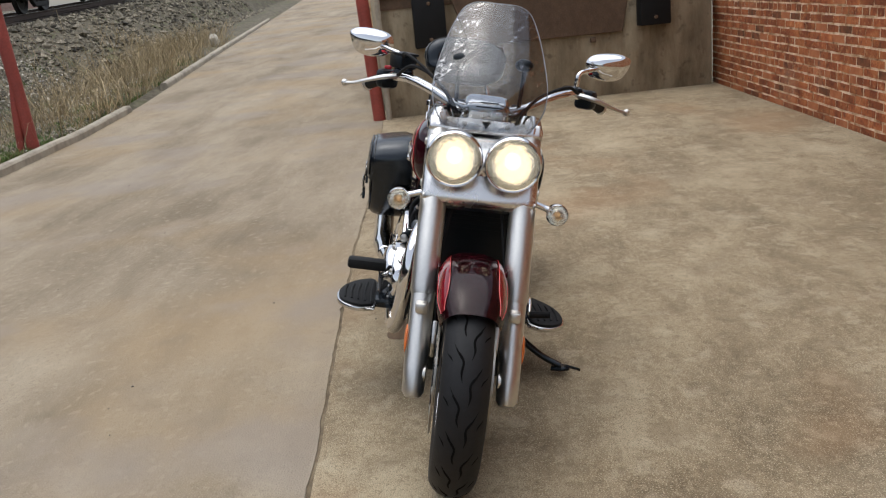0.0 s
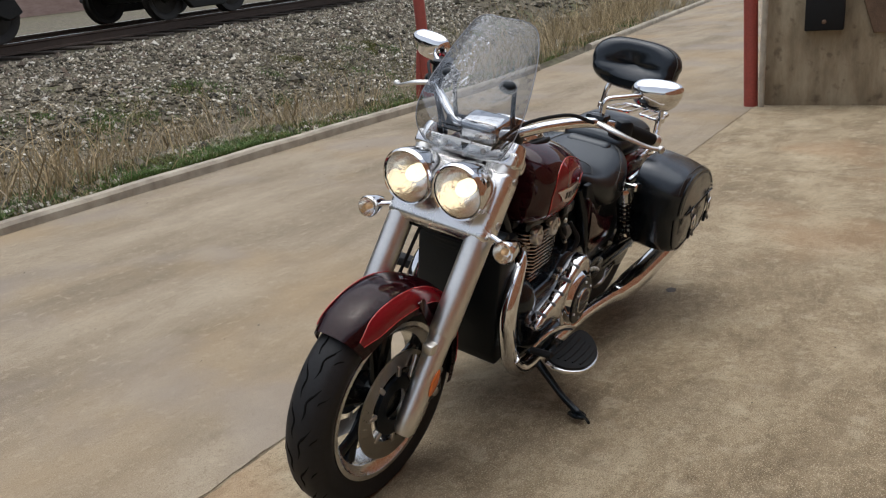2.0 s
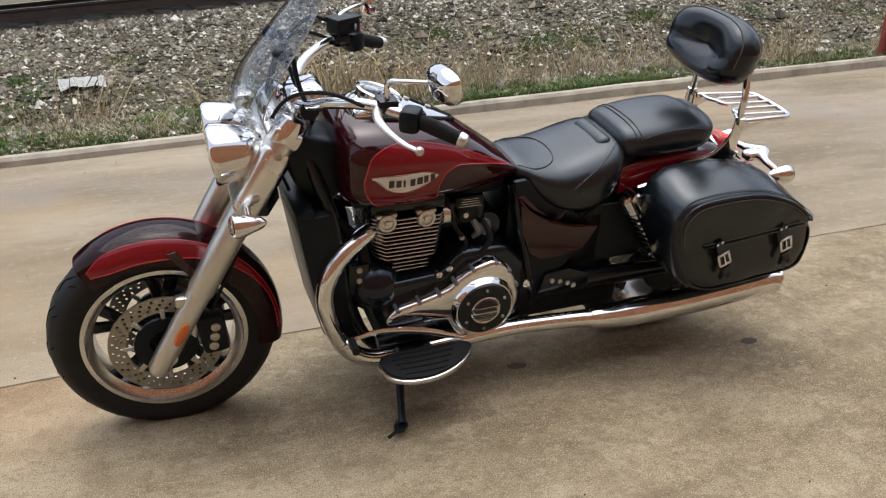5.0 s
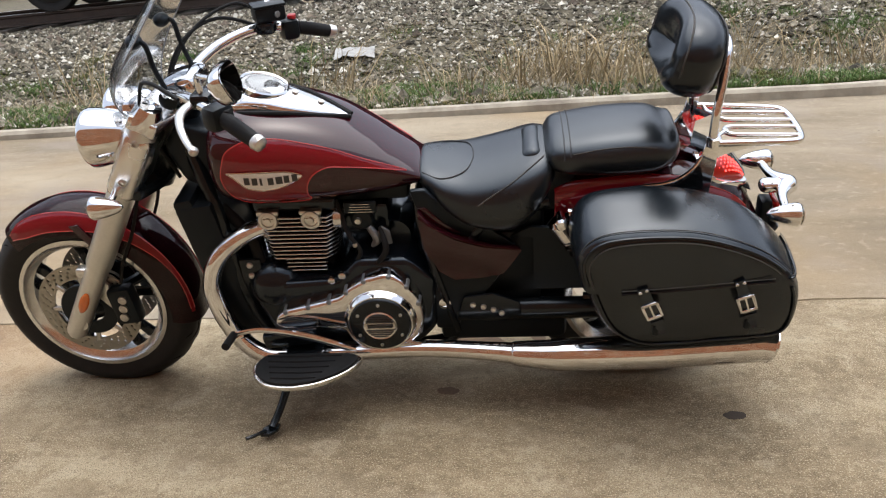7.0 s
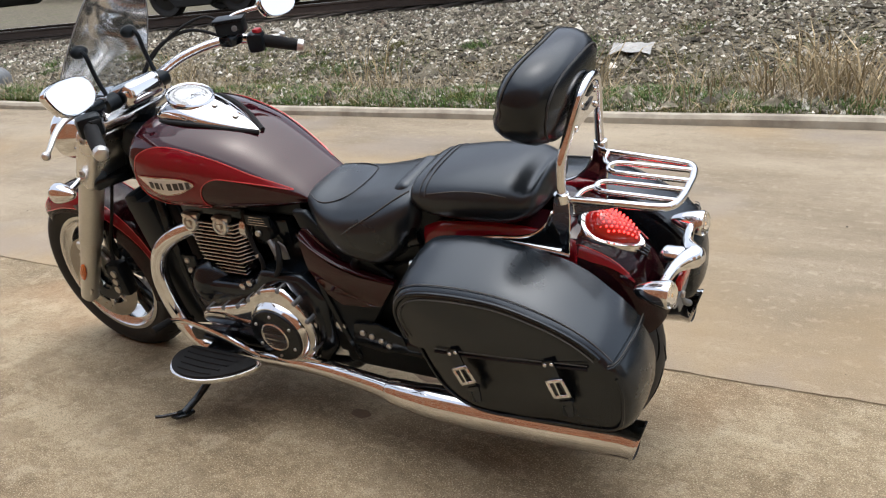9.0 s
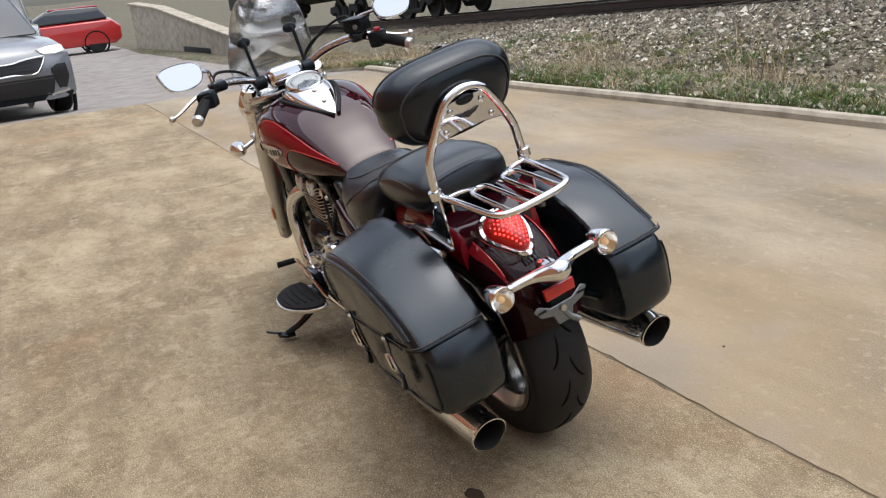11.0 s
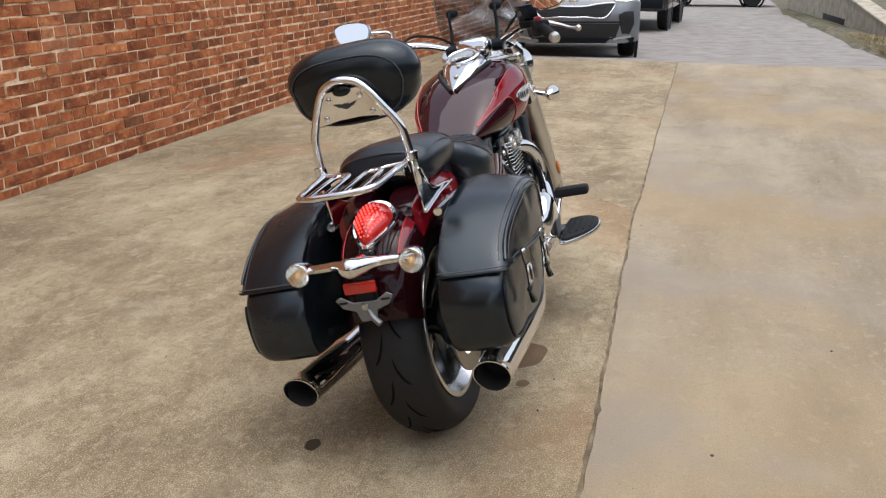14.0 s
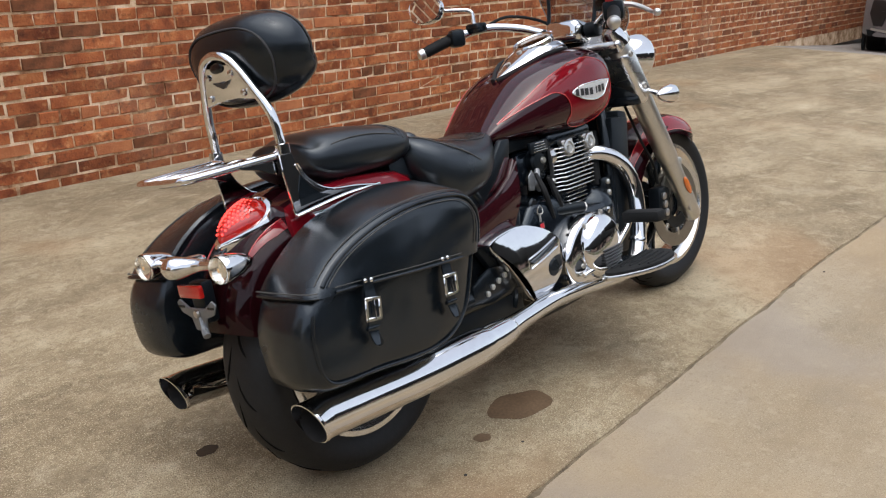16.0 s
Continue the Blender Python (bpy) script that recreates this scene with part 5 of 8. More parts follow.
# ---- rear mudguard and lamps ----
RG = [(0.22, 0.600), (0.12, 0.642), (0.0, 0.664), (-0.09, 0.668), (-0.18, 0.652), (-0.245, 0.615), (-0.292, 0.555), (-0.315, 0.495), (-0.322, 0.44)]
rk = []
for i, (x, z) in enumerate(RG):
    hw = (0.112, 0.114, 0.114, 0.112, 0.110, 0.107, 0.104, 0.101, 0.098)[i]
    rk.append((math.atan2(z - RW.z, x - RW.x), math.hypot(z - RW.z, x - RW.x), hw))
rfa = fender_ring(rk)
rf = guard(RW, None, 0.12, 0.085, rfa, "rear_mudguard", lambda b: b, MAROON, "maroon rear mudguard with red flashes")
for sd in (-1, 1):
    fl = []
    for i, (a, r, hw) in enumerate(rfa[2:58]):
        k = max(0.0, 1 - i / 34)
        taper = min(1.0, (58 - i) / 18)
        fl.append([(RW.x + math.cos(a) * (r + 0.002 - 0.085 * f ** 2.6), hw * (1 - (1 - f) ** 1.6) * sd * 1.01, RW.z + math.sin(a) * (r + 0.002 - 0.085 * f ** 2.6)) for f in [0.52 - 0.22 * k + (0.19 + 0.15 * k) * taper * q / 6 for q in range(7)]])
    part("red_flash", loft(fl, closed=False, cap=False), RED, rf, "red painted flash")
    part("pinstripe", tube([r[0] for r in fl[::4]], 0.0015, 6, 3), STRIPE, rf)

# painted shoulders of the mudguard under the passenger seat
SHOULDER = ((0.235, 0.90, 0.660), (0.19, 0.97, 0.678), (0.12, 1.0, 0.688), (0.04, 1.0, 0.694), (-0.04, 1.0, 0.692), (-0.10, 0.98, 0.684), (-0.15, 0.95, 0.665))
for sd in (-1, 1):
    inner = [[(x, yy * w * sd, z + dz) for yy, dz in ((0.03, 0.012), (0.06, 0.012), (0.088, 0.010), (0.1005, 0.0055), (0.1005, -0.06), (0.03, -0.06))] for x, w, z in SHOULDER]
    part("guard_crown", loft(inner), MAROON, rf, "maroon crown of the mudguard")
    sh = [[(x, yy * w * sd, z + dz) for yy, dz in ((0.099, 0.005), (0.106, 0.002), (0.116, -0.014), (0.119, -0.040), (0.117, -0.075), (0.099, -0.075))] for x, w, z in SHOULDER]
    part("guard_shoulder", loft(sh), RED, rf, "red painted mudguard shoulder")

TL_C, TL_T, TL_N = Vector((-0.196, 0, 0.650)), Vector((-0.86, 0, -0.51)).normalized(), Vector((-0.51, 0, 0.86)).normalized()
drop = [(-0.058, 0.0), (-0.056, 0.022), (-0.045, 0.040), (-0.022, 0.048), (0.005, 0.044), (0.032, 0.032), (0.056, 0.016), (0.066, 0.0)]
drop = [(s * 1.1, y * 1.08) for s, y in drop]
drop = [tuple(p) for p in spline(drop + [(s, -y) for s, y in drop[-2:0:-1]], 4, closed=True)]


def on_tail(s, y, h):
    return TL_C + TL_T * s + Vector((0, y, 0)) + TL_N * (h - 5.5 * y * y)


tl = part("tail_lamp", loft([[on_tail(s * k, y * k, h) for s, y in drop] for k, h in ((1.20, -0.01), (1.20, 0.007), (1.12, 0.013), (0.98, 0.011), (0.98, 0.004))]), CHROME, bike, "teardrop red tail lamp in a chrome surround")
part("lens", loft([[on_tail(s * k, y * k, h) for s, y in drop] for k, h in ((0.98, 0.006), (0.96, 0.016), (0.80, 0.028), (0.5, 0.036), (0.15, 0.039), (0.01, 0.039))]), REDLENS, tl, "red faceted lens")
leds = bmesh.new()
for i in range(-4, 7):
    for j in range(-4, 5):
        s, y = i * 0.0098, (j + 0.5 * (i % 2)) * 0.0098
        lim = float(np.interp(s, [-0.056, -0.045, -0.022, 0.005, 0.032, 0.056], [0.02, 0.036, 0.042, 0.039, 0.027, 0.01]))
        if abs(y) < lim:
            q = (s / 0.06) ** 2 + (y / 0.045) ** 2
            ball(on_tail(s, y, 0.0405 - 0.017 * q), (0.0029, 0.0029, 0.0029), leds, 6, 4)
part("led_cluster", leds, TAILGLOW, tl, "lit red diodes")
vents = bmesh.new()
for j in (-0.018, -0.006, 0.006, 0.018):
    tube([on_tail(0.078, j, 0.0), on_tail(0.10, j * 0.8, -0.001)], 0.003, 6, 1, vents)
part("vent", vents, BLACK, rf)

sbar = part("indicator_bar", tube([(-0.345, -0.118, 0.598), (-0.352, -0.06, 0.600), (-0.368, -0.022, 0.600), (-0.382, 0, 0.600), (-0.368, 0.022, 0.600), (-0.352, 0.06, 0.600), (-0.345, 0.118, 0.598)], [0.011, 0.013, 0.021, 0.025, 0.021, 0.013, 0.011], 14, 4), CHROME, bike, "chrome rear indicator bar")
part("boss", rbox((-0.345, 0, 0.598), (0.075, 0.045, 0.034), 0.015, None, 3), CHROME, sbar)
for sd in (-1, 1):
    indicator((-0.362, 0.146 * sd, 0.595), (-1, 0, -0.03), [(-0.345, 0.11 * sd, 0.598), (-0.338, 0.13 * sd, 0.597), (-0.334, 0.142 * sd, 0.596)], lambda b: b, bike)
part("rear_reflector", rbox((-0.356, 0, 0.543), (0.012, 0.082, 0.028), 0.003), REDLENS, bike, "red rectangular reflector")
pb = prism([(-0.075, 0.515), (-0.06, 0.523), (-0.03, 0.505), (0.03, 0.505), (0.06, 0.523), (0.075, 0.515), (0.06, 0.492), (0.028, 0.482), (0.02, 0.455), (-0.02, 0.455), (-0.028, 0.482), (-0.06, 0.492)], -0.352, -0.347, 0.002, 1, axis="x")
plate = part("plate_bracket", pb, GREYMETAL, bike, "bare grey number plate bracket")
part("bracket_arm", rbox((-0.33, 0, 0.515), (0.03, 0.05, 0.09), 0.006), PLASTIC, plate)
part("lower_arm", tube([(-0.345, 0.0, 0.49), (-0.352, -0.012, 0.465), (-0.36, -0.03, 0.448)], 0.008, 8, 4), GREYMETAL, plate)
for y in (-0.055, 0.055):
    part("slot", rbox((-0.3525, y, 0.507), (0.002, 0.022, 0.005), 0.0), BLACK, plate)
part("bolt", lathe([(0.009, 0), (0.008, 0.005)], (-0.353, 0, 0.493), (-1, 0, 0), 10), STEEL, plate)

# ---- saddlebags ----
BAG = [(0.198, 0.60), (0.187, 0.655), (0.150, 0.690), (0.080, 0.704), (-0.02, 0.703), (-0.11, 0.686), (-0.20, 0.650), (-0.280, 0.590), (-0.335, 0.515), (-0.346, 0.44), (-0.322, 0.362), (-0.20, 0.348), (-0.06, 0.331), (0.05, 0.338), (0.122, 0.385), (0.170, 0.49)]
BAGO = [tuple(float(c) for c in p) for p in spline(BAG, 5, closed=True)]
BC = (-0.08, 0.53)


BAG_DROP = {-1: 0.024, 1: 0.0}


def bag_ring(y, k, outline, grow=0.0):
    """One section of a bag: k shrinks it lengthwise and below, and above by its second number."""
    kx, kz = k if isinstance(k, tuple) else (k, k)
    kz *= 0.92 if y < 0 else 1.0
    out = []
    for x, z in outline:
        dx, dz = x - BC[0], z - BC[1]
        g = grow / math.hypot(dx, dz)
        out.append((BC[0] + dx * (kx + g), y, BC[1] + dz * ((kz if dz > 0 else kx) + g) - BAG_DROP[-1 if y < 0 else 1]))
    return out


def clip_above(outline, line):
    out = []
    n = len(outline)
    for i in range(n):
        a, b = outline[i], outline[(i + 1) % n]
        fa, fb = a[1] - line(a[0]), b[1] - line(b[0])
        if fa >= 0:
            out.append(a)
        if fa * fb < 0:
            t = fa / (fa - fb)
            out.append((a[0] + (b[0] - a[0]) * t, a[1] + (b[1] - a[1]) * t))
    return out


def out(y, sd):
    """Depth of a bag's section; the bag over the right silencer is slimmer."""
    return 0.2 + (y - 0.2) * (0.92 if sd > 0 else 0.85) if y > 0.2 else y


DEPTH = ((0.172, (0.88, 0.88)), (0.176, (0.95, 0.93)), (0.188, (0.985, 0.96)), (0.26, (1.0, 0.915)), (0.31, (0.99, 0.85)), (0.332, (0.97, 0.81)), (0.346, (0.945, 0.76)), (0.354, (0.91, 0.70)), (0.360, (0.84, 0.6)), (0.363, (0.72, 0.5)), (0.365, (0.6, 0.4)), (0.367, (0.45, 0.3)), (0.368, (0.3, 0.2)), (0.3686, (0.15, 0.1)), (0.369, (0.03, 0.03)))
LID = ((0.176, (0.95, 0.95)), (0.182, (0.985, 0.985)), (0.215, (0.995, 1.0)), (0.255, (0.995, 0.958)), (0.295, (0.985, 0.910)), (0.328, (0.975, 0.866)), (0.350, (0.96, 0.828)), (0.364, (0.935, 0.790)), (0.371, (0.895, 0.755)), (0.375, (0.84, 0.70)), (0.378, (0.72, 0.6)), (0.380, (0.6, 0.5)), (0.382, (0.45, 0.37)), (0.383, (0.3, 0.25)), (0.384, (0.03, 0.03)))


CREASE = {1: 0.005, -1: 0.010}


def crease(v, sd):
    """Soft dents and folds of the leather."""
    n1 = noise.noise(v.co * 7 + Vector((0, 3 * sd, 0)))
    n2 = noise.noise(Vector((v.co.x * 16, v.co.y * 9, v.co.z * 24)))
    v.co.y += sd * (CREASE[sd] * n1 + 0.0026 * n2)
    v.co.z += 0.004 * noise.noise(Vector((v.co.x * 8, v.co.y * 12, 2)))


def strap(bag, sx, z0, tilt, sd):
    """A buckled strap hung from two rivets, leaning by tilt and its end hanging free."""
    m = Matrix.Translation((sx, out(0.386, sd) * sd, z0)) @ Matrix.Rotation(radians(tilt), 4, "Y")

    def at(b):
        b.transform(m)
        return b
    rows = [(0.012, 0.000, 0.013), (-0.012, 0.001, 0.013), (-0.035, 0.005, 0.013), (-0.060, 0.006, 0.013), (-0.085, 0.004, 0.012), (-0.105, 0.007, 0.010), (-0.122, 0.014, 0.006)]
    rings = [[(-w, y * sd, z), (w, y * sd, z), (w, (y + 0.004) * sd, z), (-w, (y + 0.004) * sd, z)] for z, y, w in [tuple(float(c) for c in q) for q in spline(rows, 3)]]
    st = part("strap", at(loft(rings)), BAGLEATHER, bag, "leather strap")
    fr = [(-0.0175, -0.020), (0.0175, -0.020), (0.0175, 0.020), (-0.0175, 0.020)]
    bk = bmesh.new()
    for (x0, q0), (x1, q1) in zip(fr, fr[1:] + fr[:1]):
        rbox(((x0 + x1) / 2, 0.012 * sd, -0.052 + (q0 + q1) / 2), (abs(x1 - x0) + 0.008, 0.005, abs(q1 - q0) + 0.008), 0.0018, bm=bk, seg=1)
    part("buckle", at(bk), CHROME, st, "chrome buckle")
    part("prong", at(tube([(0, 0.013 * sd, -0.032), (0.001, 0.0155 * sd, -0.072)], 0.0024, 6, 1)), CHROME, st)
    for dx in (-0.008, 0.008):
        part("rivet", at(ball((dx, 0.0045 * sd, 0.004), (0.0048, 0.003, 0.0048), None, 10, 6)), CHROME, st)
    part("keeper", at(rbox((0, 0.006 * sd, -0.090), (0.031, 0.012, 0.010), 0.003)), BAGLEATHER, st)
    part("clip", at(rbox((0.012, 0.004 * sd, -0.112), (0.015, 0.012, 0.034), 0.004, Matrix.Rotation(radians(-25), 4, "Y"))), PLASTIC, st)


for sd in (-1, 1):
    body = loft([bag_ring(out(y, sd) * sd, k, BAGO) for y, k in DEPTH])
    for v in body.verts:
        crease(v, sd)
    bag = part("saddlebag", body, BAGLEATHER, bike, "black leather saddlebag with two buckled straps")
    rim = [p for p in bag_ring(out(0.356, sd) * sd, (0.905, 0.69), BAGO) if p[2] < 0.53 - BAG_DROP[sd]]
    rim.sort(key=lambda p: math.atan2(p[0] + 0.08, 0.53 - p[2]))
    part("piping", tube([(x, y + sd * (0.001 + CREASE[sd] * noise.noise(Vector((x, y, z)) * 7 + Vector((0, 3 * sd, 0)))), z + 0.004 * noise.noise(Vector((x * 8, y * 12, 2)))) for x, y, z in rim], 0.0036, 8, 1), LEATHER, bag)
    low = lambda x: 0.532 - 0.08 * (x + 0.07)
    up = clip_above(BAGO, low)
    lid = loft([bag_ring(out(y, sd) * sd, k, up, 0.009) for y, k in LID])
    for v in lid.verts:
        crease(v, sd)
    lid_ob = part("lid", lid, BAGLEATHER, bag, "leather lid flap")

    def edge(y, k, grow, lift):
        ring = [p for p in bag_ring(out(y, sd) * sd, k, up, grow) if p[2] > low(p[0]) + 0.006 - BAG_DROP[sd]]
        ring.sort(key=lambda p: math.atan2(p[2] - 0.45, p[0] + 0.08))
        return [(x, yy + sd * (lift + CREASE[sd] * noise.noise(Vector((x, yy, z)) * 7 + Vector((0, 3 * sd, 0)))), z + 0.004 * noise.noise(Vector((x * 8, yy * 12, 2)))) for x, yy, z in ring]

    arc = edge(0.369, (0.905, 0.77), 0.0095, 0.0015)
    part("piping", tube(arc[::2] + [arc[-1]], 0.0046, 8, 2), LEATHER, lid_ob)
    for y, k, lift in ((0.377, (0.86, 0.715), 0.0022), (0.352, (0.945, 0.84), 0.002)):
        seam = edge(y, k, 0.0095, lift)
        part("stitching", tube(seam[::2] + [seam[-1]], 0.0013, 5, 2), PALETHREAD, lid_ob)
    xs = [0.135 - i * 0.044 for i in range(11)]
    for dz, r, m_ in ((0.002, 0.0034, LEATHER), (0.011, 0.0012, PALETHREAD)):
        part("hem", tube([(x, out(0.3845, sd) * sd + sd * CREASE[sd] * noise.noise(Vector((x, out(0.383, sd) * sd, 0.535)) * 7 + Vector((0, 3 * sd, 0))), low(x) + dz - BAG_DROP[sd]) for x in xs[1:-1]], r, 6, 2), m_, lid_ob)
    rear = min(up, key=lambda p: p[0] + p[1])
    for dz, r, m_ in ((0.003, 0.003, LEATHER), (0.012, 0.0012, PALETHREAD)):
        part("hem", tube([(q[0] - 0.0005, q[1], q[2] + dz) for q in (bag_ring(out(y, sd) * sd, k, [rear], 0.010)[0] for y, k in LID[1:9])], r, 6, 2), m_, lid_ob)
    for sx, tilt in ((0.040, 24), (-0.182, 20)) if sd > 0 else ((0.036, 4), (-0.186, 8)):
        strap(bag, sx, low(sx) + 0.006 - BAG_DROP[sd], tilt, sd)

# ---- engine ----
core = rbox((0.905, 0, 0.555), (0.165, 0.22, 0.22), 0.02)
eng = part("cylinder_block", core, ENGINEBLACK, bike, "black finned parallel twin cylinder block")


def fin(outline, z):
    """A black cooling fin with a machined bright edge."""
    fn = part("fin", prism([(0.908 + (x - 0.908) * 0.955, y * 0.97) for x, y in outline], z - 0.0012, z + 0.0046, 0.0008, 1, axis="z"), ENGINEBLACK, eng)
    part("bright_edge", prism(outline, z, z + 0.0034, 0.0008, 1, axis="z"), POLISH, fn, "machined bright fin edge")


for i in range(11):
    z = 0.494 + i * 0.0124
    w = 0.098 + 0.0016 * i
    out = [(0.908 - w, -0.11), (0.908 - w + 0.03, -0.142), (0.908 + w - 0.03, -0.142), (0.908 + w, -0.11), (0.908 + w, 0.11), (0.908 + w - 0.03, 0.142), (0.908 - w + 0.03, 0.142), (0.908 - w, 0.11)]
    fin(out, z)
for i in range(4):
    z = 0.444 + i * 0.0124
    out = [(0.848, -0.125), (0.955, -0.125), (0.955, 0.125), (0.848, 0.125)]
    fin(out, z)
part("cam_cover", rbox((0.91, 0, 0.648), (0.225, 0.25, 0.045), 0.016, None, 3), ENGINEBLACK, eng)
for sd in (-1, 1):
    for x in (0.979, 0.866):
        part("plug_cap", lathe([(0.027, -0.014), (0.027, 0.002), (0.024, 0.008), (0.018, 0.009), (0.016, 0.004), (0.009, 0.004), (0.007, 0.011)], (x, 0.138 * sd, 0.615), (0, sd, 0.12), 22), SATIN, eng, "alloy cam cap")
        part("ear", rbox((x, 0.13 * sd, 0.634), (0.06, 0.02, 0.014), 0.005), SATIN, eng)
CASE = [(1.03, 0.435), (1.05, 0.36), (1.01, 0.25), (0.90, 0.195), (0.62, 0.195), (0.555, 0.27), (0.55, 0.43), (0.62, 0.50), (0.76, 0.50), (0.815, 0.435), (0.95, 0.43)]
case = part("crankcase", prism(CASE, -0.165, 0.165, 0.022, 3), ENGINEBLACK, bike, "black engine crankcase")
part("front_case", ball((1.0, 0.085, 0.395), (0.085, 0.090, 0.085), None, 28, 18), ENGINEBLACK, case)
part("front_case", ball((1.0, -0.08, 0.395), (0.085, 0.090, 0.085), None, 28, 18), ENGINEBLACK, case)
LC = [(0.998, 0.321), (0.99, 0.347), (0.962, 0.368), (0.865, 0.391), (0.806, 0.408), (0.782, 0.436), (0.732, 0.468), (0.681, 0.482), (0.657, 0.475), (0.636, 0.458), (0.605, 0.414), (0.588, 0.362), (0.585, 0.333), (0.600, 0.277), (0.634, 0.235), (0.70, 0.218), (0.76, 0.225), (0.79, 0.262), (0.808, 0.300), (0.878, 0.305), (0.973, 0.307)]
lc = part("left_engine_cover", prism(LC, 0.15, 0.208, 0.014, 3), CHROME, bike, "chrome primary engine cover")
part("cover_boss", lathe([(0.104, -0.03), (0.100, -0.006), (0.092, 0.006), (0.088, 0.012)], (0.703, 0.212, 0.334), (0, 1, 0), 44), CHROME, lc)
part("black_ring", lathe([(0.086, 0.0), (0.084, 0.010), (0.080, 0.014), (0.046, 0.015)], (0.703, 0.216, 0.334), (0, 1, 0), 40), BLACK, lc, "black ring plate")
part("cap", lathe([(0.046, 0.010), (0.046, 0.018), (0.043, 0.021), (0.040, 0.019), (0.001, 0.019)], (0.703, 0.216, 0.334), (0, 1, 0), 36), POLISH, lc)
rb = bmesh.new()
for i in range(-5, 6):
    if abs(i) > 1:
        w = math.sqrt(max(0.0385 ** 2 - (i * 0.0068) ** 2, 0))
        rbox((0.703, 0.2365, 0.334 + i * 0.0068), (2 * w, 0.003, 0.0026), 0.0, bm=rb)
rbox((0.703, 0.2365, 0.334), (0.066, 0.003, 0.009), 0.0, bm=rb)
part("cap_ribs", rb, BADGEINK, lc)
for i in range(6):
    a = radians(60 * i + 30)
    part("bolt", lathe([(0.005, 0), (0.004, 0.004)], (0.703 + math.cos(a) * 0.066, 0.230, 0.334 + math.sin(a) * 0.066), (0, 1, 0), 8), STEEL, lc)
for x, z in ((0.965, 0.362), (0.90, 0.378), (0.84, 0.394), (0.79, 0.425), (0.738, 0.460), (0.67, 0.474), (0.625, 0.44), (0.597, 0.385), (0.60, 0.29), (0.66, 0.23)):
    part("case_bolt", lathe([(0.0075, -0.03), (0.0075, 0.002), (0.005, 0.005)], (x * 0.985 + 0.0105, 0.203, z * 0.985 + 0.005), (0, 1, 0), 12), GREYMETAL, lc)
RC = [(0.715, 0.38), (0.76, 0.412), (0.83, 0.425), (0.90, 0.410), (0.955, 0.37), (0.972, 0.315), (0.955, 0.262), (0.90, 0.232), (0.80, 0.222), (0.72, 0.23), (0.685, 0.27), (0.68, 0.33)]
rc = part("right_engine_cover", prism([tuple(p) for p in spline(RC, 3, closed=True)], -0.215, -0.15, 0.018, 3), CHROME, bike, "chrome right engine cover")
RD = Vector((0.845, -0.214, 0.322))
DOME = [(0.098, -0.012), (0.096, 0.004), (0.090, 0.016), (0.076, 0.026), (0.052, 0.033), (0.024, 0.036), (0.001, 0.0365)]
part("cover_dome", lathe(DOME, RD, (0, -1, 0), 44), CHROME, rc, "domed chrome cover")


def dome_h(r):
    return float(np.interp(r, [q[0] for q in DOME][::-1], [q[1] for q in DOME][::-1]))


for i in range(8):
    dz = -0.008 - i * 0.0092
    w = math.sqrt(0.080 ** 2 - dz * dz)
    row = [(RD.x + f * w + 0.004, RD.y - dome_h(math.hypot(f * w, dz)) - 0.001, RD.z + dz) for f in (-0.55, -0.2, 0.2, 0.6, 0.95)]
    part("dish_rib", tube(row, 0.0032, 6, 3), BADGEINK, rc)
for a_ in (20, 75, 130, 200, 255, 320):
    q = radians(a_)
    part("cover_screw", lathe([(0.007, -0.004), (0.007, 0.004), (0.004, 0.006)], (RD.x + math.cos(q) * 0.107, -0.214, RD.z + math.sin(q) * 0.100), (0, -1, 0), 10), STEEL, rc)
SC = [(0.385, 0.44), (0.45, 0.462), (0.53, 0.462), (0.60, 0.44), (0.665, 0.395), (0.68, 0.345), (0.655, 0.295), (0.575, 0.245), (0.535, 0.25), (0.50, 0.30), (0.45, 0.37)]
SCO = [tuple(float(c) for c in p) for p in spline(SC, 3, closed=True)]


def sc_face(a, b, lift=0.0):
    """The rounded outer face of the drive cover."""
    return Vector((a, -(0.186 + 0.030 * max(0.0, 1 - ((a - 0.55) / 0.19) ** 2) * max(0.0, 1 - ((b - 0.350) / 0.125) ** 2)) - lift, b))


sc = part("right_side_cover", prism(SCO, -0.187, -0.145, 0.006, 2), CHROME, bike, "chrome drive cover with a slot")
part("face", grid_fill([(0.545 + (a - 0.545) * 0.965, 0.355 + (b - 0.355) * 0.965) for a, b in SCO], 0.010, sc_face), CHROME, sc, "rounded chrome face")
slot_line = [sc_face(0.512 + 0.014 * i, 0.362 + 0.003 * i, 0.0) for i in range(10)]
# Black bar laid on the face, painted as the shade in the slot.
part("slot", tube(slot_line, 0.009, 10, 2, flat=0.35), BLACK, sc)
rim_line = [sc_face(0.505 + 0.0155 * i, 0.373 + 0.003 * i, 0.001) for i in range(10)]
part("slot_rim", tube(rim_line + [sc_face(q.x, q.z - 0.026, 0.001) for q in rim_line[::-1]] + [rim_line[0]], 0.0026, 6, 1), CHROME, sc)
# Black disc painted as the shade in an oval recess.
part("recess_shade", lathe([(0.024, -0.002), (0.023, 0.003)], sc_face(0.612, 0.322), (0.15, -1, -0.1), 24), BLACK, sc)
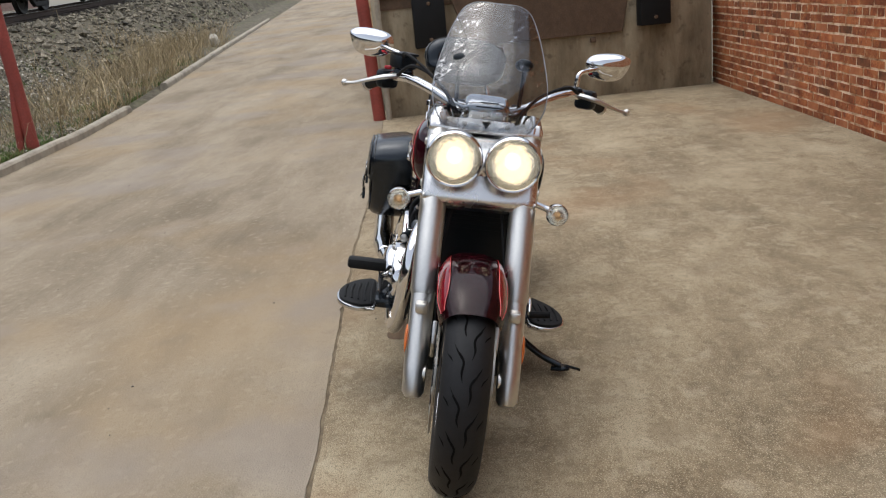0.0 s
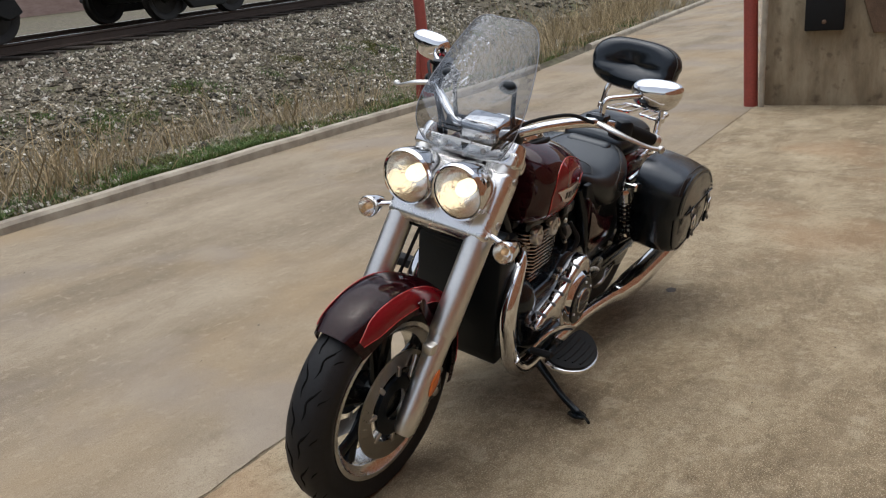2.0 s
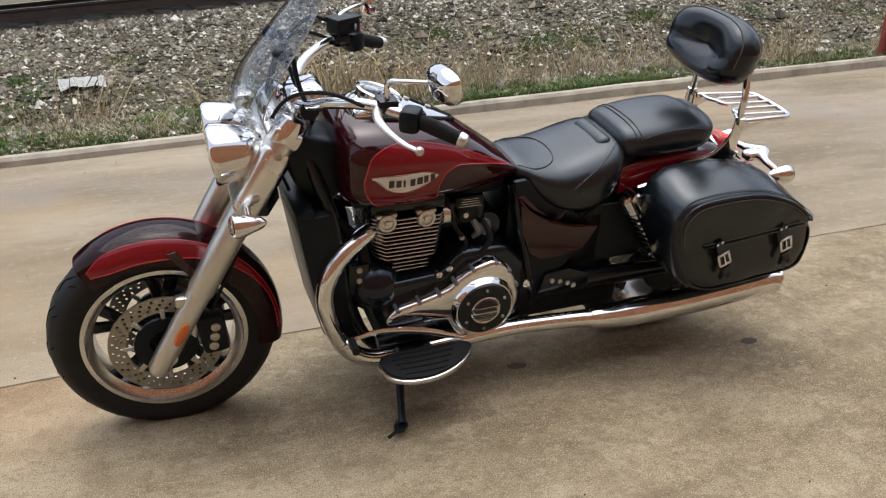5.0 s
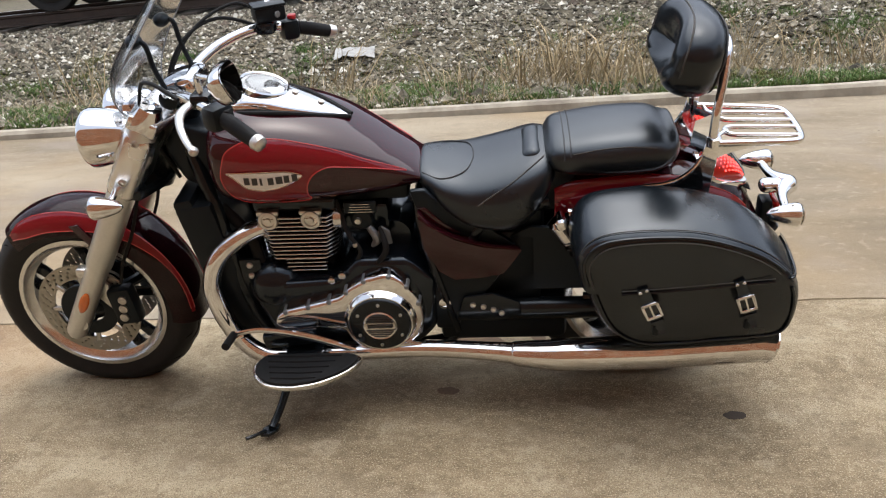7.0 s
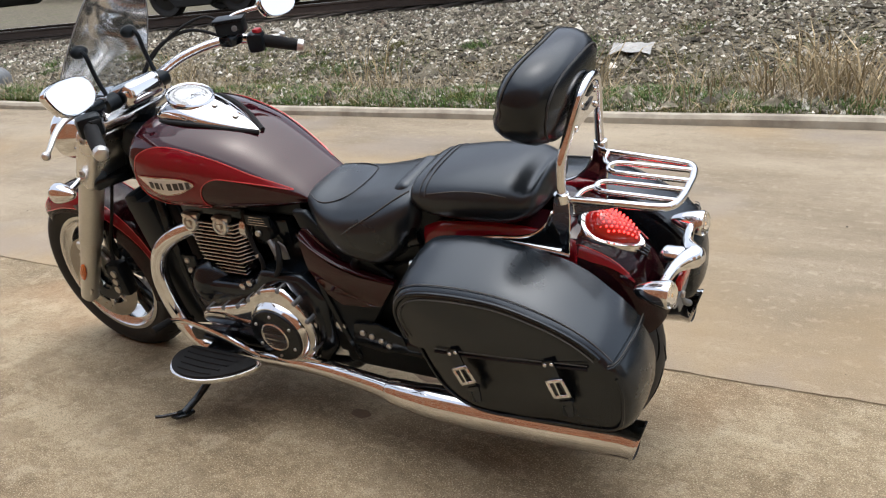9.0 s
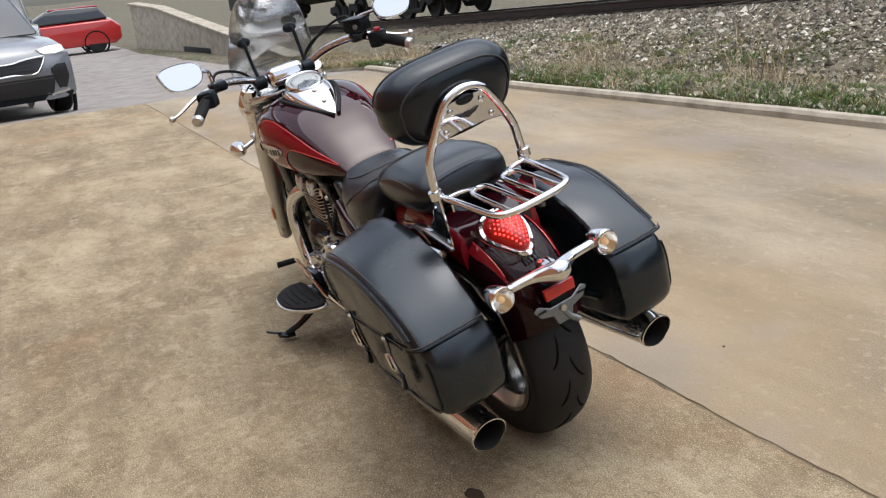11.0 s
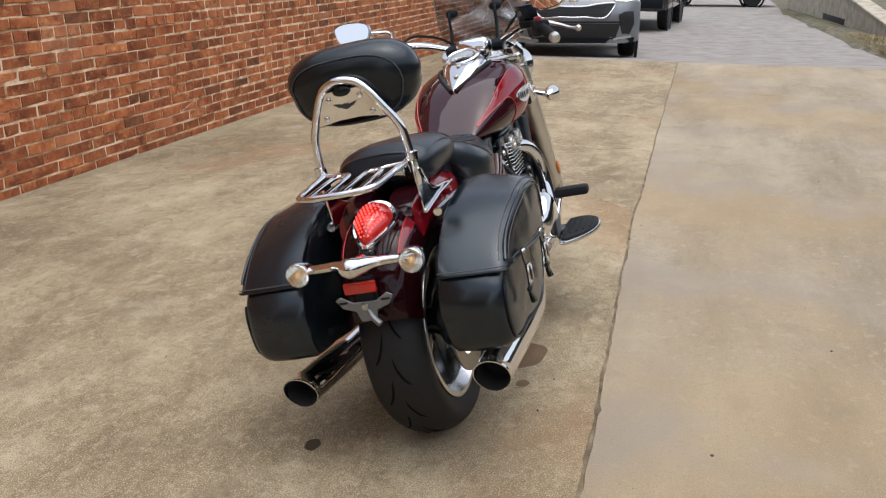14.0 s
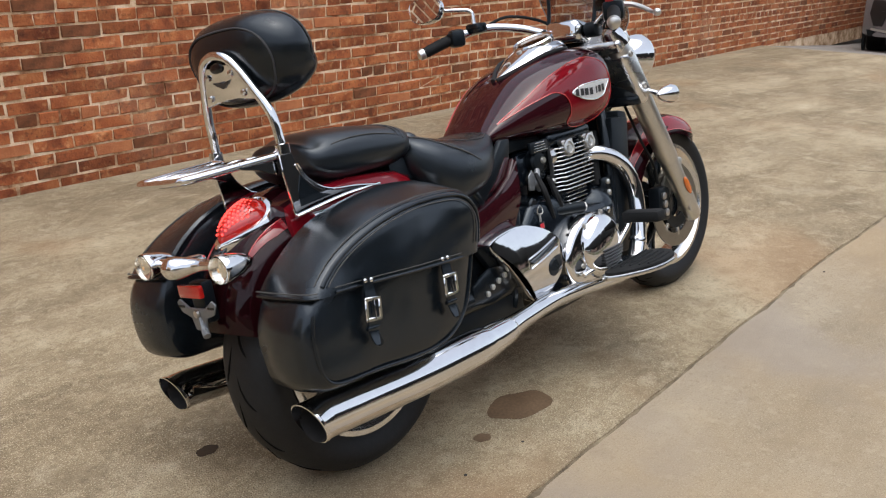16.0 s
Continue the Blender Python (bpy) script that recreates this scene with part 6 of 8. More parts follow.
# intake and clutter behind the cylinders
part("throttle_body", rbox((0.735, 0, 0.585), (0.14, 0.20, 0.10), 0.02), ENGINEBLACK, bike)
for sd in (-1, 1):
    fx = lathe([(0.030, -0.03), (0.032, 0.0), (0.026, 0.008), (0.012, 0.010)], (0.735, 0.118 * sd, 0.60), (0, sd, 0), 20)
    part("intake_cap", fx, PLASTIC, bike)
    part("intake_screw", lathe([(0.010, 0), (0.008, 0.006)], (0.745, 0.13 * sd, 0.602), (0, sd, 0), 12), SATIN, bike)
    part("linkage", tube([(0.72, 0.125 * sd, 0.58), (0.70, 0.13 * sd, 0.545), (0.715, 0.125 * sd, 0.52)], [0.008, 0.012, 0.006], 8, 4), GREYMETAL, bike)
    part("water_hose", tube([(1.12, 0.07 * sd, 0.62), (1.05, 0.10 * sd, 0.55), (1.03, 0.11 * sd, 0.47)], 0.016, 10, 5), RUBBER, bike)
for y, z in ((-0.10, 0.60), (0.10, 0.60)):
    part("intake_ring", lathe([(0.030, -0.012), (0.034, -0.010), (0.034, 0.010), (0.030, 0.012)], (0.80, y, z), (1, 0, 0), 20), POLISH, bike)
for x, y0, z0, z1 in ((0.70, -0.165, 0.52, 0.44), (0.76, -0.160, 0.50, 0.43), (0.69, 0.160, 0.53, 0.49)):
    part("sensor_lead", tube([(x, y0 * 0.8, z0 + 0.05), (x - 0.015, y0, z0), (x + 0.01, y0, z1)], [0.006, 0.009, 0.006], 8, 4), RUBBER, bike)
for x, y, z in ((0.79, -0.168, 0.455), (0.98, -0.17, 0.40), (0.80, 0.168, 0.455), (0.83, 0.168, 0.44)):
    part("case_screw", lathe([(0.010, -0.01), (0.010, 0.004), (0.006, 0.007)], (x, y, z), (0, math.copysign(1, y), 0), 12), POLISH, bike)
for sd in (-1, 1):
    part("link_plate", prism([(0.50, 0.30), (0.48, 0.37), (0.40, 0.38), (0.33, 0.35), (0.32, 0.30), (0.40, 0.285)], 0.150 * sd, 0.162 * sd, 0.005, 2), BLACK, bike, "black suspension link plate")
    for x, z in ((0.455, 0.345), (0.427, 0.338), (0.400, 0.328), (0.378, 0.316)):
        part("link_bolt", lathe([(0.0085, 0), (0.008, 0.005), (0.004, 0.007)], (x, 0.162 * sd, z), (0, sd, 0), 8), SATIN, bike)
    ib = part("injector_cover", rbox((0.735, 0.128 * sd, 0.642), (0.085, 0.012, 0.034), 0.005), PLASTIC, bike)
    for i in range(4):
        part("rib", rbox((0.735, 0.1352 * sd, 0.631 + i * 0.0075), (0.066 - 0.006 * i, 0.002, 0.002), 0.0006), POLISH, ib)
    part("throttle_bracket", prism([(0.70, 0.56), (0.685, 0.585), (0.665, 0.57), (0.66, 0.53), (0.685, 0.525)], 0.128 * sd, 0.133 * sd, 0.002, 1), GREYMETAL, bike)
    part("fuel_line", tube([(0.80, 0.11 * sd, 0.655), (0.775, 0.135 * sd, 0.57), (0.745, 0.15 * sd, 0.52), (0.77, 0.14 * sd, 0.47)], 0.006, 8, 5), RUBBER, bike)
    part("hose_clip", lathe([(0.008, -0.004), (0.008, 0.004)], (0.757, 0.146 * sd, 0.538), (-0.4, 0.2 * sd, -0.9), 12), STEEL, bike)
    part("engine_mount", rbox((1.055, 0.128 * sd, 0.44), (0.06, 0.014, 0.10), 0.006), BLACK, bike)
    for dz in (-0.032, 0.0, 0.034):
        part("mount_bolt", lathe([(0.009, 0), (0.009, 0.005), (0.005, 0.008)], (1.055, 0.135 * sd, 0.44 + dz), (0, sd, 0), 8), SATIN, bike)
key_at = Vector((0.640, -0.172, 0.478))
ring_ = part("key_ring", tube([key_at + Vector((0.012 * math.cos(a), 0.002 * math.sin(2 * a), 0.012 * math.sin(a))) for a in [i * math.pi / 8 for i in range(17)]], 0.0018, 6, 1), STEEL, bike, "steel ring with an ignition key and a tag")
part("key", rbox((0.640, -0.169, 0.449), (0.008, 0.003, 0.036), 0.001), SATIN, ring_, "steel ignition key")
part("tag", rbox((0.633, -0.175, 0.424), (0.026, 0.004, 0.044), 0.003, Matrix.Rotation(radians(6), 4, "Y")), PLASTIC, ring_, "black rubber key tag")
part("tag_mark", rbox((0.633, -0.1775, 0.434), (0.018, 0.002, 0.014), 0.0008), REDPLASTIC, ring_, "red mark on the tag")
for dz in (0.0, -0.008):
    part("tag_line", rbox((0.634, -0.1775, 0.420 + dz), (0.018, 0.002, 0.003), 0.0), BADGE, ring_)
part("lock_boss", lathe([(0.020, -0.03), (0.020, 0.002), (0.015, 0.006)], (0.640, -0.150, 0.492), (0, -1, 0), 18), BLACK, bike)
sensor = part("oil_sensor", tube([(0.735, -0.150, 0.452), (0.79, -0.168, 0.447), (0.832, -0.182, 0.443)], 0.017, 12, 3), PLASTIC, bike, "black oil pressure sensor")
part("hex_end", lathe([(0.014, -0.004), (0.014, 0.006), (0.007, 0.010)], (0.834, -0.183, 0.443), (0.92, -0.38, 0), 6), STEEL, sensor)
part("starter", lathe([(0.045, -0.09), (0.05, -0.08), (0.05, 0.08), (0.045, 0.09)], (0.66, 0, 0.53), (0, 1, 0), 20), ENGINEBLACK, bike)

# radiator and frame
rad = rbox((0, 0, 0), (0.055, 0.27, 0.36), 0.012)
rad.transform(Matrix.Translation((1.165, 0, 0.50)) @ Matrix.Rotation(radians(12), 4, "Y"))
rd = part("radiator", rad, PLASTIC, bike, "black radiator between the frame tubes")
part("radiator_shroud", prism([(1.225, 0.655), (1.125, 0.665), (1.055, 0.242), (1.128, 0.230), (1.158, 0.275)], -0.138, 0.138, 0.010, 2), PLASTIC, rd, "black radiator shroud")
lou = bmesh.new()
for i in range(24):
    rbox((0.027, 0, -0.165 + i * 0.0143), (0.004, 0.22, 0.005), 0.0, bm=lou)
lou.transform(Matrix.Translation((1.165, 0, 0.50)) @ Matrix.Rotation(radians(12), 4, "Y"))
tagged(part("core_fin", lou, PLASTIC, rd), "", "", "", "stuff")
part("neck_cover", prism([(1.20, 0.70), (1.24, 0.80), (1.19, 0.87), (1.06, 0.83), (1.04, 0.72), (1.12, 0.66)], -0.075, 0.075, 0.02, 3), PLASTIC, bike, "black plastic neck cover")
for sd in (-1, 1):
    part("frame_tube", tube([(1.18, 0.05 * sd, 0.82), (1.12, 0.105 * sd, 0.62), (1.09, 0.12 * sd, 0.40), (1.03, 0.125 * sd, 0.23), (0.93, 0.125 * sd, 0.185), (0.60, 0.125 * sd, 0.185), (0.50, 0.125 * sd, 0.24), (0.48, 0.125 * sd, 0.42), (0.42, 0.12 * sd, 0.58), (0.25, 0.10 * sd, 0.63)], 0.019, 12, 6), BLACK, bike, "black steel frame tube")
    part("frame_strut", tube([(0.59, 0.10 * sd, 0.66), (0.575, 0.135 * sd, 0.54), (0.53, 0.14 * sd, 0.36), (0.50, 0.13 * sd, 0.24)], 0.022, 10, 5, flat=0.6), BLACK, bike)
    part("swingarm", tube([(0.50, 0.125 * sd, 0.30), (0.30, 0.135 * sd, 0.31), (0.0, 0.14 * sd, 0.312), (-0.06, 0.14 * sd, 0.312)], [0.028, 0.028, 0.026, 0.022], 12, 4, flat=1.2), BLACK, bike, "black swinging arm")
    shock = part("shock_absorber", lathe([(0.016, 0.0), (0.026, 0.01), (0.026, 0.07), (0.012, 0.075), (0.012, 0.26), (0.02, 0.27)], (0.235, 0.150 * sd, 0.60), (-0.55, 0, -0.83), 18), CHROME, bike, "chrome rear shock absorber")
    hel = [(Vector((0.235, 0.15 * sd, 0.60)) + Vector((-0.55, 0, -0.83)) * (0.06 + 0.18 * i / 60) + Vector((0.83, 0, -0.55)) * 0.024 * math.cos(i * 0.75) + Vector((0, 0.024 * math.sin(i * 0.75), 0))) for i in range(61)]
    part("spring", tube(hel, 0.0045, 6, 1), BLACK, shock)
    PANEL = [(0.588, 0.640), (0.549, 0.590), (0.492, 0.557), (0.42, 0.533), (0.322, 0.516), (0.371, 0.446), (0.424, 0.432), (0.50, 0.427), (0.54, 0.456), (0.575, 0.53)]
    part("upper_panel", prism([(0.604, 0.688), (0.592, 0.640), (0.549, 0.588), (0.492, 0.555), (0.42, 0.531), (0.335, 0.515), (0.42, 0.585), (0.50, 0.625), (0.565, 0.690)], 0.116 * sd, 0.136 * sd, 0.006, 2), PLASTIC, bike, "black upper panel")
    part("side_panel_bulge", grid_fill(PANEL, 0.012, lambda a, b: Vector((a, (0.1590 + 0.012 * max(0.0, 1 - (float(np.interp(a, [0.322, 0.588], [0.48, 0.55])) - b) ** 2 / 0.0042) * max(0.0, 1 - ((a - 0.47) / 0.155) ** 2)) * sd, b))), MAROON, bike, "bulged maroon paintwork")
    part("side_panel", prism([(0.588, 0.640), (0.549, 0.590), (0.492, 0.557), (0.42, 0.533), (0.322, 0.516), (0.371, 0.446), (0.424, 0.432), (0.50, 0.427), (0.54, 0.456), (0.575, 0.53)], 0.128 * sd, 0.158 * sd, 0.009, 3), MAROON, bike, "maroon painted side panel")
    part("panel_trim", tube([(0.585, 0.160 * sd, 0.625), (0.548, 0.161 * sd, 0.592), (0.492, 0.161 * sd, 0.559), (0.42, 0.161 * sd, 0.535), (0.325, 0.158 * sd, 0.518)], [0.0030, 0.0034, 0.0030, 0.0026, 0.002], 8, 4), MAROON, bike, "rolled edge of the side panel")
    part("panel_shoulder", prism([(0.590, 0.641), (0.552, 0.592), (0.505, 0.566), (0.470, 0.556), (0.520, 0.592), (0.566, 0.642)], 0.118 * sd, 0.1405 * sd, 0.007, 2), MAROON, bike, "maroon shoulder of the side panel")
    part("lower_panel", prism([(0.572, 0.52), (0.50, 0.425), (0.371, 0.442), (0.45, 0.33), (0.51, 0.25), (0.56, 0.255)], 0.125 * sd, 0.150 * sd, 0.008, 2), PLASTIC, bike)
    part("pivot_cap", lathe([(0.018, 0), (0.017, 0.006), (0.008, 0.010)], (0.532, 0.150 * sd, 0.345), (0, sd, 0), 18), CHROME, bike)
# Black filler blocks added to stop light showing through the frame.
part("centre_infill", rbox((0.43, 0, 0.52), (0.34, 0.20, 0.30), 0.03), PLASTIC, bike)
part("under_tank", rbox((0.835, 0, 0.672), (0.45, 0.18, 0.07), 0.015), PLASTIC, bike)
part("inner_infill", rbox((0.34, 0, 0.40), (0.14, 0.24, 0.30), 0.02), PLASTIC, bike)
part("tail_infill", rbox((0.245, 0, 0.655), (0.13, 0.19, 0.13), 0.02), PLASTIC, bike)
# Black plates added over the bright rim, standing for the shade there.
for sd in (-1, 1):
    part("rim_shade_plate", prism([(0.46, 0.36), (0.42, 0.50), (0.30, 0.565), (0.16, 0.56), (0.10, 0.47), (0.13, 0.36)], 0.112 * sd, 0.120 * sd, 0.004, 1), PLASTIC, bike, "black plate added as shade over the rear rim")
part("lower_infill", rbox((0.375, 0, 0.268), (0.35, 0.29, 0.125), 0.02), PLASTIC, bike)
part("drive_pulley", lathe([(0.10, -0.01), (0.105, 0.0), (0.10, 0.01)], (0, 0.125, 0.312), (0, 1, 0), 36), BLACK, bike)
part("axle_nut", lathe([(0.018, -0.165), (0.018, 0.165)], (0, 0, 0.312), (0, 1, 0), 6), STEEL, bike)
for sd in (-1, 1):
    part("bag_bracket", tube([(0.20, 0.15 * sd, 0.62), (0.10, 0.16 * sd, 0.64), (-0.12, 0.15 * sd, 0.64)], 0.012, 8, 4), CHROME, bike)
    part("bag_support", tube([(0.16, 0.15 * sd, 0.36), (-0.05, 0.165 * sd, 0.36), (-0.25, 0.165 * sd, 0.40)], 0.010, 8, 4), BLACK, bike)

# ---- exhaust ----
for sd in (-1, 1):
    pts = [(0.99, 0.085, 0.575), (1.06, 0.125, 0.562), (1.125, 0.15, 0.515), (1.158, 0.162, 0.44), (1.152, 0.170, 0.36), (1.115, 0.178, 0.262), (1.05, 0.186, 0.206), (0.96, 0.192, 0.202), (0.80, 0.200, 0.217), (0.60, 0.212, 0.236), (0.42, 0.23, 0.238), (0.34, 0.24, 0.236)]
    hd = part("exhaust_header", tube([(x, y * sd, z) for x, y, z in pts], [0.026] * 8 + [0.024, 0.024, 0.026, 0.030], 18, 6), CHROME, bike, "chrome exhaust header pipe")
    part("port_clamp", lathe([(0.036, -0.008), (0.036, 0.008), (0.028, 0.012)], (0.995, 0.088 * sd, 0.575), (1, 0.4 * sd, -0.1), 18), SATIN, hd)
    part("joint_ring", lathe([(0.0285, -0.006), (0.0295, 0), (0.0285, 0.006)], (1.113, 0.1785 * sd, 0.268), (0.55, -0.06 * sd, 0.83), 18), CHROME, hd)
    mp_ = [(0.355, 0.238, 0.236, 0.029), (0.34, 0.240, 0.236, 0.034), (0.26, 0.246, 0.236, 0.040), (0.20, 0.249, 0.238, 0.045), (0.0, 0.253, 0.246, 0.046), (-0.18, 0.256, 0.260, 0.046), (-0.286, 0.258, 0.268, 0.0455)]
    rings, inner = [], []
    for x, y, z, r in spline(mp_, 5):
        rings.append([(x, y * sd + r * math.cos(t), z + r * math.sin(t)) for t in (2 * math.pi * i / 32 for i in range(32))])
    x, y, z, r = mp_[-1]
    for rr2, back in ((0.046, -0.024), (0.0475, -0.026), (0.047, -0.032), (0.0445, -0.033), (0.0425, -0.02), (0.040, 0.06)):
        rings.append([(x + back - 0.35 * rr2 * math.sin(t) * (1 if back < 0 else 0.3), y * sd + rr2 * math.cos(t), z + rr2 * math.sin(t)) for t in (2 * math.pi * i / 32 for i in range(32))])
    mu = part("silencer", loft(rings), CHROME, bike, "long chrome silencer with a black-lined tip")
    part("silencer_bore", lathe([(0.0430, -0.030), (0.040, 0.0), (0.038, 0.05), (0.001, 0.051)], (x + 0.006, y * sd, z), (1, 0, 0), 24, cap=False), INNERDARK, mu)
part("crossover", tube([(0.66, -0.20, 0.225), (0.62, 0, 0.20), (0.66, 0.20, 0.225)], 0.024, 12, 5), CHROME, bike)

# ---- footboards, controls and stand ----
FB = [(1.072, 0.27), (1.085, 0.30), (1.075, 0.345), (1.03, 0.385), (0.95, 0.395), (0.87, 0.375), (0.80, 0.33), (0.765, 0.285), (0.77, 0.26), (0.81, 0.25), (0.95, 0.248), (1.05, 0.252)]
FBO = [(0.898 + (p[0] - 0.92) * 0.9, 0.25 + (p[1] - 0.25) * 0.92) for p in spline(FB, 3, closed=True)]
for sd in (-1, 1):
    o = [(x, y * sd) for x, y in FBO]
    oz = 0.255
    fb = part("footboard", prism(o, oz - 0.016, oz, 0.005, 2, axis="z"), POLISH, bike, "alloy footboard with ribbed rubber pad")
    inset = [(0.903 + (x - 0.903) * 0.94, (0.32 + (y - 0.32) * 0.90) * sd) for x, y in FBO]
    part("rubber_pad", prism(inset, oz, oz + 0.008, 0.003, 2, axis="z"), RUBBER, fb, "ribbed black rubber pad")
    for i in range(5):
        yy = 0.266 + i * 0.022
        part("rib", tube([(1.012 - i * 0.006, yy * sd, oz + 0.008), (0.92, (yy + 0.004) * sd, oz + 0.009), (0.81 + i * 0.014, yy * sd, oz + 0.008)], 0.004, 6, 3), RUBBER, fb)
    part("hinge", rbox((0.92, 0.23 * sd, 0.245), (0.10, 0.07, 0.03), 0.008), BLACK, fb)
part("shift_lever", tube([(1.10, 0.235, 0.318), (1.02, 0.243, 0.335), (0.90, 0.246, 0.312), (0.80, 0.246, 0.272), (0.775, 0.244, 0.262)], [0.005, 0.007, 0.008, 0.007, 0.005], 10, 5, flat=1.3), CHROME, bike, "chrome heel and toe shift lever")
part("shift_linkage", rbox((0.955, 0.222, 0.292), (0.15, 0.030, 0.046), 0.010, Matrix.Rotation(radians(8), 4, "Y")), ENGINEBLACK, bike, "black shift linkage housing")
part("shift_peg", tube([(1.105, 0.235, 0.315), (1.11, 0.30, 0.325)], 0.011, 10, 1), RUBBER, bike)
part("brake_pedal", tube([(0.74, -0.215, 0.26), (0.84, -0.235, 0.285), (0.94, -0.245, 0.34), (0.965, -0.25, 0.365)], [0.008, 0.010, 0.009, 0.008], 10, 5), CHROME, bike, "chrome brake pedal")
part("brake_pedal_pad", rbox((0.972, -0.295, 0.380), (0.05, 0.125, 0.034), 0.010), RUBBER, bike, "black rubber pedal pad")
std = part("side_stand", tube([(0.955, 0.17, 0.225), (0.965, 0.235, 0.185), (0.985, 0.32, 0.135), (1.002, 0.385, 0.112)], [0.014, 0.013, 0.011, 0.011], 10, 4), BLACK, bike, "black steel side stand")
foot = prism([(0.985, 0.36), (1.01, 0.355), (1.028, 0.385), (1.028, 0.415), (1.005, 0.415), (0.985, 0.39)], -0.006, 0.006, 0.002, 1, axis="z")
for v in foot.verts:
    v.co.z += 0.008 + 0.255 * v.co.y
part("stand_foot", foot, BLACK, std)
part("stand_tang", tube([(1.015, 0.40, 0.118), (1.038, 0.425, 0.124), (1.058, 0.440, 0.128)], 0.005, 8, 3), BLACK, std)


# ---- ballast, weeds and grass on the bank ----
STONE = ramped("ballast_stone", [(0.3, (0.065, 0.056, 0.040)), (0.5, (0.155, 0.136, 0.100)), (0.7, (0.31, 0.28, 0.22))], 30, 0.9, 0.3, 150, island=0.8)
PALESTONE = ramped("pale_limestone", [(0.3, (0.38, 0.35, 0.29)), (0.7, (0.66, 0.63, 0.55))], 30, 0.9, 0.3, 150, island=0.35)
BROWNSTONE = ramped("rusty_ballast", [(0.3, (0.085, 0.068, 0.052)), (0.7, (0.21, 0.165, 0.125))], 30, 0.9, 0.3, 150, island=0.4)
DRYGRASS = mat("dry_grass", (0.32, 0.25, 0.145), 0.8, var=0.25, scale=3, island=0.4, spec=0.2)
GREYGRASS = mat("grey_dead_stalks", (0.29, 0.24, 0.165), 0.85, var=0.2, scale=3, island=0.4, spec=0.2)
OLIVEWEED = mat("olive_weeds", (0.125, 0.125, 0.04), 0.8, var=0.3, scale=3, island=0.45, spec=0.2)
GREENWEED = mat("green_weeds", (0.075, 0.135, 0.03), 0.7, var=0.25, scale=3, island=0.45, spec=0.3)


def stones(name, n, size, area, material, label, seed, bias=1.0):
    """Broken stones strewn over part of the bank, joined."""
    rng = np.random.RandomState(seed)
    base = np.array([(1, 0, 0), (-1, 0, 0), (0, 1, 0), (0, -1, 0), (0, 0, 1), (0, 0, -1)], float)
    tri = np.array([(0, 2, 4), (2, 1, 4), (1, 3, 4), (3, 0, 4), (2, 0, 5), (1, 2, 5), (3, 1, 5), (0, 3, 5)])
    vs, fs = [], []
    x0, x1, d0, d1 = area
    for i in range(n):
        x = rng.uniform(x0, x1)
        d = d0 + (d1 - d0) * rng.uniform() ** bias
        y = along(KERB, x) - 0.16 - d
        if y < rail_y(x) + 0.9:
            continue
        s = size * rng.lognormal(0, 0.38)
        v = base * (s * rng.uniform(0.6, 1.35, (6, 3))) + rng.uniform(-0.25, 0.25, (6, 3)) * s
        a = rng.uniform(0, 6.28)
        c_, s_ = math.cos(a), math.sin(a)
        v = v @ np.array([(c_, s_, 0), (-s_, c_, 0), (0, 0, 1)])
        v[:, 2] *= 0.75
        v += (x, y, land_z(x, y) + s * 0.25)
        k = len(vs)
        vs.extend(map(tuple, v))
        fs.extend(map(tuple, tri + k))
    me = bpy.data.meshes.new(name)
    me.from_pydata(vs, [], fs)
    me.materials.append(material)
    return tagged(new(name, me), label, "stones", kind="stuff")


stones("ballast_stones", 80000, 0.023, (-14, 14, 1.0, 7.0), STONE, "grey railway ballast stones covering the bank", 1)
stones("kerbside_chips", 7000, 0.015, (-8, 10, 0.03, 1.7), PALESTONE, "small pale gravel chips behind the kerb", 6)
stones("kerbside_stones", 9000, 0.026, (-8, 10, 0.08, 1.8), STONE, "grey gravel behind the kerb", 7)
stones("pale_stones", 22000, 0.019, (-14, 14, 0.5, 6.6), PALESTONE, "scattered pale limestone chips on the bank", 2)
stones("rusty_stones", 6000, 0.028, (-20, 20, 3.2, 7.2), BROWNSTONE, "rust-stained ballast near the rails", 3, 0.7)
stones("far_stones", 9000, 0.055, (-45, -14, 1.5, 9.0), STONE, "distant ballast stones along the drive", 4)


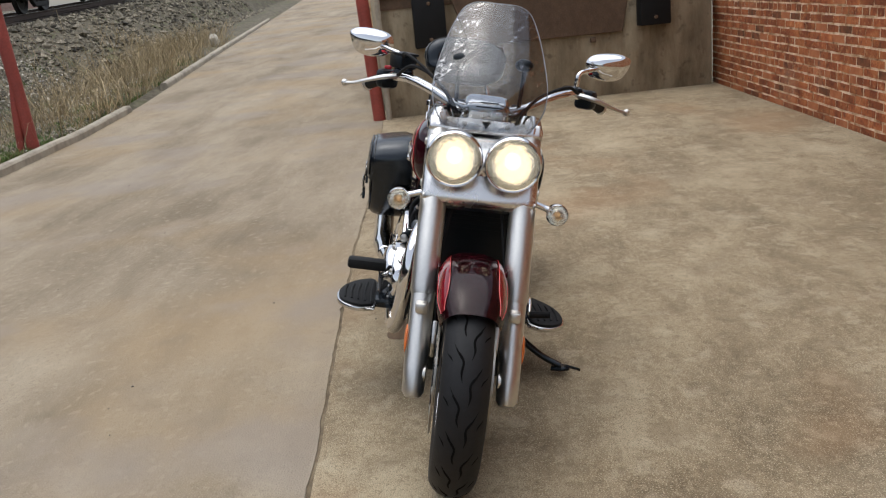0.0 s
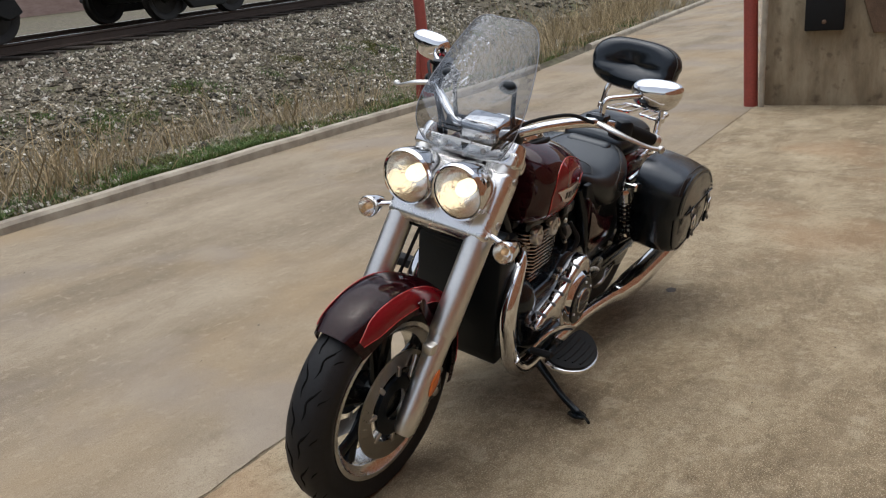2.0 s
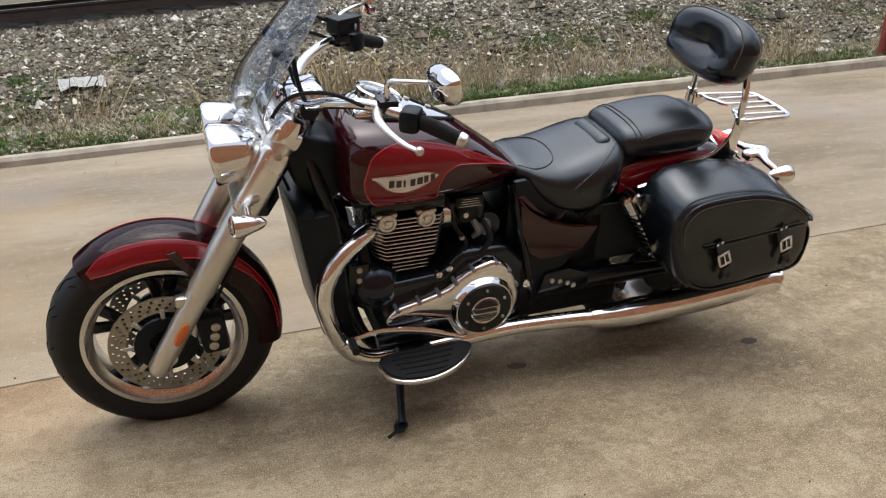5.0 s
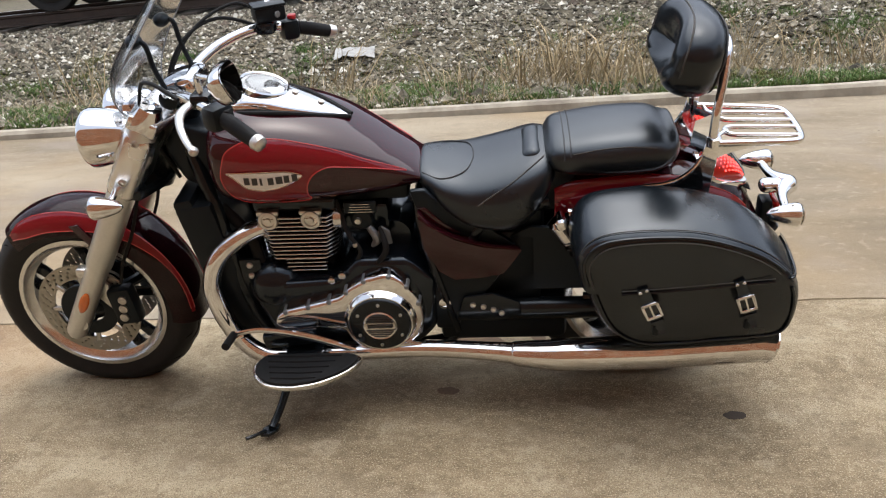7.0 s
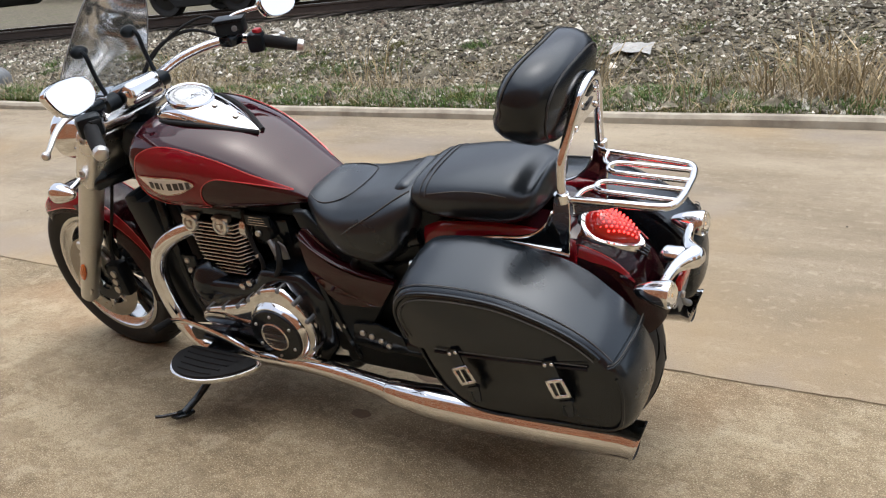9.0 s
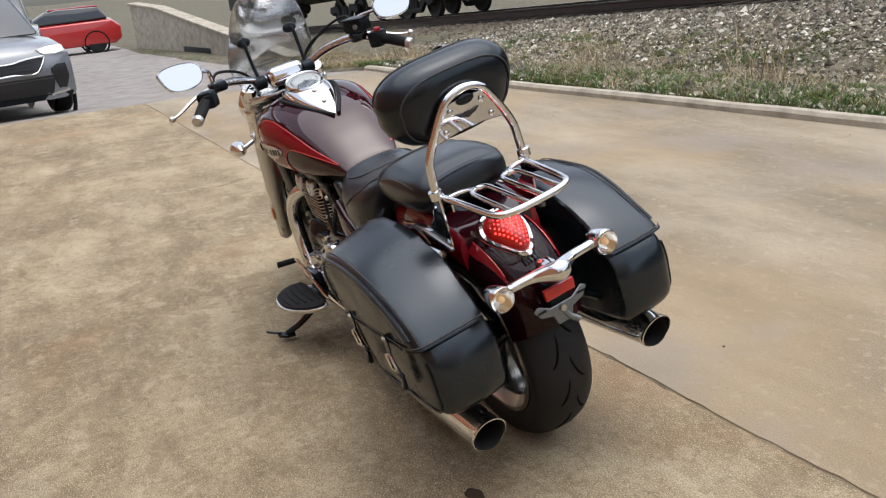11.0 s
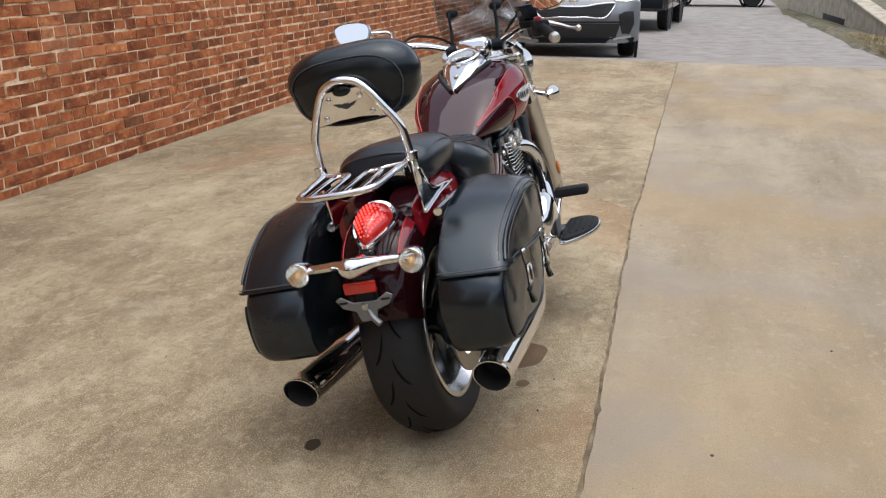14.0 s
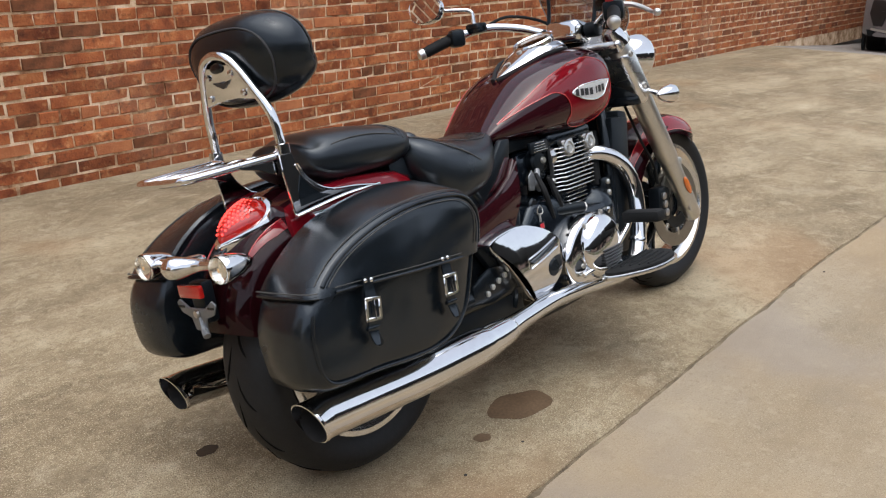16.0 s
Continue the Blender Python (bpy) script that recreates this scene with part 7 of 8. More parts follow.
def blades(name, tufts, material, label, seed):
    """Blades of grass, two faces each, joined. A tuft: x, distance from the kerb, spread, height, count, lean."""
    rng = np.random.RandomState(seed)
    vs, fs = [], []
    for tx, td, spread, height, count, lean in tufts:
        if 8.2 < tx < 9.2 and td < 1.4:
            count *= 0.12
        for i in range(int(count)):
            x = tx + rng.normal(0, spread)
            d = max(td + rng.normal(0, spread), 0.02)
            y = along(KERB, x) - 0.16 - d
            z = land_z(x, y) - 0.01
            h = height * rng.uniform(0.45, 1.15)
            a = rng.uniform(0, 6.28)
            l = lean * h * rng.uniform(0.2, 1.3)
            dx, dy = math.cos(a) * l, math.sin(a) * l
            w = 0.0022 + 0.0035 * rng.uniform() * min(height, 0.4) / 0.3
            b = rng.uniform(0, 6.28)
            wx, wy = math.cos(b) * w, math.sin(b) * w
            k = len(vs)
            vs += [(x - wx, y - wy, z), (x + wx, y + wy, z), (x + dx * 0.4 + wx * 0.8, y + dy * 0.4 + wy * 0.8, z + h * 0.6), (x + dx * 0.4 - wx * 0.8, y + dy * 0.4 - wy * 0.8, z + h * 0.6), (x + dx, y + dy, z + h * max(1 - 0.25 * lean, 0.12))]
            fs += [(k, k + 1, k + 2, k + 3), (k + 3, k + 2, k + 4)]
    me = bpy.data.meshes.new(name)
    me.from_pydata(vs, [], fs)
    me.materials.append(material)
    return tagged(new(name, me), label, "grass", kind="stuff")


rng = random.Random(11)
dry, grey, green, olive = [], [], [], []


def patch(x, d, seed, size=0.9):
    """Where the weeds have taken hold on the bank: above zero inside a patch."""
    return noise.noise(Vector((x / size, d / size * 1.4, seed))) + 0.5 * noise.noise(Vector((x / size * 2.7, d / size * 3.2, seed + 5)))


for i in range(170):
    x = rng.uniform(-22, 16)
    d = abs(rng.gauss(0.15, 0.55))
    dry.append((x, d, rng.uniform(0.06, 0.16), rng.uniform(0.08, 0.24), rng.randint(6, 18) if patch(x, d, 2) > 0.05 else 2, rng.uniform(0.9, 2.6)))
for i in range(150):
    x = rng.uniform(-20, 16)
    d = rng.uniform(0.2, 2.4)
    grey.append((x, d, rng.uniform(0.10, 0.30), rng.uniform(0.10, 0.30), rng.randint(15, 45), rng.uniform(1.0, 2.0)))
# thin straw and short weeds in patches over the lower bank
for i in range(1300):
    x, d = rng.uniform(-9, 11), rng.uniform(0.05, 3.8)
    if patch(x, d, 2) > 0.08:
        dry.append((x, d, rng.uniform(0.08, 0.22), rng.uniform(0.05, 0.12), rng.randint(16, 44), rng.uniform(2.2, 3.6)))
for i in range(420):
    x, d = rng.uniform(-9, 11), rng.uniform(0.1, 2.8)
    if patch(x, d, 2) > 0.0:
        grey.append((x, d, rng.uniform(0.10, 0.25), rng.uniform(0.08, 0.25), rng.randint(8, 22), rng.uniform(1.6, 3.2)))
for i in range(1500):
    x, d = rng.uniform(-9, 11), rng.uniform(0.02, 3.6)
    if patch(x, d, 9, 0.7) > (0.02 if d < 0.7 else 0.16):
        (green if rng.random() < 0.55 else olive).append((x, d, rng.uniform(0.05, 0.15), rng.uniform(0.04, 0.12), rng.randint(60, 170), 1.0))
for x, d, h, n in ((-0.05, 0.25, 0.60, 150), (-0.45, 0.30, 0.55, 160), (0.35, 0.55, 0.62, 90), (-0.9, 0.35, 0.42, 120), (-2.3, 1.2, 0.5, 160), (-3.3, 0.6, 0.5, 160), (-4.2, 0.4, 0.5, 160), (0.1, 0.6, 0.5, 200), (1.1, 0.9, 0.5, 60)):
    dry.append((x, d, 0.13, h, n * 0.3, 0.8))
for x, d in ((-1.07, 1.4), (-3.73, 1.2), (0.12, 0.9), (-2.0, 1.75), (-3.0, 1.55), (-0.36, 1.3), (-1.21, 1.35), (-4.1, 1.0), (0.48, 1.25), (0.16, 1.05), (-8.1, 1.0), (7.2, 1.9), (4.2, 1.3), (2.2, 1.6)):
    dry.append((x, d, 0.20, rng.uniform(0.5, 0.75), 45, 0.9))
    grey.append((x + 0.15, d + 0.1, 0.28, rng.uniform(0.2, 0.4), 90, 2.4))
for i in range(160):
    x, d = rng.uniform(9.3, 17), rng.uniform(0.0, 1.8)
    dry.append((x, d, rng.uniform(0.1, 0.25), rng.uniform(0.06, 0.18), rng.randint(25, 60), rng.uniform(1.2, 2.6)))
    olive.append((x + 0.2, d + 0.2, rng.uniform(0.1, 0.3), 0.06, 70, 1.0))
# larger stands of tall dead grass
for x, d, h, n in ((-1.3, 0.7, 0.55, 240), (-0.6, 0.55, 0.45, 160), (-4.2, 0.5, 0.45, 200), (0.4, 0.8, 0.62, 220), (-2.2, 1.6, 0.5, 160), (-3.3, 0.35, 0.4, 160), (5.6, 0.5, 0.55, 200), (6.6, 0.4, 0.4, 180), (1.0, 0.35, 0.5, 120), (2.5, 0.6, 0.6, 60), (-7.5, 0.4, 0.5, 300), (-9.5, 0.8, 0.6, 350), (-12, 1.0, 0.7, 500), (-15, 1.2, 0.8, 600), (-19, 1.4, 0.9, 700), (9.8, 0.8, 0.5, 400), (11, 1.2, 0.5, 400)):
    dry.append((x, d, 0.22 if x > -7 else 0.8, h * (0.75 if x > -7 else 1), n * (0.2 if x > -7 else 1.3), 1.1))
for i in range(300):
    x = rng.uniform(-16, 14)
    d = rng.choice((rng.uniform(0.02, 0.5), rng.uniform(0.4, 3.5)))
    (green if rng.random() < 0.5 else olive).append((x, d, rng.uniform(0.06, 0.2), rng.uniform(0.04, 0.11), rng.randint(60, 180), 0.9))
for x, d, s, n in ((2.97, 1.9, 0.22, 900), (2.97, 1.1, 0.2, 700), (1.3, 0.85, 0.2, 700), (1.5, 0.3, 0.2, 500), (-2.1, 0.15, 0.2, 900), (-2.5, 0.15, 0.2, 700), (0.45, 0.1, 0.12, 300), (5.6, 0.9, 0.3, 700), (-0.9, 0.12, 0.20, 900), (-1.5, 0.15, 0.22, 700), (-1.9, 0.12, 0.2, 500), (3.2, 0.25, 0.25, 500), (1.7, 0.9, 0.12, 300), (4.4, 0.6, 0.3, 600), (7.2, 0.7, 0.45, 1100), (6.0, 1.0, 0.4, 700), (-5.6, 0.2, 0.2, 400), (-9.2, 0.4, 0.4, 500), (5.2, 1.6, 0.4, 500)):
    green.append((x, d, s, 0.10, n, 0.9))
    olive.append((x + 0.1, d + 0.1, s * 1.4, 0.08, n * 0.6, 0.9))
blades("dry_grass", dry, DRYGRASS, "tufts of tall dry straw-coloured grass along the kerb", 1)
blades("dead_stalks", grey, GREYGRASS, "flattened grey dead stalks on the gravel bank", 2)
blades("green_weeds", green, GREENWEED, "low green weeds and clover in the gravel", 3)
blades("olive_weeds", olive, OLIVEWEED, "short olive moss and fading weeds between the stones", 4)


# ---- railway ----
def rail_frame(x):
    return Vector((x, rail_y(x), rail_z(x)))


SLEEPER = mat("weathered_sleeper", (0.055, 0.043, 0.033), 0.9, var=0.35, scale=8, bump=0.4, bscale=60)
RAILSIDE = mat("rusty_rail", (0.075, 0.052, 0.04), 0.75, 0.3, var=0.3, scale=6)
track = thing("railway_track", Matrix.Identity(4), "railway track with rusty rails on dark timber sleepers", "railway track")
for off in (0.0, -1.5):
    prof = [(0.035, 0.0), (0.036, -0.03), (0.012, -0.045), (0.010, -0.13), (0.07, -0.15), (0.07, -0.165), (-0.07, -0.165), (-0.07, -0.15), (-0.010, -0.13), (-0.012, -0.045), (-0.036, -0.03), (-0.035, 0.0)]
    rl = part("rail", loft([[rail_frame(x) + Vector((0, off + y, z)) for y, z in prof] for x in (-90, -60, -40, 0, 40)]), RAILSIDE, track, "rusty steel rail")
    part("running_surface", loft([[rail_frame(x) + Vector((0, off + y, z)) for y, z in ((0.030, 0.002), (0.030, -0.004), (-0.030, -0.004), (-0.030, 0.002))] for x in (-90, -60, -40, 0, 40)]), RAILTOP, rl, "bright worn running surface")
sm = rbox((0, 0, 0), (0.22, 2.6, 0.17), 0.012, seg=1)
sme = bpy.data.meshes.new("sleeper")
sm.to_mesh(sme)
sme.materials.append(SLEEPER)
for i in range(95):
    x = -32 + i * 0.56
    ob = new("sleeper", sme)
    ob.parent = track
    ob.location = rail_frame(x) + Vector((0, -0.75, -0.26))
    ob.rotation_euler = (0, radians(2.5), radians(4.6 + random.uniform(-1, 1)))

# freight wagons standing on the line
WAGON = mat("grimy_wagon_steel", (0.014, 0.013, 0.012), 0.7, 0.2, var=0.4, scale=3)
WHEELSTEEL = mat("dark_wheel_steel", (0.03, 0.027, 0.024), 0.55, 0.6, var=0.3, scale=9)


def wagon(x):
    m = Matrix.Translation(rail_frame(x)) @ Matrix.Rotation(math.atan(0.08), 4, "Z") @ Matrix.Rotation(math.atan(0.044), 4, "Y")
    w = thing("freight_wagon", m, "grimy black freight wagon on the rails", "wagon", "freight train")
    part("body", rbox((0, -0.75, 2.35), (13.6, 2.9, 2.6), 0.05), WAGON, w)
    part("sill", rbox((0, -0.75, 0.98), (14.2, 1.2, 0.24), 0.03), WAGON, w)
    part("step", rbox((6.4, 0.55, 0.75), (0.4, 0.06, 0.5), 0.02), WAGON, w)
    part("brake_tank", lathe([(0.2, -0.9), (0.22, -0.85), (0.22, 0.85), (0.2, 0.9)], (0.6, -0.2, 0.72), (1, 0, 0), 18), WAGON, w)
    for bx in (-5.0, 5.0):
        side = [(-1.2, 0.42), (-1.1, 0.62), (-0.5, 0.66), (-0.35, 0.30), (0.35, 0.30), (0.5, 0.66), (1.1, 0.62), (1.2, 0.42), (0.95, 0.32), (0.7, 0.44), (0.42, 0.16), (-0.42, 0.16), (-0.7, 0.44), (-0.95, 0.32)]
        for y in (0.22, -1.72):
            bg = part("bogie_frame", prism([(bx + a, b) for a, b in side], y - 0.06, y + 0.06, 0.02, 1), WAGON, w)
            sp = bmesh.new()
            for k in (-0.16, 0.0, 0.16):
                lathe([(0.06, 0.30), (0.06, 0.60)], (bx + k, y, 0), (0, 0, 1), 10, sp)
            part("spring_nest", sp, WHEELSTEEL, bg)
        for dx in (-0.85, 0.85):
            for y in (0.0, -1.5):
                part("wheel", lathe([(0.05, -0.10), (0.12, -0.08), (0.34, -0.03), (0.42, -0.06), (0.45, -0.06), (0.45, -0.03), (0.42, 0.0), (0.42, 0.07), (0.36, 0.07), (0.30, 0.03), (0.12, 0.05), (0.10, 0.12), (0.03, 0.13)], (bx + dx, y, 0.42), (0, 1, 0), 32), WHEELSTEEL, w, "dark steel railway wheel")
            part("axle", lathe([(0.07, -1.6), (0.07, 0.1)], (bx + dx, 0, 0.42), (0, 1, 0), 12), WHEELSTEEL, w)
    part("coupler", rbox((7.4, -0.75, 0.85), (0.7, 0.2, 0.25), 0.04), WAGON, w)
    return w


for x in (-28.2, -13.2, 1.8, 16.8, 31.8):
    wagon(x)

# ---- things along the bank ----
LITTER = mat("dirty_white_plastic", (0.34, 0.335, 0.315), 0.5, var=0.15, scale=9)
b = bmesh.new()
bmesh.ops.create_grid(b, x_segments=26, y_segments=14, size=0.5)
for v in b.verts:
    v.co.x, v.co.y = v.co.x * 0.42, v.co.y * 0.24 * (1 + 0.3 * noise.noise(Vector((v.co.x * 5, 1, 0))))
    v.co.z = 0.04 + 0.04 * noise.noise(Vector((v.co.x * 7, v.co.y * 9, 0))) + 0.012 * noise.noise(Vector((v.co.x * 25, v.co.y * 25, 3)))
litter = thing("plastic_sheet", pose(2.35, -6.75, land_z(2.35, -6.75) + 0.03, -16, 0, 8), "crumpled dirty white plastic sheet on the gravel", "litter")
part("sheet", thicken(b, 0.002), LITTER, litter)
culvert = thing("culvert_pipe", pose(9.10, -3.95, -0.13, 0, 0, -58), "galvanised culvert pipe end poking from the bank", "pipe")
cp_ = bmesh.new()
lathe([(0.148 + 0.006 * math.sin(i * 1.25), -0.05 - i * 0.022) for i in range(18)], (0, 0.0, 0.16), (-1, 0, 0.05), 32, cp_, close=False)
for f in [f for f in cp_.faces if len(f.verts) > 20]:
    cp_.faces.remove(f)
part("pipe", thicken(cp_, 0.004), mat("weathered_galvanised_pipe", (0.20, 0.21, 0.22), 0.6, 0.5, var=0.2), culvert, "pale galvanised corrugated pipe")
# Dark disc near the mouth, painted as the shade inside the open pipe.
part("shade_disc", lathe([(0.138, 0.0), (0.001, 0.0)], (0.11, 0, 0.165), (-1, 0, 0.05), 24), INNERDARK, culvert, "dark disc painted as the shade inside the pipe")
rock = ball((0, 0, 0.12), (0.16, 0.13, 0.16), None, 12, 8)
for v in rock.verts:
    v.co += v.co.normalized() * 0.05 * noise.noise(v.co * 9)
wr = part("white_rock", rock, PALESTONE)
wr.matrix_world = pose(-19.0, along(KERB, -19) - 0.45, land_z(-19, along(KERB, -19) - 0.45))
tagged(wr, "pale limestone boulder beside the kerb", "rock")

# concrete culvert head far along the bank
hw = thing("headwall", pose(20.6, -3.25, pave_z(20.6), 0, 0, 7.6), "pale concrete culvert headwall with a dark opening", "headwall")
part("wall", prism([(-4.6, -0.2), (8.0, -0.2), (8.0, 1.30), (5.0, 1.15), (0.0, 0.58), (-4.6, 0.06)], -0.15, 0.15, 0.02, 1), KERBSTONE, hw)
# Flat dark box on the face, painted as the shade of the opening.
part("opening", rbox((1.6, 0.152, 0.07), (2.3, 0.02, 0.15), 0.005), INNERDARK, hw)
part("coping", prism([(-4.7, 0.05), (0.0, 0.58), (5.0, 1.15), (8.1, 1.30), (8.1, 1.36), (5.0, 1.21), (0.0, 0.64), (-4.7, 0.11)], -0.19, 0.19, 0.012, 1), KERBSTONE, hw, "bright concrete coping")

# a long building beyond the railway
far = part("wall_far", rbox((-10, -46, 1.6), (170, 0.6, 6.4), 0.0), ramped("distant_pink_brick", [(0.3, (0.26, 0.17, 0.14)), (0.7, (0.38, 0.27, 0.23))], 1.5, 0.9, 0.2, 20, stretch=(1, 1, 3)), smooth=False)
tagged(far, "long pale pink brick building beyond the railway", "wall", kind="structure")


# ---- parked vehicles ----
SILVER = mat("silver_grey_car_paint", (0.21, 0.22, 0.235), 0.3, 0.4, var=0.06, scale=40, coat=0.8, spec=0.3)
BLACKPAINT = mat("black_car_paint", (0.012, 0.012, 0.014), 0.3, 0.0, var=0.2, coat=1.0)
CARRED = mat("red_car_paint", (0.42, 0.015, 0.015), 0.3, 0.0, var=0.06, coat=1.0)
CARGLASS = mat("dark_car_glass", (0.02, 0.024, 0.028), 0.05, 0.0, var=0.1, spec=0.7)
GRILLE = mat("black_grille", (0.01, 0.01, 0.011), 0.45, var=0.2)


def road_wheel(x, y, r, w, owner, sd):
    t = part("wheel", lathe([(r * 0.66, -w / 2), (r * 0.9, -w / 2), (r * 0.985, -w * 0.38), (r, -w * 0.2), (r, w * 0.2), (r * 0.985, w * 0.38), (r * 0.9, w / 2), (r * 0.66, w / 2)], (x, y, r), (0, 1, 0), 40), TYRE, owner, "black road tyre and alloy rim")
    part("rim", lathe([(r * 0.67, -0.08), (r * 0.67, 0.09), (r * 0.60, 0.085), (r * 0.5, 0.05), (r * 0.15, 0.07), (0.01, 0.07)], (x, y, r), (0, sd, 0), 30), STEEL, t)
    for i in range(5):
        a = 2 * math.pi * i / 5
        part("spoke", tube([(x + math.cos(a) * 0.04, y + sd * 0.085, r + math.sin(a) * 0.04), (x + math.cos(a) * r * 0.62, y + sd * 0.09, r + math.sin(a) * r * 0.62)], 0.022, 6, 1), STEEL, t)
    return t


def vehicle(name, m, paint, label, category, length=4.45, half=0.92, high=1.62, wr=0.36, lift=0.0):
    v = thing(name, m, label, category)
    z = lift
    prof = [(-0.05, 0.24 + z), (0.0, 0.40 + z), (0.01, 0.60 + z), (-0.04, 0.80 + z), (-0.14, 0.90 + z), (-0.45, 0.98 + z), (-1.15, 1.05 + z), (-length + 0.25, 1.08 + z), (-length, 0.85 + z), (-length + 0.02, 0.40 + z), (-length + 0.25, 0.25 + z)]
    bm = prism(prof, -half, half, 0.0)
    bmesh.ops.subdivide_edges(bm, edges=[e for e in bm.edges if abs(e.verts[0].co.y - e.verts[1].co.y) > 0.5], cuts=8)
    for q in bm.verts:
        f = abs(q.co.y) / half
        if q.co.x > -0.6:
            q.co.x -= 0.24 * f ** 3
        if q.co.z > 0.85 + z:
            q.co.z -= 0.07 * f ** 3
    body = part("body", bevel(bm, 0.05, 3, 35), paint, v)
    cab = prism([(-1.05, 1.03 + z), (-1.85, high - 0.06 + z), (-2.2, high + z), (-3.5, high - 0.02 + z), (-length + 0.35, 1.06 + z)], -half * 0.86, half * 0.86, 0.0)
    for q in cab.verts:
        if q.co.z > 1.2 + z:
            q.co.y *= 0.84
    part("cabin", bevel(cab, 0.06, 3, 20), CARGLASS, v, "dark tinted windows")
    part("roof", rbox((-2.75, 0, high + z - 0.005), (1.6, half * 1.36, 0.05), 0.024), paint, v)
    for x in (-0.88, -length + 0.85):
        for sd in (-1, 1):
            road_wheel(x, (half - 0.12) * sd, wr, 0.235, v, sd)
            part("arch", lathe([(wr * 1.12, -0.02), (wr * 1.18, 0.012), (wr * 1.3, 0.014), (wr * 1.34, -0.02)], (x, (half - 0.005) * sd, wr), (0, sd, 0), 32, close=True), PLASTIC, v, "black wheel arch trim")
    return v


suv = vehicle("suv_car", pose(10.15, 1.40, pave_z(11.0), 0, -1.0, 191), SILVER, "silver-grey crossover car parked against the brick wall", "car")


def nose(y, z, depth=0.0):
    """A point on the car's nose."""
    f = abs(y) / 0.92
    return Vector((float(np.interp(z, [0.24, 0.40, 0.60, 0.80, 0.90], [-0.05, 0.0, 0.01, -0.04, -0.14])) - 0.24 * f ** 3 + depth, y, z))


def on_nose(outline, name, material, depth, label=""):
    b = grid_fill(outline, 0.06, lambda y, z: nose(y, z, depth))
    return part(name, thicken(b, 0.012), material, suv, label)


GR = [(-0.56, 0.745), (-0.53, 0.775), (-0.30, 0.755), (-0.18, 0.73), (0, 0.725), (0.18, 0.73), (0.30, 0.755), (0.53, 0.775), (0.56, 0.745), (0.46, 0.60), (0.36, 0.575), (0.18, 0.59), (0, 0.585), (-0.18, 0.59), (-0.36, 0.575), (-0.46, 0.60)]
on_nose(GR, "grille", GRILLE, 0.012, "black mesh grille")
part("grille_rim", tube([nose(y, z, 0.022) for y, z in GR + GR[:1]], 0.011, 8, 3), CHROME, suv, "chrome grille surround")
mesh_ = bmesh.new()
for i in range(-10, 11):
    for j in range(3):
        y, z = i * 0.042 + (0.021 if j % 2 else 0), 0.625 + j * 0.042
        if abs(y) < 0.44:
            tube([nose(y - 0.016, z, 0.024), nose(y, z + 0.014, 0.026), nose(y + 0.016, z, 0.024)], 0.004, 5, 1, mesh_)
tagged(part("grille_mesh", mesh_, PLASTIC, suv), "", "", "", "stuff")
on_nose([(-0.70, 0.535), (0.70, 0.535), (0.68, 0.512), (-0.68, 0.512)], "bumper_line", GRILLE, 0.012)
on_nose([(-0.64, 0.50), (0.64, 0.50), (0.58, 0.30), (-0.58, 0.30)], "lower_intake", GRILLE, 0.012, "black lower intake")
on_nose([(-0.85, 0.315), (0.85, 0.315), (0.83, 0.245), (-0.83, 0.245)], "lower_lip", PLASTIC, 0.02)
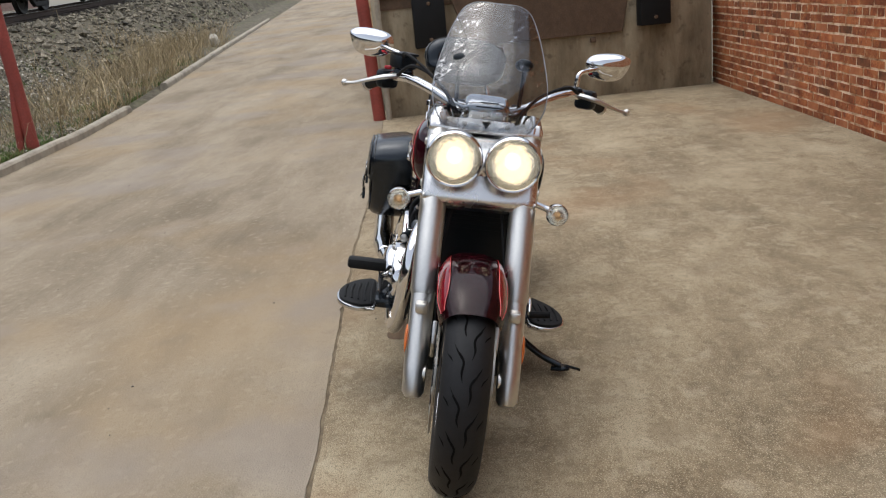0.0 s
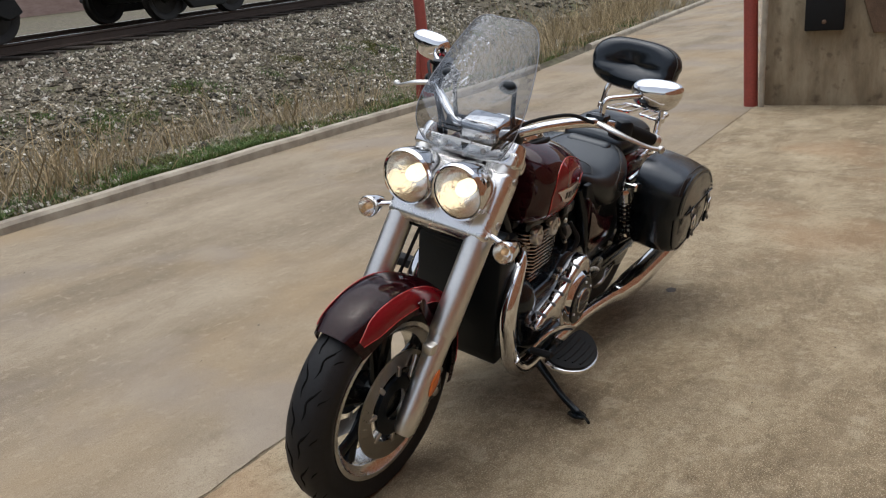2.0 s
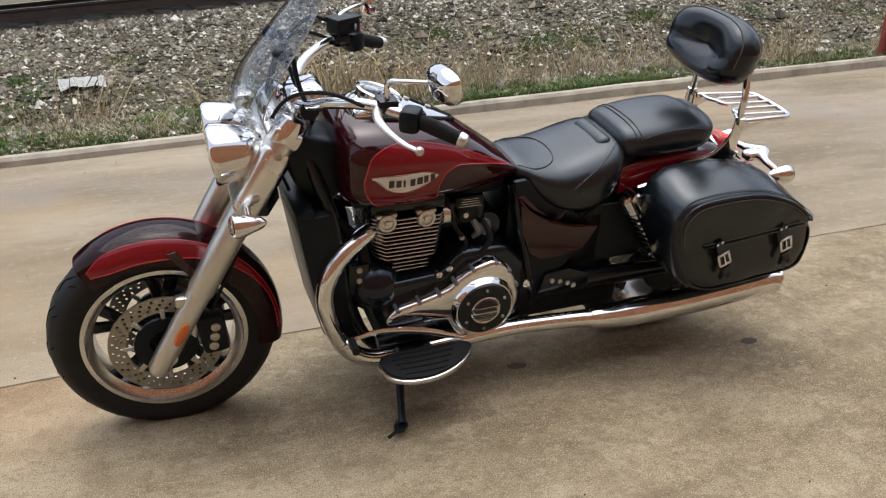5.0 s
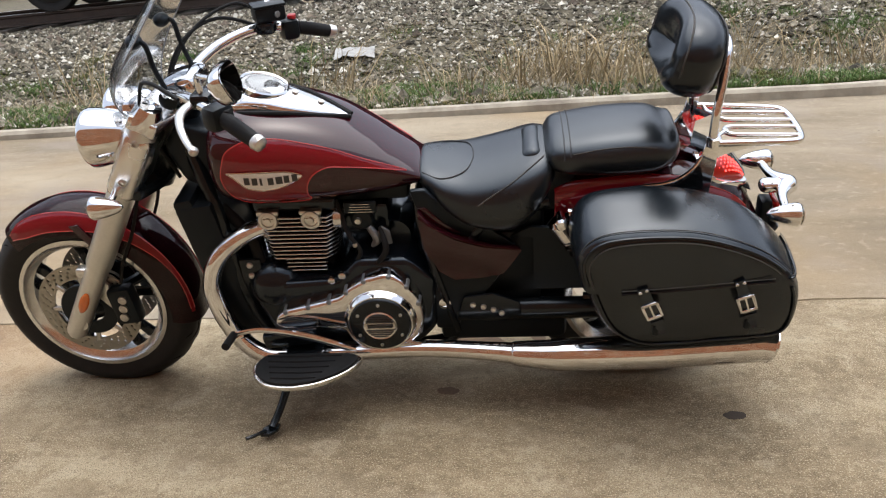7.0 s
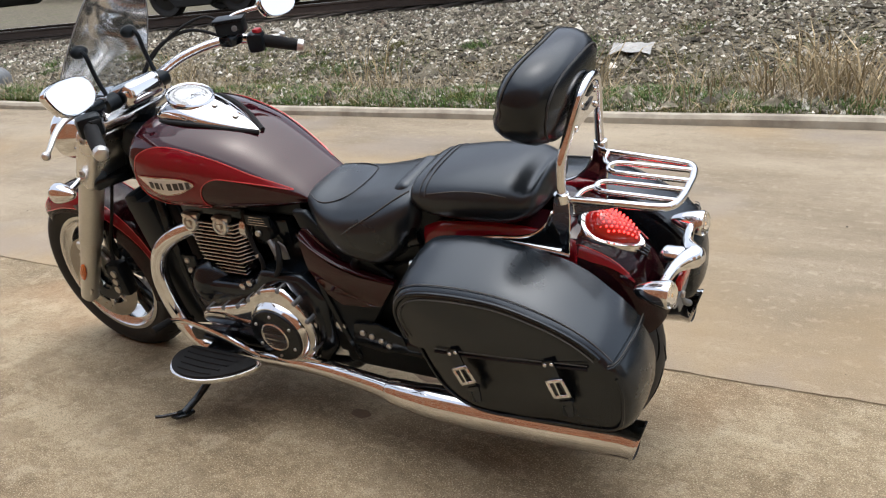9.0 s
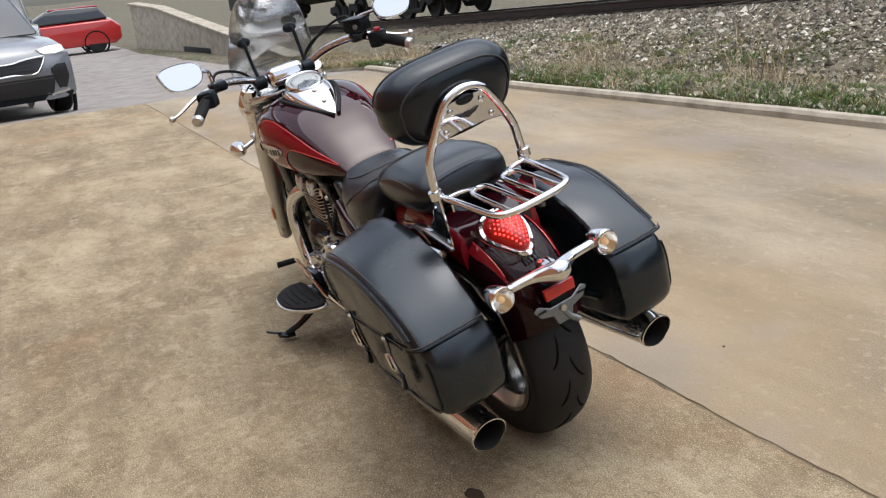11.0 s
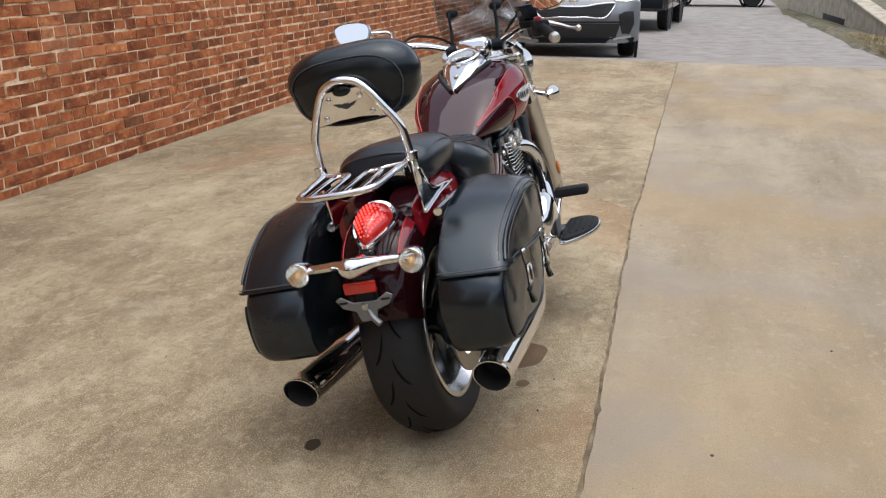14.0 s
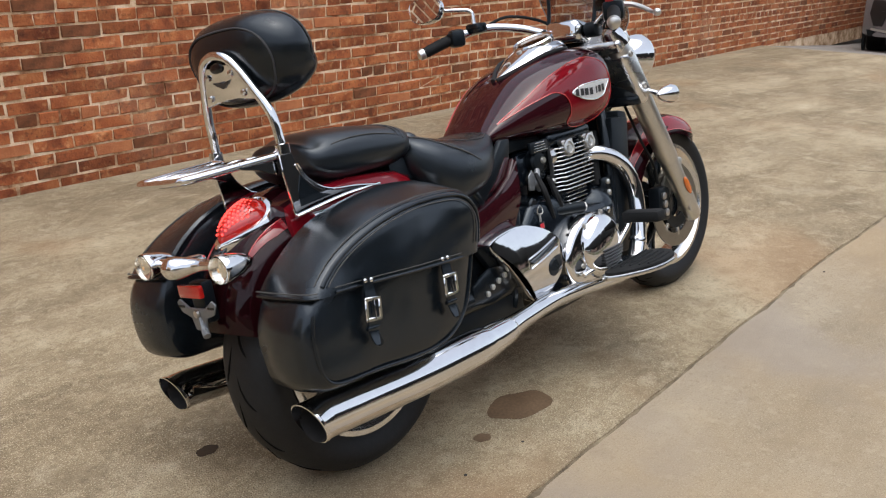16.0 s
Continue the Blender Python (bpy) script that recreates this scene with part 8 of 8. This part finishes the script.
for sd in (-1, 1):
    on_nose([(0.62 * sd, 0.62), (0.70 * sd, 0.66), (0.82 * sd, 0.66), (0.84 * sd, 0.50), (0.78 * sd, 0.36), (0.68 * sd, 0.36)], "fog_lamp_housing", GRILLE, 0.012, "black fog lamp housing")
    on_nose([(0.50 * sd, 0.86), (0.66 * sd, 0.895), (0.86 * sd, 0.895), (0.87 * sd, 0.80), (0.72 * sd, 0.78), (0.56 * sd, 0.80)], "headlamp", CLEAR, 0.014, "clear swept-back headlamp")
    on_nose([(0.52 * sd, 0.855), (0.66 * sd, 0.885), (0.84 * sd, 0.885), (0.85 * sd, 0.81), (0.72 * sd, 0.79), (0.57 * sd, 0.805)], "lamp_bowl", REFLECTOR, 0.004)
    on_nose([(0.55 * sd, 0.31), (0.80 * sd, 0.34), (0.80 * sd, 0.315), (0.56 * sd, 0.285)], "skid_trim", SATIN, 0.022)
bd = lathe([(0.05, 0), (0.05, 0.008), (0.04, 0.012)], (0, 0, 0), (1, 0, 0), 24)
bmesh.ops.scale(bd, vec=(1, 1.25, 0.62), verts=bd.verts)
bd.transform(Matrix.Translation(nose(0, 0.80, 0.0)))
part("bonnet_badge", bd, CHROME, suv, "plain oval chrome badge")
truck = vehicle("black_truck", pose(17.8, 1.75, pave_z(18.2), 0, -0.7, 179), BLACKPAINT, "black off-road truck on big tyres parked behind the car", "truck", 4.6, 0.95, 1.75, 0.44, 0.18)
part("bumper", rbox((0.1, 0, 0.62), (0.22, 1.8, 0.26), 0.04), PLASTIC, truck)
red = vehicle("red_car", pose(31.0, 2.3, pave_z(31.0), 0, 0, 92), CARRED, "red hatchback car parked across the far end", "car", 4.1, 0.86, 1.5, 0.31)

# grit and fallen leaves on the concrete
GRIT = mat("dark_grit", (0.03, 0.025, 0.02), 0.9)
rng = random.Random(3)
gr = bmesh.new()
for i in range(170):
    x, y = rng.uniform(-6, 8), rng.uniform(-3.7, 2.7)
    if y < along(KERB, x) + 0.1:
        continue
    s = rng.choice((0.002, 0.0025, 0.003, 0.005))
    b = bmesh.new()
    bmesh.ops.create_icosphere(b, subdivisions=1, radius=s)
    for v in b.verts:
        v.co *= rng.uniform(0.6, 1.3)
        v.co.z *= 0.5
    b.transform(Matrix.Translation((x, y, s * 0.3)))
    merge(gr, b)
tagged(part("grit", gr, GRIT), "specks of dark grit scattered over the concrete", "grit", kind="stuff")

brick_wall()
